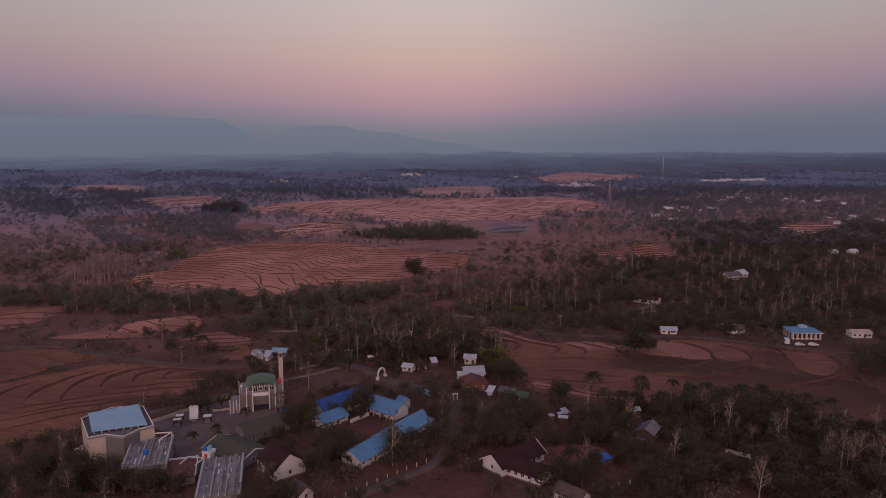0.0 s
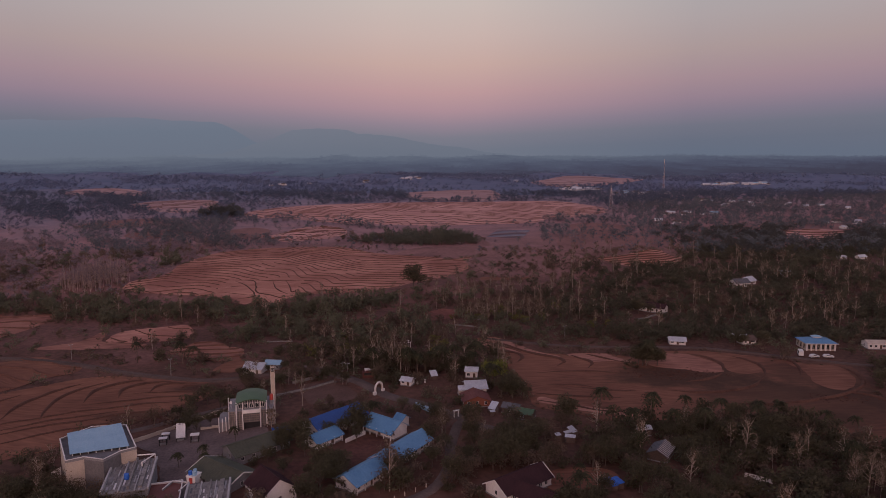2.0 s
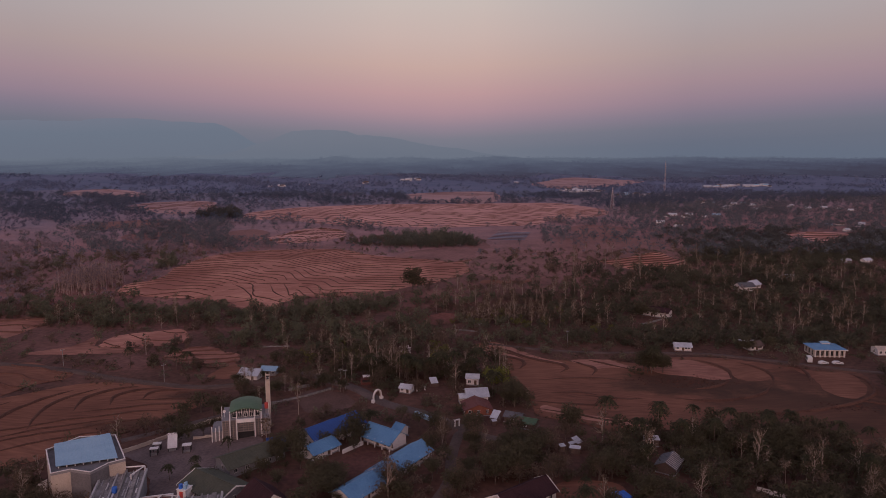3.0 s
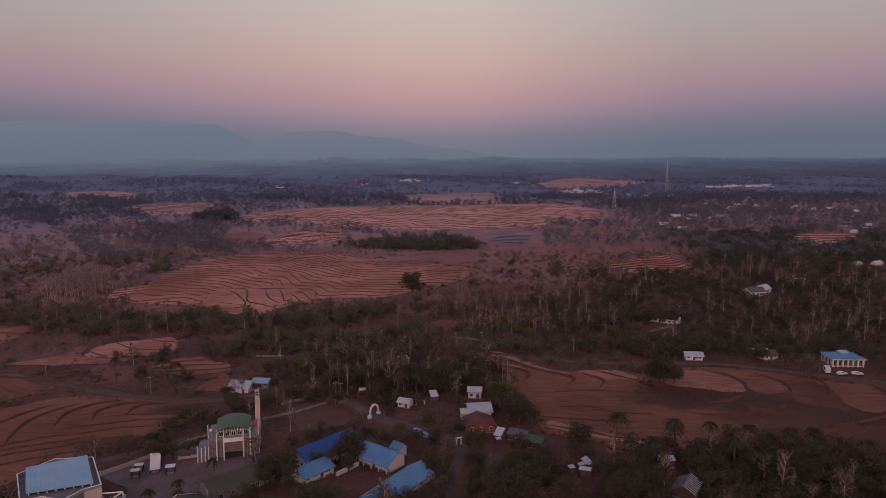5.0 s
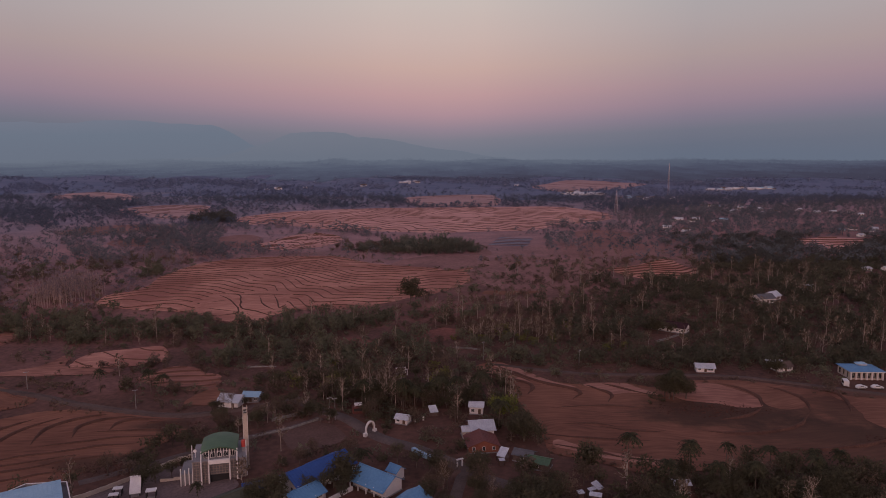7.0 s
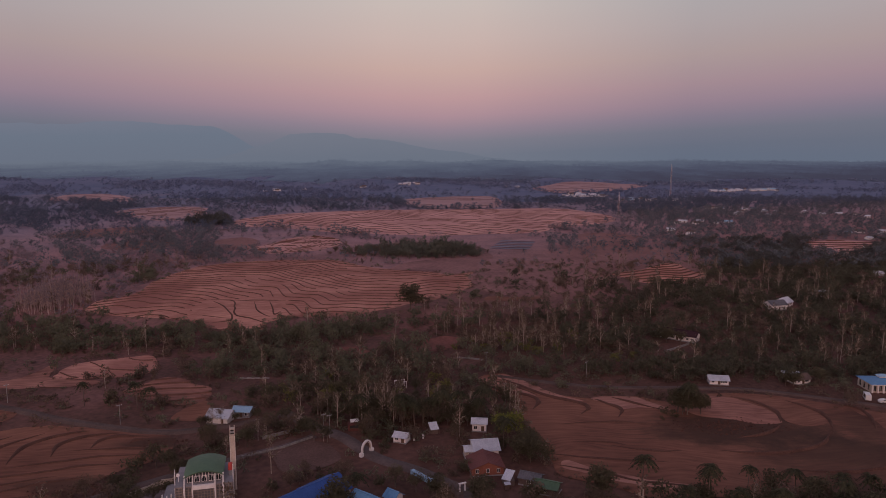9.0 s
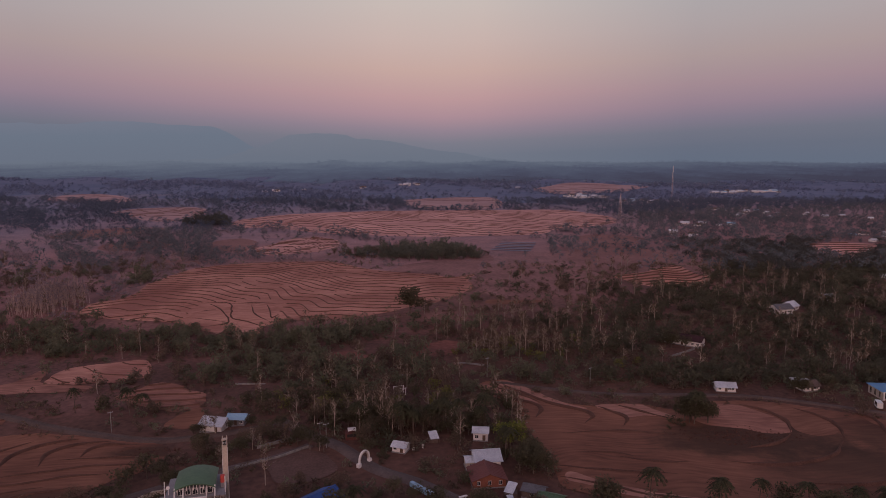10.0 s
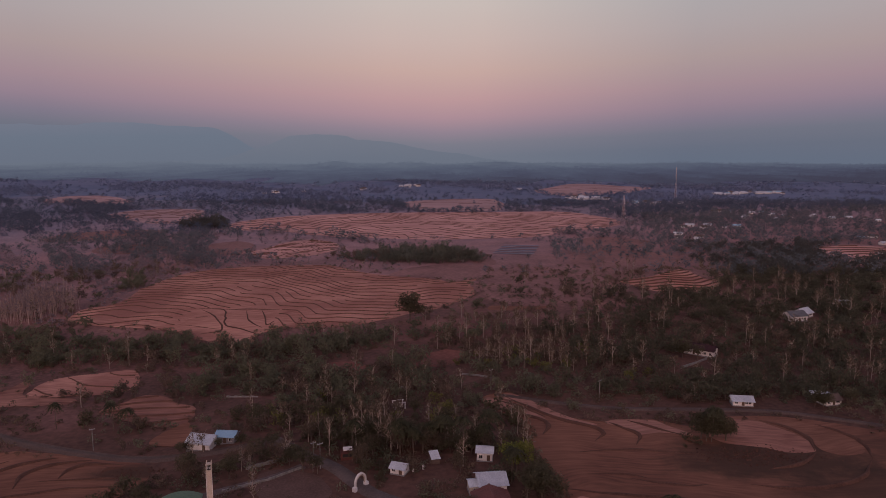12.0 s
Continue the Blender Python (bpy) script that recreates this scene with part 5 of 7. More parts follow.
for k in range(8):
    v = rc[1].lerp(rc[2], (k + 0.3) / 7.6) + Vector((-0.2, 0.5, 0))
    local_box(hall, "post", v.x - 0.12, v.x + 0.12, v.y - 0.12, v.y + 0.12, 8.3, 9.1, M["white"])
bm = prism(bmesh.new(), [(-14.2, -2.5), (-9.0, -12.2), (-4.5, -12.6), (-7.5, -9.0), (-13.2, 1.0)], -4.2, 1.0)
part("porch", bm, M["cream"], hall, "low pale side porch")
bm = bmesh.new()
for p, q in (((10.5, -2.5), (16.5, -1.5)), ((16.5, -1.5), (15.0, -7.0))):
    bar(bm, (*p, 6.2), (*q, 6.2), 0.22, 4)
    bar(bm, (*q, -4), (*q, 6.2), 0.22, 4)
part("canopy_frame", bm, M["white"], hall, "white concrete canopy frame")


def slab_block(name, label, x, y, rz, length, width, height, beams, tank, dz=0.0):
    """An unfinished flat concrete roof with upstand beams along its length."""
    ob = empty_at(name, x, y, rz, label, "building", "unfinished concrete blocks", dz)
    FOOT.append((x, y, math.hypot(length, width) / 2))
    l, w = length / 2, width / 2
    local_box(ob, "wall", -l, l, -w, w, -4.5, height - 0.25, M["grey"])
    local_box(ob, "roof_slab", -l - 0.4, l + 0.4, -w - 0.4, w + 0.4, height - 0.25, height, M["concrete"])
    for k, (yy, hh, ww) in enumerate(beams):
        local_box(ob, "beam", -l - 0.4, l + 0.4 - 1.5 * (k % 2), yy - ww / 2, yy + ww / 2, height, height + hh, M["concrete" if k % 2 else "pale_grey"])
    rng = random.Random(int(abs(x)))
    for k in range(46):
        px, py, run, wide = rng.uniform(-l, l - 2), rng.uniform(-w + 0.5, w - 0.5), rng.uniform(0.8, 4.5), rng.uniform(0.15, 0.6)
        local_box(ob, "screed", px, min(px + run, l), py - wide / 2, py + wide / 2, height, height + 0.03 + 0.002 * k, M[("white", "grey", "pale_grey", "dark_zinc")[k % 4]])
    if tank:
        bm = bmesh.new()
        bmesh.ops.create_cone(bm, cap_ends=True, segments=16, radius1=0.75, radius2=0.68, depth=1.5, matrix=Matrix.Translation((tank[0], tank[1], height + 0.75)))
        part("water_tank", bm, M["tarp"], ob, "blue plastic water tank")
    for k in range(5):
        window(ob, -l + length * (k + 0.5) / 5, -w, 0.9, 1.4, 1.4, "-y")
    return ob


slab_block("concrete_block", "unfinished block with bare concrete roof and blue tank", -87.4, 194.5, -74, 19, 11.4, 4.0, [(-5.8, 0.9, 0.5), (-3.4, 0.3, 0.25), (-1.6, 0.5, 0.4), (0.6, 0.9, 0.5), (2.4, 0.3, 0.25), (3.6, 0.6, 1.0), (5.8, 0.6, 0.5)], (2.0, -0.6), 2.4)
slab_block("concrete_block", "unfinished block with ribbed bare concrete roof", -60.6, 178.3, -76, 23, 10.8, 4.0, [(-5.4, 0.7, 0.5), (-3.6, 0.3, 0.25), (-2.0, 0.5, 0.3), (0.4, 0.6, 0.4), (1.8, 0.3, 0.25), (3.4, 0.5, 1.2), (5.4, 0.7, 0.5)], None)
court = empty_at("roofed_court", -75.6, 188.2, -74, "low court with a dull red flat roof", "building")
FOOT.append((-75.6, 188.2, 7.0))
local_box(court, "wall", -6.0, 6.0, -4.2, 4.2, -1.5, 2.7, M["grey"])
local_box(court, "roof_slab", -6.2, 6.2, -4.4, 4.4, 2.7, 2.95, M["rust"], "dull red roof slab")
local_box(court, "coping", -6.3, -5.9, -4.5, 4.5, 2.95, 3.4, M["white"])
local_box(court, "coping", -5.9, 6.3, 4.2, 4.5, 2.95, 3.4, M["white"])
cabin = empty_at("stair_cabin", -69.6, 194.6, -15, "white stair cabin with red door and tanks on top", "building")
FOOT.append((-69.6, 194.6, 3.0))
local_box(cabin, "wall", -1.8, 1.8, -2.0, 2.0, -1.5, 5.4, M["white"])
local_box(cabin, "door", -0.7, 0.7, -2.07, -2.0, 3.0, 5.0, M["red"], "red metal door")
local_box(cabin, "roof", -2.0, 2.0, -2.2, 2.2, 5.4, 5.6, M["white"])
for k, (px, py) in enumerate(((-0.9, -0.8), (0.9, -0.8), (0, 0.9))):
    bm = bmesh.new()
    bmesh.ops.create_cone(bm, cap_ends=True, segments=14, radius1=0.75, radius2=0.7, depth=1.3, matrix=Matrix.Translation((px, py, 6.25)))
    part("water_tank", bm, M["pale_blue" if k else "tarp"], cabin, "blue water tank")
cabin.scale = (0.75, 0.75, 0.85)
annex = empty_at("open_annex", -73.6, 191.6, -10, "roofless grey annex with white coping", "building")
for x0, x1, y0, y1 in ((-2.6, 2.6, 2.2, 2.5), (-2.6, -2.3, -2.5, 2.2), (2.3, 2.6, -2.5, 2.2)):
    local_box(annex, "wall", x0, x1, y0, y1, -1.5, 3.2, M["grey"])
    local_box(annex, "coping", x0 - 0.02, x1 + 0.02, y0 - 0.02, y1 + 0.02, 3.2, 3.35, M["white"])


def table_kiosk(x, y, rz, w, d, h, label, tilt=0.0):
    ob = empty_at("pavilion", x, y, rz, label, "pavilion", "white-roofed pavilions in the compound")
    m = pose(0, 0, h, tilt, 0, 0)
    c = [m @ Vector(v) for v in ((-w / 2, -d / 2, 0), (w / 2, -d / 2, 0), (w / 2, d / 2, 0), (-w / 2, d / 2, 0))]
    sheet("roof", ob, *c, 0.2, M["white"], "white flat roof")
    for v in c:
        px, py = v.x * 0.85, v.y * 0.85
        local_box(ob, "post", px - 0.12, px + 0.12, py - 0.12, py + 0.12, -0.5, v.z - 0.3, M["dark"])
    local_box(ob, "counter", -w * 0.4, w * 0.4, -d * 0.35, -d * 0.25, -0.4, 1.0, M["grey"])
    return ob


table_kiosk(-93.0, 230.0, 14, 2.6, 1.8, 2.6, "small pavilion with white roof on dark posts")
table_kiosk(-93.6, 233.8, 14, 2.6, 1.8, 2.6, "small pavilion with white roof on dark posts")
table_kiosk(-82.4, 230.2, 14, 2.8, 2.2, 2.7, "small pavilion with white roof on dark posts")
table_kiosk(-88.4, 233.6, 18, 3.0, 5.6, 3.2, "canopy with a steeply tilted white roof", 38)


def low_wall(name, pts, h, thick, material, label, category="wall", posts=0.0):
    ob = new(name)
    ob.matrix_world = Matrix.Translation((*pts[0], float(land(*pts[0]))))
    tagged(ob, label, category)
    x0, y0 = pts[0]
    for (ax, ay), (bx, by) in zip(pts, pts[1:]):
        n = max(1, int(math.hypot(bx - ax, by - ay) / 3.0))
        for k in range(n):
            px, py = ax + (bx - ax) * k / n, ay + (by - ay) * k / n
            qx, qy = ax + (bx - ax) * (k + 1) / n, ay + (by - ay) * (k + 1) / n
            t = Vector((qx - px, qy - py)).normalized() * thick / 2
            z = min(float(land(px, py)), float(land(qx, qy))) - float(land(x0, y0))
            if posts:
                bm = boxm(px - x0 - posts / 2, px - x0 + posts / 2, py - y0 - posts / 2, py - y0 + posts / 2, z - 0.5, z + h)
                part("post", bm, material, ob)
            else:
                bm = prism(bmesh.new(), [(px - x0 + t.y, py - y0 - t.x), (qx - x0 + t.y, qy - y0 - t.x), (qx - x0 - t.y, qy - y0 + t.x), (px - x0 - t.y, py - y0 + t.x)], z - 0.6, z + h)
                part("wall_panel", bm, material, ob)
    return ob


low_wall("boundary_wall", [(-113, 226), (-103, 234), (-84, 254), (-75, 257)], 1.6, 0.3, M["cream"], "low pale boundary wall of the compound")
low_wall("boundary_wall", [(-84, 240), (-76, 240.5)], 1.2, 0.4, M["cream"], "short pale yard wall")
low_wall("boundary_wall", [(-64, 267), (-52, 272.5), (-44, 280)], 1.0, 0.3, M["concrete"], "low concrete yard wall")
low_wall("boundary_wall", [(-61, 281), (-50, 286.5)], 1.2, 0.3, M["concrete"], "short low concrete wall")
low_wall("roadside_wall", [(-9.6, 254.6), (-3.2, 247.6)], 1.3, 1.2, M["pale_blue"], "low pale blue roadside wall")
low_wall("fence", [(44, 174), (49, 178), (56, 182)], 1.4, 0.2, M["white"], "white post fence by the yard", "fence", 0.3)
low_wall("fence", [(-31, 222.4), (-25.5, 229.2)], 1.2, 0.5, M["white"], "white painted schoolyard wall", "wall")
low_wall("fence", [(-28, 170), (-20.5, 178.6), (-10, 188), (-1.5, 195)], 1.2, 0.2, M["cream"], "pale post fence along the lane", "fence", 0.25)
low_wall("fence", [(-10, 278.6), (-4, 282)], 1.3, 0.4, M["white"], "white roadside fence posts", "fence", 0.55)
low_wall("garden_wall", [(106, 381), (115, 388), (123, 395)], 1.0, 0.4, M["concrete"], "low grey garden wall")

low_wall("stone_terrace", [(-90, 353.5), (-83, 351.5), (-76, 349.5)], 0.7, 0.6, M["concrete"], "low pale stone terrace edge in scrub")
low_wall("stone_terrace", [(-20, 353), (-14, 355.5), (-8, 356.5)], 0.7, 0.6, M["concrete"], "low pale stone terrace edge in scrub")
low_wall("stone_terrace", [(6, 372), (14, 370), (22, 366)], 0.7, 0.6, M["concrete"], "low pale stone terrace edge in scrub")
ruin = empty_at("ruin", -17.7, 331.0, 20, "small roofless ruin with pale bare frame", "ruin")
FOOT.append((-17.7, 331.0, 4.0))
for px, py in ((-2, -1.5), (2, -1.5), (2, 1.5), (-2, 1.5)):
    local_box(ruin, "post", px - 0.15, px + 0.15, py - 0.15, py + 0.15, -0.5, 2.6, M["white"])
for py in (-1.5, 1.5):
    local_box(ruin, "beam", -2.3, 2.3, py - 0.14, py + 0.14, 2.6, 2.85, M["white"])
local_box(ruin, "wall", -2.0, 2.0, 1.36, 1.5, -0.5, 1.4, M["cream"])

# the arch over the road
arch = empty_at("gate_arch", -24.6, 268.0, 55, "white ornamental arch over the village road", "arch")
FOOT.append((-24.6, 269.6, 4.0))
for nm, rad, wide, y0, y1, mt in (("arch_band", 2.2, 0.36, -0.25, 0.25, M["white"]), ("inner_band", 1.75, 0.18, -0.18, 0.18, M["cream"])):
    bm = bmesh.new()
    prof = []
    for k in range(25):
        a = math.pi * (-0.12 + 1.24 * k / 24)
        prof.append([bm.verts.new(((rad + o) * math.cos(a), yy, 2.0 + (rad + o) * 1.12 * math.sin(a))) for o, yy in ((-wide / 2, y0), (wide / 2, y0), (wide / 2, y1), (-wide / 2, y1))])
    for p, q in zip(prof, prof[1:]):
        for m in range(4):
            bm.faces.new((p[m], p[(m + 1) % 4], q[(m + 1) % 4], q[m]))
    bm.faces.new(prof[0]); bm.faces.new(prof[-1][::-1])
    bmesh.ops.recalc_face_normals(bm, faces=bm.faces)
    part(nm, bm, mt, arch)
for px in (-2.4, 2.4):
    local_box(arch, "pedestal", px - 0.55, px + 0.55, -0.55, 0.55, -0.6, 1.2, M["white"])

portal = empty_at("gate", 5.0, 243.2, 25, "small white gate posts with a slab top", "gate")
for px in (-1.3, 1.3):
    local_box(portal, "post", px - 0.3, px + 0.3, -0.3, 0.3, -0.5, 3.4, M["white"])
local_box(portal, "lintel", -1.9, 1.9, -0.5, 0.5, 3.4, 3.7, M["white"])
portal.scale = (0.62, 0.62, 0.75)

# the blue-roofed office by the far road
office = empty_at("office", 177.5, 329.0, -3, "pillared white office with hipped blue roof and cupola", "building")
FOOT.append((177.5, 329.0, 12.0))
local_box(office, "wall", -8.0, 8.0, -5.5, 6.0, -2.0, 5.2, M["cream"])
for k in range(7):
    px = -7.6 + 15.2 * k / 6
    local_box(office, "pillar", px - 0.3, px + 0.3, -6.3, -5.7, -2.0, 5.2, M["white"])
    if k < 6:
        window(office, px + 1.27, -5.5, 0.8, 1.5, 3.4, "-y", frame_mat=M["cream"])
for k in range(3):
    window(office, -8.0, -3.5 + 3.6 * k, 0.8, 1.5, 3.4, "-x", frame_mat=M["cream"])
bm = bmesh.new()
e = [bm.verts.new(v) for v in ((-8.9, -7.0, 5.2), (8.9, -7.0, 5.2), (8.9, 6.8, 5.2), (-8.9, 6.8, 5.2))]
r = [bm.verts.new(v) for v in ((-2.4, -1.6, 7.2), (2.4, -1.6, 7.2), (2.4, 1.8, 7.2), (-2.4, 1.8, 7.2))]
bm.faces.new(e[::-1]); bm.faces.new(r)
for k in range(4):
    bm.faces.new((e[k], e[(k + 1) % 4], r[(k + 1) % 4], r[k]))
part("roof", bm, M["blue"], office, "hipped blue metal roof")
local_box(office, "cupola", -2.0, 2.0, -1.3, 1.5, 7.2, 8.1, M["white"])
bm = bmesh.new()
e = [bm.verts.new(v) for v in ((-2.7, -2.0, 8.1), (2.7, -2.0, 8.1), (2.7, 2.2, 8.1), (-2.7, 2.2, 8.1))]
tip = bm.verts.new((0, 0.1, 9.2))
bm.faces.new(e[::-1])
for k in range(4):
    bm.faces.new((e[k], e[(k + 1) % 4], tip))
part("cupola_roof", bm, M["pale_blue"], office)
office.scale = (0.85, 0.85, 0.7)
local_box(office, "fascia", -8.9, 8.9, -7.05, -6.95, 4.9, 5.25, M["white"])


def vehicle(name, label, x, y, rz, l, w, h, van):
    ob = empty_at(name, x, y, rz, label, "car", "parked white vehicles", 0.3)
    prof = [(-l / 2, 0.35), (l / 2, 0.35), (l / 2, 0.9), (l / 2 - (0.5 if van else 1.1), 1.0), (l / 2 - (1.0 if van else 1.7), h), (-l / 2 + (0.1 if van else 0.9), h), (-l / 2, 1.0)]
    bm = bmesh.new()
    a = [bm.verts.new((px, -w / 2, pz)) for px, pz in prof]
    b = [bm.verts.new((px, w / 2, pz)) for px, pz in prof]
    bm.faces.new(a[::-1]); bm.faces.new(b)
    for k in range(len(prof)):
        bm.faces.new((a[k], a[(k + 1) % len(prof)], b[(k + 1) % len(prof)], b[k]))
    bmesh.ops.recalc_face_normals(bm, faces=bm.faces)
    bmesh.ops.bevel(bm, geom=list(bm.edges), offset=0.06, segments=1, affect="EDGES")
    part("body", bm, M["carwhite"], ob)
    for sy in (-1, 1):
        y0, y1 = sorted((sy * w / 2, sy * (w / 2 + 0.02)))
        part("side_window", boxm(-l / 2 + (0.5 if van else 1.2), l / 2 - 1.7, y0, y1, 1.1, h - 0.18), M["glass"], ob)
        for px in (-l / 2 + 0.85, l / 2 - 0.85):
            y0, y1 = sorted((sy * (w / 2 - 0.2), sy * (w / 2 + 0.03)))
            bm = bar(bmesh.new(), (px, y0, 0.33), (px, y1, 0.33), 0.33, 14)
            tyre = part("wheel", bm, M["rubber"], ob)
            y0, y1 = sorted((sy * (w / 2 + 0.03), sy * (w / 2 + 0.05)))
            part("rim", bar(bmesh.new(), (px, y0, 0.33), (px, y1, 0.33), 0.19, 10), M["steel"], tyre)
    FOOT.append((x, y, 3.0))


vehicle("van", "white box van parked by the office", 163.8, 316.5, 70, 5.2, 2.0, 2.5, True)
vehicle("car", "white car parked on the roadside", 168.0, 312.6, 10, 4.3, 1.7, 1.5, False)
vehicle("car", "white car parked before the office", 174.3, 312.4, -5, 4.4, 1.7, 1.5, False)

pavil = empty_at("roadside_shelter", 146.5, 341.0, -10, "open roadside shelter with thin pale roof", "shelter")
local_box(pavil, "roof", -3.6, 3.6, -1.8, 1.8, 3.0, 3.2, M["zinc"])
for px in (-3.0, 3.0):
    local_box(pavil, "post", px - 0.12, px + 0.12, -0.2, 0.2, -0.5, 3.0, M["white"])


def pole(x, y, h, label="weathered utility pole with crossarm"):
    ob = empty_at("utility_pole", x, y, 35, label, "pole", "utility poles")
    part("shaft", bar(bmesh.new(), (0, 0, -0.5), (0, 0, h), 0.16, 7, 0.1), M["concrete"], ob)
    part("crossarm", boxm(-0.9, 0.9, -0.06, 0.06, h - 0.7, h - 0.55), M["steel"], ob)
    for px in (-0.8, 0, 0.8):
        part("insulator", bar(bmesh.new(), (px, 0, h - 0.55), (px, 0, h - 0.3), 0.06, 6), M["white"], ob)


for px, py, hh in ((-38.3, 280.4, 8.5), (-40.4, 281.2, 8.5), (18.5, 352.0, 9), (60.0, 340.0, 8.5), (-120.0, 304.5, 8), (-176.0, 327.0, 8)):
    pole(px, py, hh)


def lattice_mast(x, y, h, w, label):
    ob = empty_at("radio_mast", x, y, 20, label, "mast", "radio masts")
    for sx, sy in ((-1, -1), (1, -1), (1, 1), (-1, 1)):
        part("leg", bar(bmesh.new(), (sx * w, sy * w, -1), (sx * w * 0.2, sy * w * 0.2, h), 0.11, 4, 0.08), M["mast_red"] if sx * sy > 0 else M["white"], ob)
    n = 14
    for k in range(n):
        bm = bmesh.new()
        z0, z1 = h * k / n, h * (k + 1) / n
        a0, a1 = w * (1 - 0.8 * k / n), w * (1 - 0.8 * (k + 1) / n)
        for (ax, ay), (bx, by) in (((-1, -1), (1, -1)), ((1, -1), (1, 1)), ((1, 1), (-1, 1)), ((-1, 1), (-1, -1))):
            bar(bm, (ax * a0, ay * a0, z0), (bx * a1, by * a1, z1), 0.06, 4)
        part("brace", bm, M["white" if k % 2 else "mast_red"], ob)
    for k in range(3):
        part("antenna", bar(bmesh.new(), (0.5 * (k - 1), -0.6, h - 5 - 3 * k), (0.5 * (k - 1), -0.9, h - 5 - 3 * k), 0.7, 12), M["white"], ob)


lattice_mast(443.0, 1392.0, 64, 1.5, "tall red and white lattice radio mast")
lattice_mast(250.5, 1034.0, 33, 2.0, "lattice radio mast rising from the woods")

FOOT += [(-82, 293, 9.0), (-72, 293, 7.0), (-22, 260, 7.0), (-12, 268, 7.0), (-3, 276, 5.0), (12, 282, 6.0), (18, 240, 6.0), (40, 216, 6.0), (66, 220, 5.0), (66, 202, 6.0), (48, 184, 6.0), (116, 394, 10.0), (110, 386, 7.0), (198, 450, 10.0), (208, 456, 9.0), (114, 330, 7.0), (176, 317, 10.0), (204, 320, 8.0)]
# far village houses
HAMLETS = [(680, 1615, 90, 40, 13), (285, 1440, 46, 60, 9), (350, 1315, 45, 45, 8), (273, 842, 14, 24, 5), (332, 938, 42, 16, 6), (452, 1085, 48, 70, 13), (490, 800, 48, 60, 9), (428, 712, 26, 50, 5),
           (-384, 1600, 18, 34, 3), (-208, 1800, 10, 40, 2), (-88, 1845, 28, 36, 6), (-332, 1710, 8, 12, 1), (560, 1040, 45, 55, 6), (172, 1748, 22, 12, 2), (424, 1303, 8, 8, 1), (340, 590, 14, 24, 2)]  # centre, radii, houses
rng = random.Random(4)
for hx, hy, rx, ry, count in HAMLETS:
    taken = []
    for _ in range(count * 12):
        a, q = rng.uniform(0, 2 * math.pi), math.sqrt(rng.random())
        vx, vy = hx + rx * q * math.cos(a), hy + ry * q * math.sin(a)
        if len(taken) >= count:
            break
        if any(math.hypot(vx - px, (vy - py) * 0.6) < 13 for px, py in taken) or any(inside(f, vx, vy - 6) for f in FIELDS):
            continue
        taken.append((vx, vy))
        pale = rng.random()
        big = rng.uniform(0.75, 1.25) * (1.0 if vy > 1300 else 0.72)
        lab, rf = (("village house with white walls and pale zinc roof", M["zinc"]), ("village house with white walls and brown roof", M["tan_roof"]), ("village house with white walls and pale blue roof", M["pale_blue"]))[0 if pale < 0.62 else 1 if pale < 0.88 else 2]
        FOOT.append((vx, vy - 11.0, 9.0))
        gabled("village_house", lab, vx, vy, rng.uniform(-30, 30), 8.2 * big * rng.uniform(0.9, 1.5), 6 * big, 2.6 * big, 1.8 * big, rf, M["white"], "house", "far village houses", 2, 0, 0, 0.5, 0, dz=0.4)
# long pale buildings of the far market town
for vx, vy, turn, long in ((608, 1600, 6, 18), (644, 1590, -8, 14), (672, 1622, 35, 16), (706, 1606, 4, 26), (752, 1630, -6, 16), (275, 1428, -12, 20), (300, 1436, 8, 16)):
    gabled("long_shed", "long pale building with zinc roof in the far village", vx, vy, turn, long, 8, 3.0, 2.6, M["zinc"], M["white"], "building", "long pale village buildings", 6, 0, 0, 0.6, 0, dz=0.4)
    FOOT.append((vx, vy - 18.0, 14.0))
low_wall("boundary_wall", [(246, 1470), (262, 1430), (288, 1412), (310, 1440)], 2.6, 0.8, M["white"], "long white wall beside the far village")

# ---- trees ----
def quads_of(centres, normals, size, rng, stretch=1.0):
    """Small four-cornered clumps, one a centre."""
    n = len(centres)
    h = np.cross(normals, rng.normal(size=(n, 3)))
    h /= np.linalg.norm(h, axis=1)[:, None] + 1e-9
    k = np.cross(normals, h)
    k /= np.linalg.norm(k, axis=1)[:, None] + 1e-9
    s = size * rng.uniform(0.6, 1.3, (n, 1))
    a, b = h * s * stretch, k * s * 0.7 / stretch ** 1.5
    bend = normals * s * rng.uniform(-0.35, 0.1, (n, 1))
    v = np.stack([centres - a + bend, centres - b, centres + a + bend, centres + b], 1).reshape(-1, 3)
    return v, np.arange(4 * n).reshape(-1, 4)


def strips_of(starts, ends, w0, w1, rng):
    """Tapered twigs as crossed pairs of thin faces."""
    d = ends - starts
    d /= np.linalg.norm(d, axis=1)[:, None] + 1e-9
    s = np.cross(d, rng.normal(size=d.shape)); s /= np.linalg.norm(s, axis=1)[:, None] + 1e-9
    out = []
    for side in (s, np.cross(d, s)):
        out.append(np.stack([starts - side * w0, starts + side * w0, ends + side * w1, ends - side * w1], 1))
    v = np.concatenate(out).reshape(-1, 3)
    return v, np.arange(len(v)).reshape(-1, 4)


def merge(*parts):
    vs, fs, n = [], [], 0
    for v, f in parts:
        vs.append(v); fs.append(f + n); n += len(v)
    return np.concatenate(vs), np.concatenate(fs)


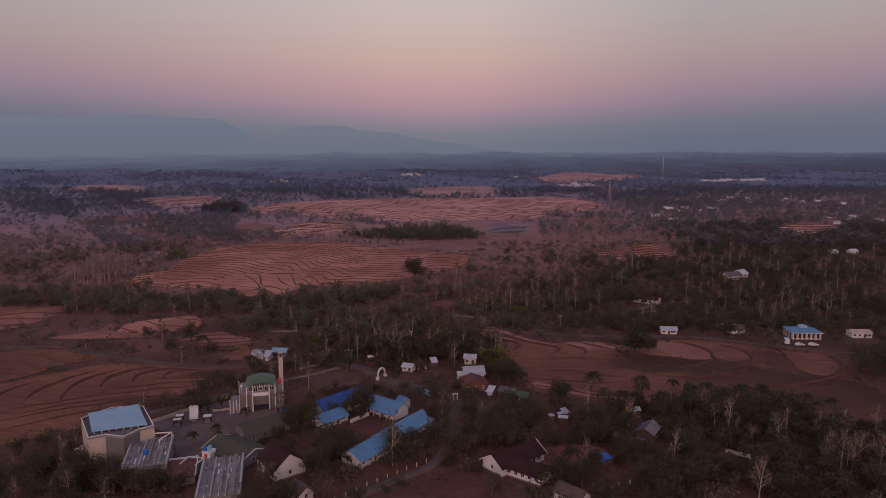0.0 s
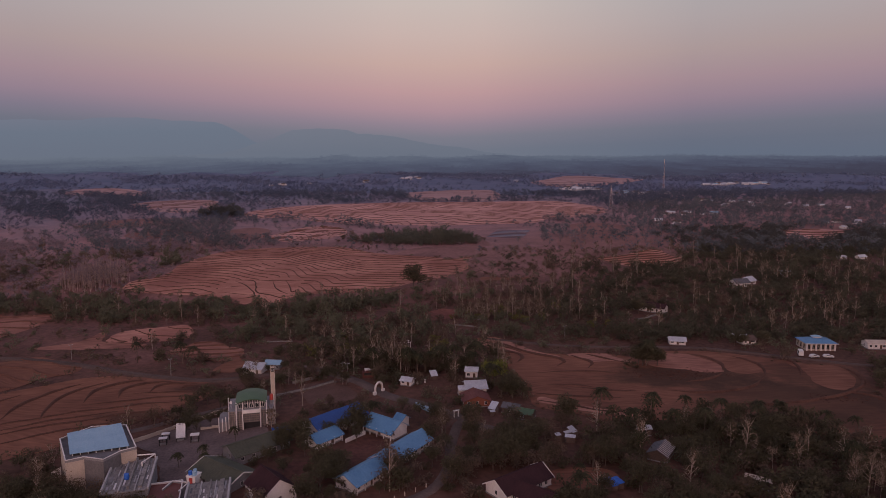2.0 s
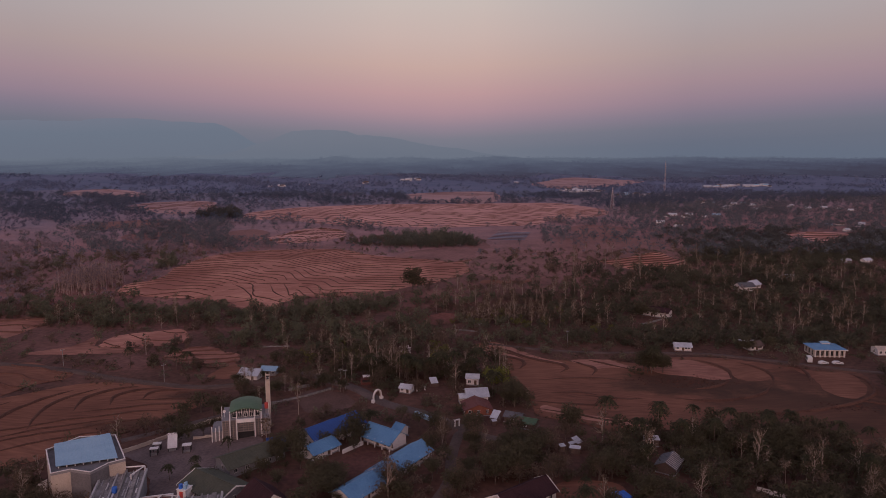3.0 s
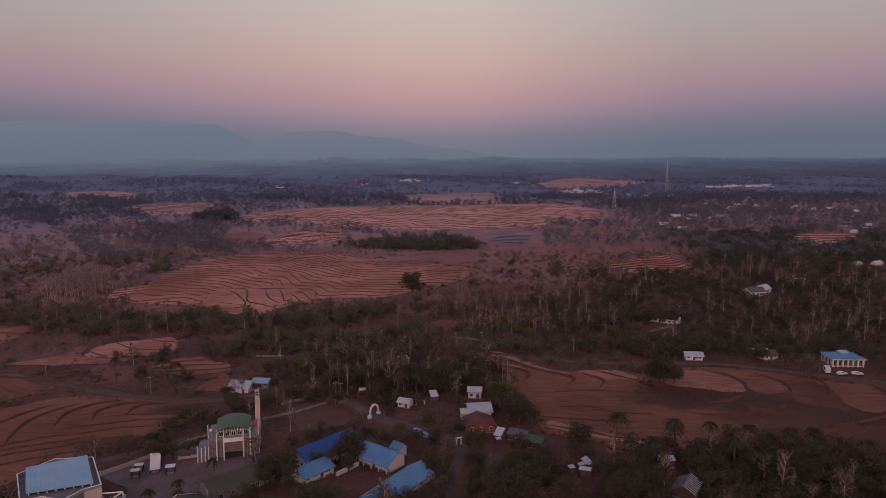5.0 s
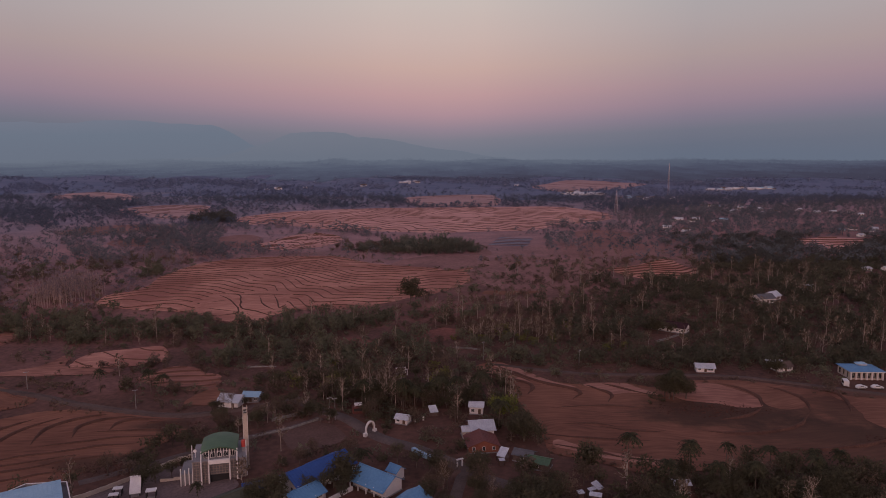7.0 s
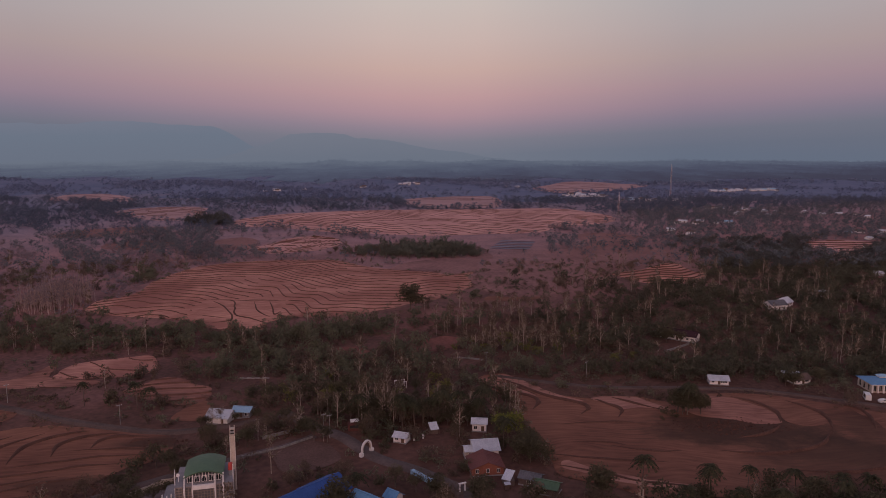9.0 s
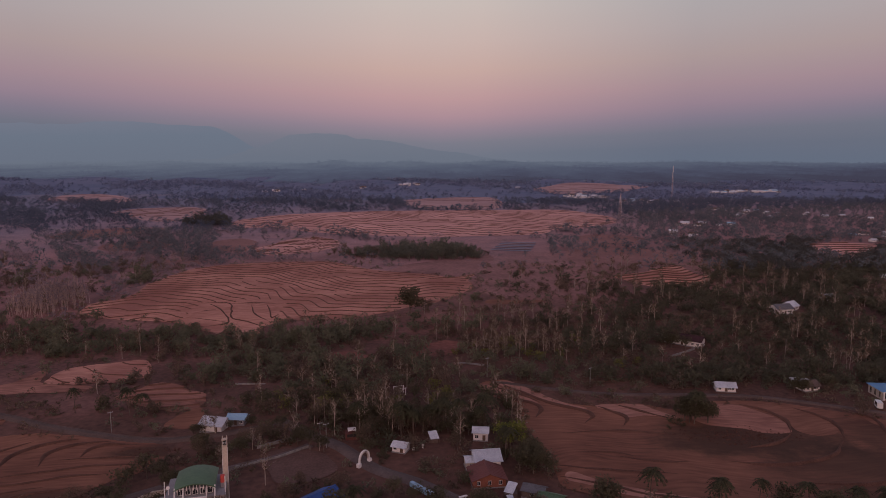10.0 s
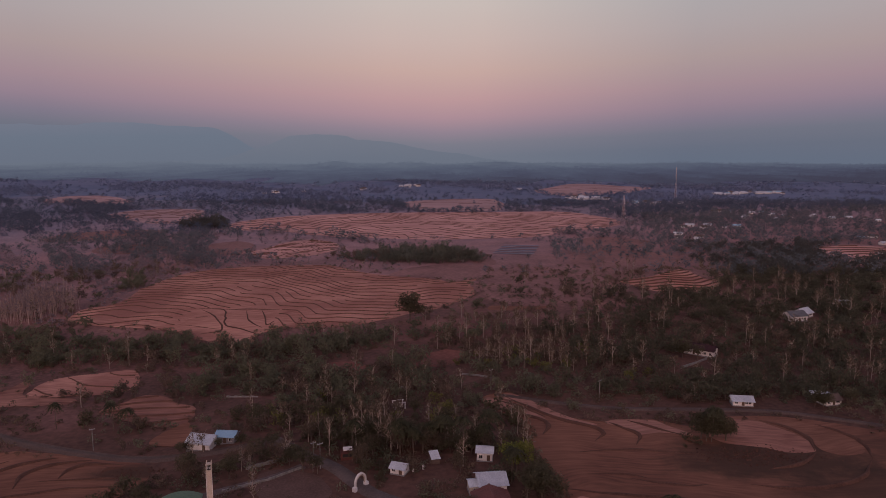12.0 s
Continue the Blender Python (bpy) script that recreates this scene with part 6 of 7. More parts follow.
def tube(points, radii, sides=5):
    v, f = [], []
    for k, (p, r) in enumerate(zip(points, radii)):
        for m in range(sides):
            a = 2 * math.pi * m / sides
            v.append((p[0] + r * math.cos(a), p[1] + r * math.sin(a), p[2]))
        if k:
            b = (k - 1) * sides
            f += [(b + m, b + (m + 1) % sides, b + sides + (m + 1) % sides, b + sides + m) for m in range(sides)]
    return np.array(v), np.array(f)


def leafy(seed, h, r, leaves, size, lobes=7, low=0.35, ragged=0.4, thin=1.15):
    """Trunk with limbs, and a crown of small leaf sprays gathered in uneven lobes."""
    rng = np.random.default_rng(seed)
    cz = h * (low + 1) / 2
    centres = []
    for k in range(lobes):
        a, q = 2.4 * k + rng.uniform(-0.5, 0.5), math.sqrt((k + rng.uniform(0.1, 0.9)) / lobes) * r * 0.70
        centres.append((q * math.cos(a), q * math.sin(a), cz + rng.uniform(-0.30, 0.34) * h * (1 - low) * (1.25 - 0.7 * q / r)))
    centres = np.array(centres)
    lean = rng.uniform(-0.5, 0.5, 2)
    pts = [(lean[0] * s * s, lean[1] * s * s, h * 0.62 * s - 0.5 * (1 - s)) for s in (0, 0.15, 0.5, 1)]
    wood = [tube(pts, [h * 0.035, h * 0.026, h * 0.02, h * 0.009])]
    fork = np.array(pts[2])
    wood.append(strips_of(np.repeat(fork[None], lobes, 0), centres, h * 0.012, h * 0.004, rng))
    n = leaves // lobes
    vs = []
    for c in centres:
        lr = r * rng.uniform(0.36, 0.58) * (1.0 if lobes > 5 else 1.15)
        d = rng.normal(size=(n, 3)); d /= np.linalg.norm(d, axis=1)[:, None]
        p = c + d * lr * rng.uniform(0.15, 1.0, (n, 1)) ** 0.45 * rng.choice([1.0, 1.0, 1.0, 1.18], (n, 1)) * np.array([1, 1, 0.78])
        p[:, 2] = np.maximum(p[:, 2], h * low * 0.5)
        nn = 0.5 * d + rng.normal(size=(n, 3)) * ragged * 1.6 + np.array([0, 0, 0.2]); nn /= np.linalg.norm(nn, axis=1)[:, None]
        vs.append(quads_of(p, nn, size, rng, thin))
    return merge(*wood), merge(*vs)


def bare(seed, h, spread, branches, twigs, leaves, size):
    """A tall pale trunk with rising branches, fine twigs and a few dry leaves."""
    rng = np.random.default_rng(seed)
    lean = rng.uniform(-0.9, 0.9, 2)
    pts = [(lean[0] * s * s, lean[1] * s * s, h * 0.95 * s - 0.5 * (1 - s)) for s in (0, 0.3, 0.65, 1)]
    wood = [tube(pts, [h * 0.017, h * 0.013, h * 0.009, 0.03], 4)]
    s = rng.uniform(0.38, 0.92, branches)
    st = np.stack([lean[0] * s * s, lean[1] * s * s, h * 0.95 * s], -1)
    a = rng.uniform(0, 2 * math.pi, branches)
    reach = spread * rng.uniform(0.5, 1.0, branches) * (1.25 - s)
    en = st + np.stack([np.cos(a) * reach, np.sin(a) * reach, h * rng.uniform(0.08, 0.24, branches)], -1)
    wood.append(strips_of(st, en, 0.075, 0.025, rng))
    k = rng.integers(0, branches, twigs)
    f = rng.uniform(0.35, 1.0, (twigs, 1))
    ts = st[k] * (1 - f) + en[k] * f
    te = ts + rng.normal(size=(twigs, 3)) * spread * 0.2 + np.array([0, 0, h * 0.05])
    wood.append(strips_of(ts, te, 0.03, 0.012, rng))
    k = rng.integers(0, twigs, leaves)
    p = te[k] + rng.normal(size=(leaves, 3)) * 0.45
    return merge(*wood), quads_of(p, rng.normal(size=(leaves, 3)), size, rng)


def palm(seed, h, fronds, seg=5):
    """A leaning palm: slim trunk, arching fronds of paired leaflets."""
    rng = np.random.default_rng(seed)
    lean = rng.uniform(-1.4, 1.4, 2)
    pts = [(lean[0] * s * s, lean[1] * s * s, h * s - 0.5 * (1 - s)) for s in (0, 0.1, 0.4, 0.7, 1)]
    wood = tube(pts, [0.32, 0.22, 0.17, 0.15, 0.14], 6)
    top = np.array(pts[-1])
    vs = []
    for k in range(fronds):
        a = 2 * math.pi * k / fronds * 2.4 + rng.uniform(-0.3, 0.3)
        rise = rng.uniform(-0.5, 1.0)
        length = rng.uniform(3.4, 4.9)
        out = np.array([math.cos(a), math.sin(a), 0])
        side = np.array([-math.sin(a), math.cos(a), 0])
        spine = [top + out * length * s * (0.75 + 0.25 * (1 - rise)) + np.array([0, 0, length * (rise * s - (0.75 + 0.35 * rise) * s * s)]) for s in np.linspace(0, 1, seg + 1)]
        for m in range(seg):
            p, q = spine[m], spine[m + 1]
            w = 0.75 * math.sin(math.pi * (0.12 + 0.85 * (m + 0.5) / seg)) + 0.08
            for sg in (-1, 1):
                for u in (0.0, 0.5):
                    b0 = p * (1 - u) + q * u
                    b1 = p * (0.55 - u) + q * (0.45 + u) if u == 0 else q
                    tipv = b0 * 0.3 + q * 0.7 + side * sg * w * rng.uniform(0.8, 1.2) + out * 0.35 - np.array([0, 0, 0.32 * w + rng.uniform(0, 0.15)])
                    vs.append([b0, b1, tipv + out * 0.12, tipv])
    v = np.array(vs).reshape(-1, 3)
    return wood, (v, np.arange(len(v)).reshape(-1, 4))


def thing_tree(name, label, shape, bark, leaf, group):
    ob = new(name)
    ob.location = (0, 0, -60)
    tagged(ob, label, "tree", group)
    for nm, (v, f), mt in (("trunk", shape[0], bark), ("crown", shape[1], leaf)):
        p = new(nm, mesh_from(nm, v, f, mt, nm == "crown"))
        p.parent = ob
    return ob


def blocked(x, y, margin=1.0):
    x, y = np.asarray(x, float), np.asarray(y, float)
    bad = np.zeros(x.shape, bool)
    for loop in FIELDS:
        bad |= inside(loop, x, y)
    for line, w in CLEAR:
        lo, hi = line.min(0) - w, line.max(0) + w
        near = (x > lo[0]) & (x < hi[0]) & (y > lo[1]) & (y < hi[1])
        if near.any():
            d = np.min(np.hypot(x[near][:, None] - line[None, :, 0], y[near][:, None] - line[None, :, 1]), 1)
            t = bad[near]; t |= d < w; bad[near] = t
    for fx, fy, fr in FOOT:
        bad |= np.hypot(x - fx, y - fy) < fr * 0.85 + margin
    return bad


def oval(x, y, cx, cy, rx, ry):
    return np.clip(1.4 - ((x - cx) / rx) ** 2 - ((y - cy) / ry) ** 2, 0, 1)


# trees that can be told apart, in and round the village
BROAD = [thing_tree("broadleaf_tree", "dark green broadleaf tree with a ragged crown", leafy(s, h, r, 760, 0.30, lobes + 2), M["bark"], M["leaf"], "broadleaf trees round the village") for s, h, r, lobes in ((1, 9.5, 4.2, 8), (2, 8.0, 3.6, 7), (3, 11.0, 4.6, 9), (4, 7.0, 3.9, 6))]
BARE = [thing_tree("bare_tree", "tall pale bare tree with sparse dry leaves", bare(s, h, sp, 16, 90, 150, 0.28), M["bark_pale"], M["leaf_dry"], "bare dry-season trees") for s, h, sp in ((11, 12.5, 4.2), (12, 10.5, 3.6), (13, 14.0, 4.0), (14, 9.0, 3.6))]
PALM = [thing_tree("coconut_palm", "coconut palm with arching dark fronds", palm(s, h, 27), M["bark"], M["palm"], "coconut palms") for s, h in ((21, 12.5), (22, 10.0), (23, 14.5))]
DRY = [thing_tree("dry_tree", "brownish tree with thin dry crown", leafy(s, h, r, 640, 0.24, 10, 0.3), M["bark"], M["leaf_dry"], "dry brown trees") for s, h, r in ((31, 8.0, 3.6), (32, 9.5, 4.0))]
BUSH = [thing_tree("bush", "dense dark green bush", leafy(s, 3.4, 2.4, 300, 0.24, 6, 0.05), M["bark"], M["leaf"], "bushes") for s in (41, 42)]
YELLOW = thing_tree("yellow_green_tree", "round tree with fresh yellow-green crown", leafy(51, 10.0, 4.8, 1500, 0.26, 14), M["bark"], M["leaf_yellow"], "")
DENSE = thing_tree("mango_tree", "dense round dark mango tree", leafy(52, 8.0, 4.0, 1500, 0.30, 18, 0.12), M["bark"], M["leaf"], "mango trees")
used = set()


def put_tree(kind, x, y, scale, rz):
    z = float(land(x, y)) - 0.1
    m = Matrix.LocRotScale((x, y, z), Euler((0, 0, rz)), (scale, scale, scale))
    if kind.name not in used:
        used.add(kind.name)
        kind.matrix_basis = m
    else:
        copy_thing(kind, m)


SINGLE = [(YELLOW, 21.0, 276.5, 1.2), (BROAD[2], 25.0, 267.0, 0.8), (BROAD[0], 22.5, 262.5, 0.85), (BROAD[2], 28.5, 268.5, 0.75), (BROAD[0], 31.0, 260.5, 0.8), (BROAD[1], 27.5, 273.0, 0.9), (DENSE, 86.0, 303.0, 1.15), (PALM[0], 88.5, 300.5, 0.95), (BROAD[2], 93.5, 301.0, 1.0), (DENSE, 88.5, 303.5, 1.1), (BROAD[0], 87.0, 301.0, 0.95), (DENSE, 94.0, 302.5, 0.8), (BROAD[2], 90.5, 304.5, 0.9), (BUSH[0], 80.5, 302.0, 0.9), (BUSH[1], 83.0, 299.0, 0.8), (BUSH[1], 78.0, 296.0, 0.6), (BROAD[1], 140.5, 333.0, 0.8), (DENSE, 143.5, 332.5, 0.75), (BROAD[3], 154.5, 334.5, 0.9), (DENSE, 112.5, 397.5, 1.0), (BROAD[0], 118.5, 394.5, 0.9), (BROAD[2], -87.5, 297.0, 0.55), (BROAD[0], -75.5, 299.5, 0.5), (BROAD[1], -68.0, 299.0, 0.7),
          (BUSH[1], -52.0, 211.0, 1.1), (BUSH[0], -56.5, 207.5, 1.0), (BUSH[1], -48.0, 214.0, 1.2), (BROAD[3], -27.5, 228.5, 0.9), (BROAD[2], -31.0, 230.5, 0.7), (BROAD[1], -44.0, 222.0, 0.7), (DENSE, 26.5, 262.0, 1.0), (DENSE, 43.2, 240.5, 1.0), (DENSE, -19.5, 457.0, 1.75),
          (PALM[0], 54.5, 240.5, 0.95), (PALM[1], 19.0, 272.0, 1.0), (PALM[2], 5.5, 287.5, 0.9), (PALM[0], -30.0, 290.5, 0.9), (PALM[1], 36.8, 185.0, 0.8), (PALM[1], 63.0, 229.0, 0.85),
          (PALM[2], 70.0, 233.0, 0.95), (PALM[0], 76.0, 226.0, 0.8), (PALM[2], 84.0, 222.0, 0.85), (PALM[1], 95.0, 216.0, 0.8), (PALM[0], 60.0, 210.0, 0.75), (PALM[1], -24.0, 238.5, 0.75), (PALM[0], -67.0, 224.5, 0.5), (PALM[1], -74.0, 214.5, 0.5), (PALM[1], -80.0, 210.0, 0.5),
          (PALM[2], -143.0, 323.0, 0.75), (PALM[0], -121.0, 321.0, 0.85), (PALM[1], -116.0, 322.5, 0.8), (PALM[1], 104.0, 203.0, 0.8), (PALM[2], 116.0, 196.0, 0.9),
          (BROAD[3], -37.5, 226.5, 0.8), (BROAD[0], -42.0, 212.0, 0.75), (BROAD[3], -31.5, 203.5, 0.8), (BROAD[1], -50.0, 216.0, 0.8), (BROAD[0], -27.5, 223.0, 0.65), (BROAD[3], -46.0, 201.0, 0.75), (BROAD[1], -38.5, 199.5, 0.55),
          (BROAD[1], -29.5, 184.5, 0.7), (BROAD[2], -33.5, 190.5, 1.0), (DENSE, -36.0, 184.0, 0.9), (BROAD[2], -9.0, 203.0, 0.8), (BROAD[1], -3.0, 208.5, 0.75), (BROAD[3], 0.5, 214.0, 0.9), (DRY[0], -12.0, 196.5, 0.8),
          (BROAD[0], -90.5, 246.0, 0.9), (BROAD[2], -84.0, 261.0, 0.9), (BROAD[1], -79.0, 255.0, 1.0), (BROAD[3], -97.0, 252.0, 0.8), (DRY[1], -103.0, 247.0, 0.9), (BROAD[0], -110.0, 240.0, 0.7),
          (BROAD[0], -103.0, 188.5, 1.0), (BROAD[2], -109.0, 191.0, 0.9), (BROAD[3], -114.0, 197.5, 1.0), (BROAD[1], -97.5, 186.5, 1.0), (DENSE, -106.0, 185.0, 0.9), (DRY[0], -112.0, 189.5, 0.8), (BROAD[0], -83.0, 180.5, 0.9), (BROAD[2], -89.0, 181.0, 0.8),
          (DENSE, -93.0, 182.5, 0.85), (BROAD[3], -77.5, 178.5, 0.95), (BROAD[1], -73.0, 176.0, 0.8), (DENSE, -117.0, 192.0, 0.9), (BROAD[0], -66.0, 206.5, 0.55), (PALM[0], -70.5, 206.0, 0.5), (BUSH[0], -72.0, 208.5, 1.0), (BUSH[1], -68.5, 210.0, 0.9), (BROAD[3], -52.5, 208.0, 0.8),
          (BROAD[1], 31.0, 180.5, 0.85), (DENSE, 34.0, 178.0, 0.8), (BROAD[0], 27.5, 178.5, 0.6), (PALM[2], 38.5, 193.0, 0.5), (BROAD[2], 44.5, 187.0, 0.8), (BROAD[1], 41.0, 181.5, 0.9), (BROAD[3], -30.0, 205.0, 0.8), (DENSE, -33.0, 196.5, 0.8), (BROAD[0], -24.0, 183.5, 0.5), (BROAD[1], -17.0, 189.0, 0.5), (DENSE, -13.0, 200.0, 0.7),
          (BROAD[0], -81.5, 242.5, 0.75), (BROAD[3], -85.5, 240.0, 0.9), (DENSE, -88.5, 238.0, 0.7), (BROAD[1], -78.5, 245.5, 0.7),
          (DRY[1], -107.0, 193.5, 1.1), (DRY[0], -101.0, 191.5, 1.2), (DRY[1], -94.5, 189.0, 1.05), (DRY[0], -112.5, 197.5, 1.2), (DRY[1], -120.0, 204.0, 1.1), (DRY[0], -125.0, 198.0, 1.1), (DENSE, -28.0, 232.5, 1.05), (BROAD[2], -33.0, 227.0, 0.8), (DENSE, -46.0, 224.5, 0.85), (DENSE, -50.5, 221.0, 0.8), (BROAD[0], -29.0, 199.0, 0.95), (DENSE, -34.5, 201.0, 0.95), 
          (DENSE, -30.0, 195.0, 0.8), (BROAD[0], -27.5, 191.0, 0.55), (BARE[1], -83.0, 296.0, 0.75), (BARE[3], -80.0, 297.5, 0.8), (BROAD[3], -86.5, 299.0, 0.6),
          (DRY[0], -95.5, 182.0, 1.0), (BROAD[2], -89.5, 183.0, 0.95), (DRY[1], -83.0, 180.0, 1.0), (DRY[0], -102.0, 187.5, 0.95), (BROAD[3], -110.0, 194.0, 1.1), (BROAD[0], -77.5, 178.5, 0.9), (BARE[1], -112.0, 192.0, 1.0), (BARE[0], -116.0, 199.0, 0.9),
          (BARE[0], 113.0, 189.5, 1.0), (BARE[2], 115.0, 187.0, 0.95), (BARE[1], 117.5, 185.5, 1.1), (BARE[0], 121.0, 188.0, 1.05), (BARE[3], 124.5, 189.0, 1.2), (BARE[2], 126.0, 186.5, 0.9), (BARE[1], 119.0, 190.5, 1.0), (BARE[3], 110.5, 186.5, 1.1), (BARE[1], 94.0, 208.0, 0.9), (BARE[3], 97.0, 203.0, 1.0), (BARE[2], 104.0, 205.0, 0.8),
          (PALM[1], 108.0, 238.0, 0.8), (PALM[0], 114.5, 234.5, 0.75), (PALM[2], 83.5, 240.0, 0.7), (PALM[1], 97.5, 241.0, 0.75), (PALM[0], 126.5, 227.5, 0.7), (PALM[1], 73.0, 240.0, 0.8), (PALM[2], 132.5, 222.0, 0.65), (PALM[0], 104.0, 230.0, 0.8),
          (DENSE, -2.0, 239.0, 0.8), (DENSE, 10.0, 236.0, 0.9), (BROAD[0], -8.0, 243.0, 0.8), (BROAD[2], -14.0, 246.0, 0.8)]
for kind, tx, ty, s in SINGLE:
    put_tree(kind, tx, ty, s, tx * 1.7 + ty)

rng = np.random.default_rng(7)
zones = [  # centre, radii, how many, kinds
    ((24, 214, 30, 24), 52, (BROAD[0], BROAD[1], DRY[0], DRY[1], BROAD[0], BROAD[3])),
    ((92, 200, 55, 34), 62, (BROAD[0], BROAD[2], BROAD[1], BROAD[0], BROAD[3], BARE[2], DRY[1], BROAD[3])),
    ((62, 190, 26, 30), 26, (BROAD[0], BROAD[2], BROAD[3], DRY[1], DRY[0])),
    ((-100, 182, 40, 16), 26, (BROAD[0], BROAD[1], DRY[0], BARE[1], BROAD[3])),
    ((-42, 163, 30, 12), 18, (BROAD[0], BROAD[3], DRY[1], BUSH[0])),
    ((-38, 250, 20, 12), 9, (BUSH[0], BUSH[1], DRY[0])),
    ((-5, 196, 13, 9), 14, (DRY[0], BUSH[0], DRY[1], BUSH[1], BROAD[3])),
    ((8, 222, 12, 16), 10, (DRY[0], DRY[1], BARE[1], BROAD[1])),
    ((0, 176, 16, 16), 8, (BUSH[0], DRY[0], BUSH[1])),
    ((95, 229, 32, 13), 30, (BROAD[0], BROAD[1], BROAD[3], DENSE, BUSH[0], BROAD[2])),
    ((-20, 288, 50, 16), 30, (BUSH[0], DRY[0], BROAD[3], DRY[1], BUSH[1])),
    ((-70, 285, 40, 14), 24, (BROAD[0], BROAD[1], BUSH[0], DRY[1], BARE[1])),
    ((-15, 300, 34, 14), 34, (BROAD[0], DRY[0], BROAD[1], BARE[2], DRY[1], PALM[1], BROAD[3])),
]
for (cx, cy, rx, ry), count, kinds in zones:
    made = 0
    for _ in range(count * 6):
        if made >= count:
            break
        a, q = rng.uniform(0, 2 * math.pi), math.sqrt(rng.uniform(0, 1))
        tx, ty = cx + rx * q * math.cos(a), cy + ry * q * math.sin(a)
        if blocked(np.array([tx]), np.array([ty]), 1.5)[0]:
            continue
        put_tree(kinds[rng.integers(len(kinds))], tx, ty, rng.uniform(0.7, 1.15), rng.uniform(0, 6.28))
        made += 1


def woods(name, label, shapes, spots, material_pair, lo=0.75, hi=1.25, seed=0):
    """Uncounted trees joined to one crown mesh and one wood mesh."""
    rng = np.random.default_rng(seed)
    for which, nm, mt in ((0, "trunks", material_pair[0]), (1, "crowns", material_pair[1])):
        r2 = np.random.default_rng(seed + 5)
        vs, fs, n = [], [], 0
        for x, y in spots:
            v, f = shapes[r2.integers(len(shapes))][which]
            a, s, sq = r2.uniform(0, 6.28), r2.uniform(lo, hi), r2.uniform(0.85, 1.15)
            c, d = math.cos(a) * s, math.sin(a) * s
            z = float(land(x, y)) - 0.2
            vs.append(np.column_stack([v[:, 0] * c - v[:, 1] * d + x, v[:, 0] * d + v[:, 1] * c + y, v[:, 2] * s * sq + z]))
            fs.append(f + n); n += len(v)
        if which == 0:
            base = new(name, mesh_from(name, np.concatenate(vs), np.concatenate(fs), mt))
            tagged(base, label, "woods", kind="stuff")
        else:
            p = new(nm, mesh_from(nm, np.concatenate(vs), np.concatenate(fs), mt, True))
            p.parent = base
            tagged(p, kind="stuff")


def scatter(x0, x1, y0, y1, cell, density, seed, margin=1.0):
    rng = np.random.default_rng(seed)
    ax, ay = np.meshgrid(np.arange(x0, x1, cell), np.arange(y0, y1, cell))
    x = ax.ravel() + rng.uniform(-0.5, 0.5, ax.size) * cell * 1.1
    y = ay.ravel() + rng.uniform(-0.5, 0.5, ax.size) * cell * 1.1
    keep = (np.abs(x) < 0.68 * (y + 40) + 30) & (rng.uniform(0, 1, x.size) < density(x, y))
    x, y = x[keep], y[keep]
    ok = ~blocked(x, y, margin)
    return list(zip(x[ok], y[ok]))


def patches(x, y, s, seed):
    return 0.5 + 0.5 * np.sin(x / s + seed) * np.sin(y / (s * 1.4) + seed * 1.7) + 0.25 * np.sin(x / (s * 0.37) + y / (s * 0.5) + seed)


def tint(x, y):
    return patches(x, y, 21, 3.3)


def glade(x, y):
    """Openings in the woods: 0 in a clearing, 1 among trees."""
    g = step(0.22, 0.5, patches(x, y, 24, 2.9) * 0.6 + patches(x, y, 9, 0.7) * 0.4)
    g = g * (1 - oval(x, y, -20, 397, 26, 13)) * (1 - 0.7 * oval(x, y, -2, 365, 14, 8)) * (1 - 0.6 * oval(x, y, -40, 378, 12, 7))
    return g


def open_land(x, y):
    """1 where the bare fields' margins and verges carry no trees."""
    return np.maximum(0.9 * oval(x, y, -150, 340, 60, 9), 0.9 * oval(x, y, -112, 312, 24, 7))


def clump(x, y):
    return step(0.30, 0.62, patches(x, y, 13, 5.1) * 0.6 + patches(x, y, 6.1, 2.2) * 0.4)


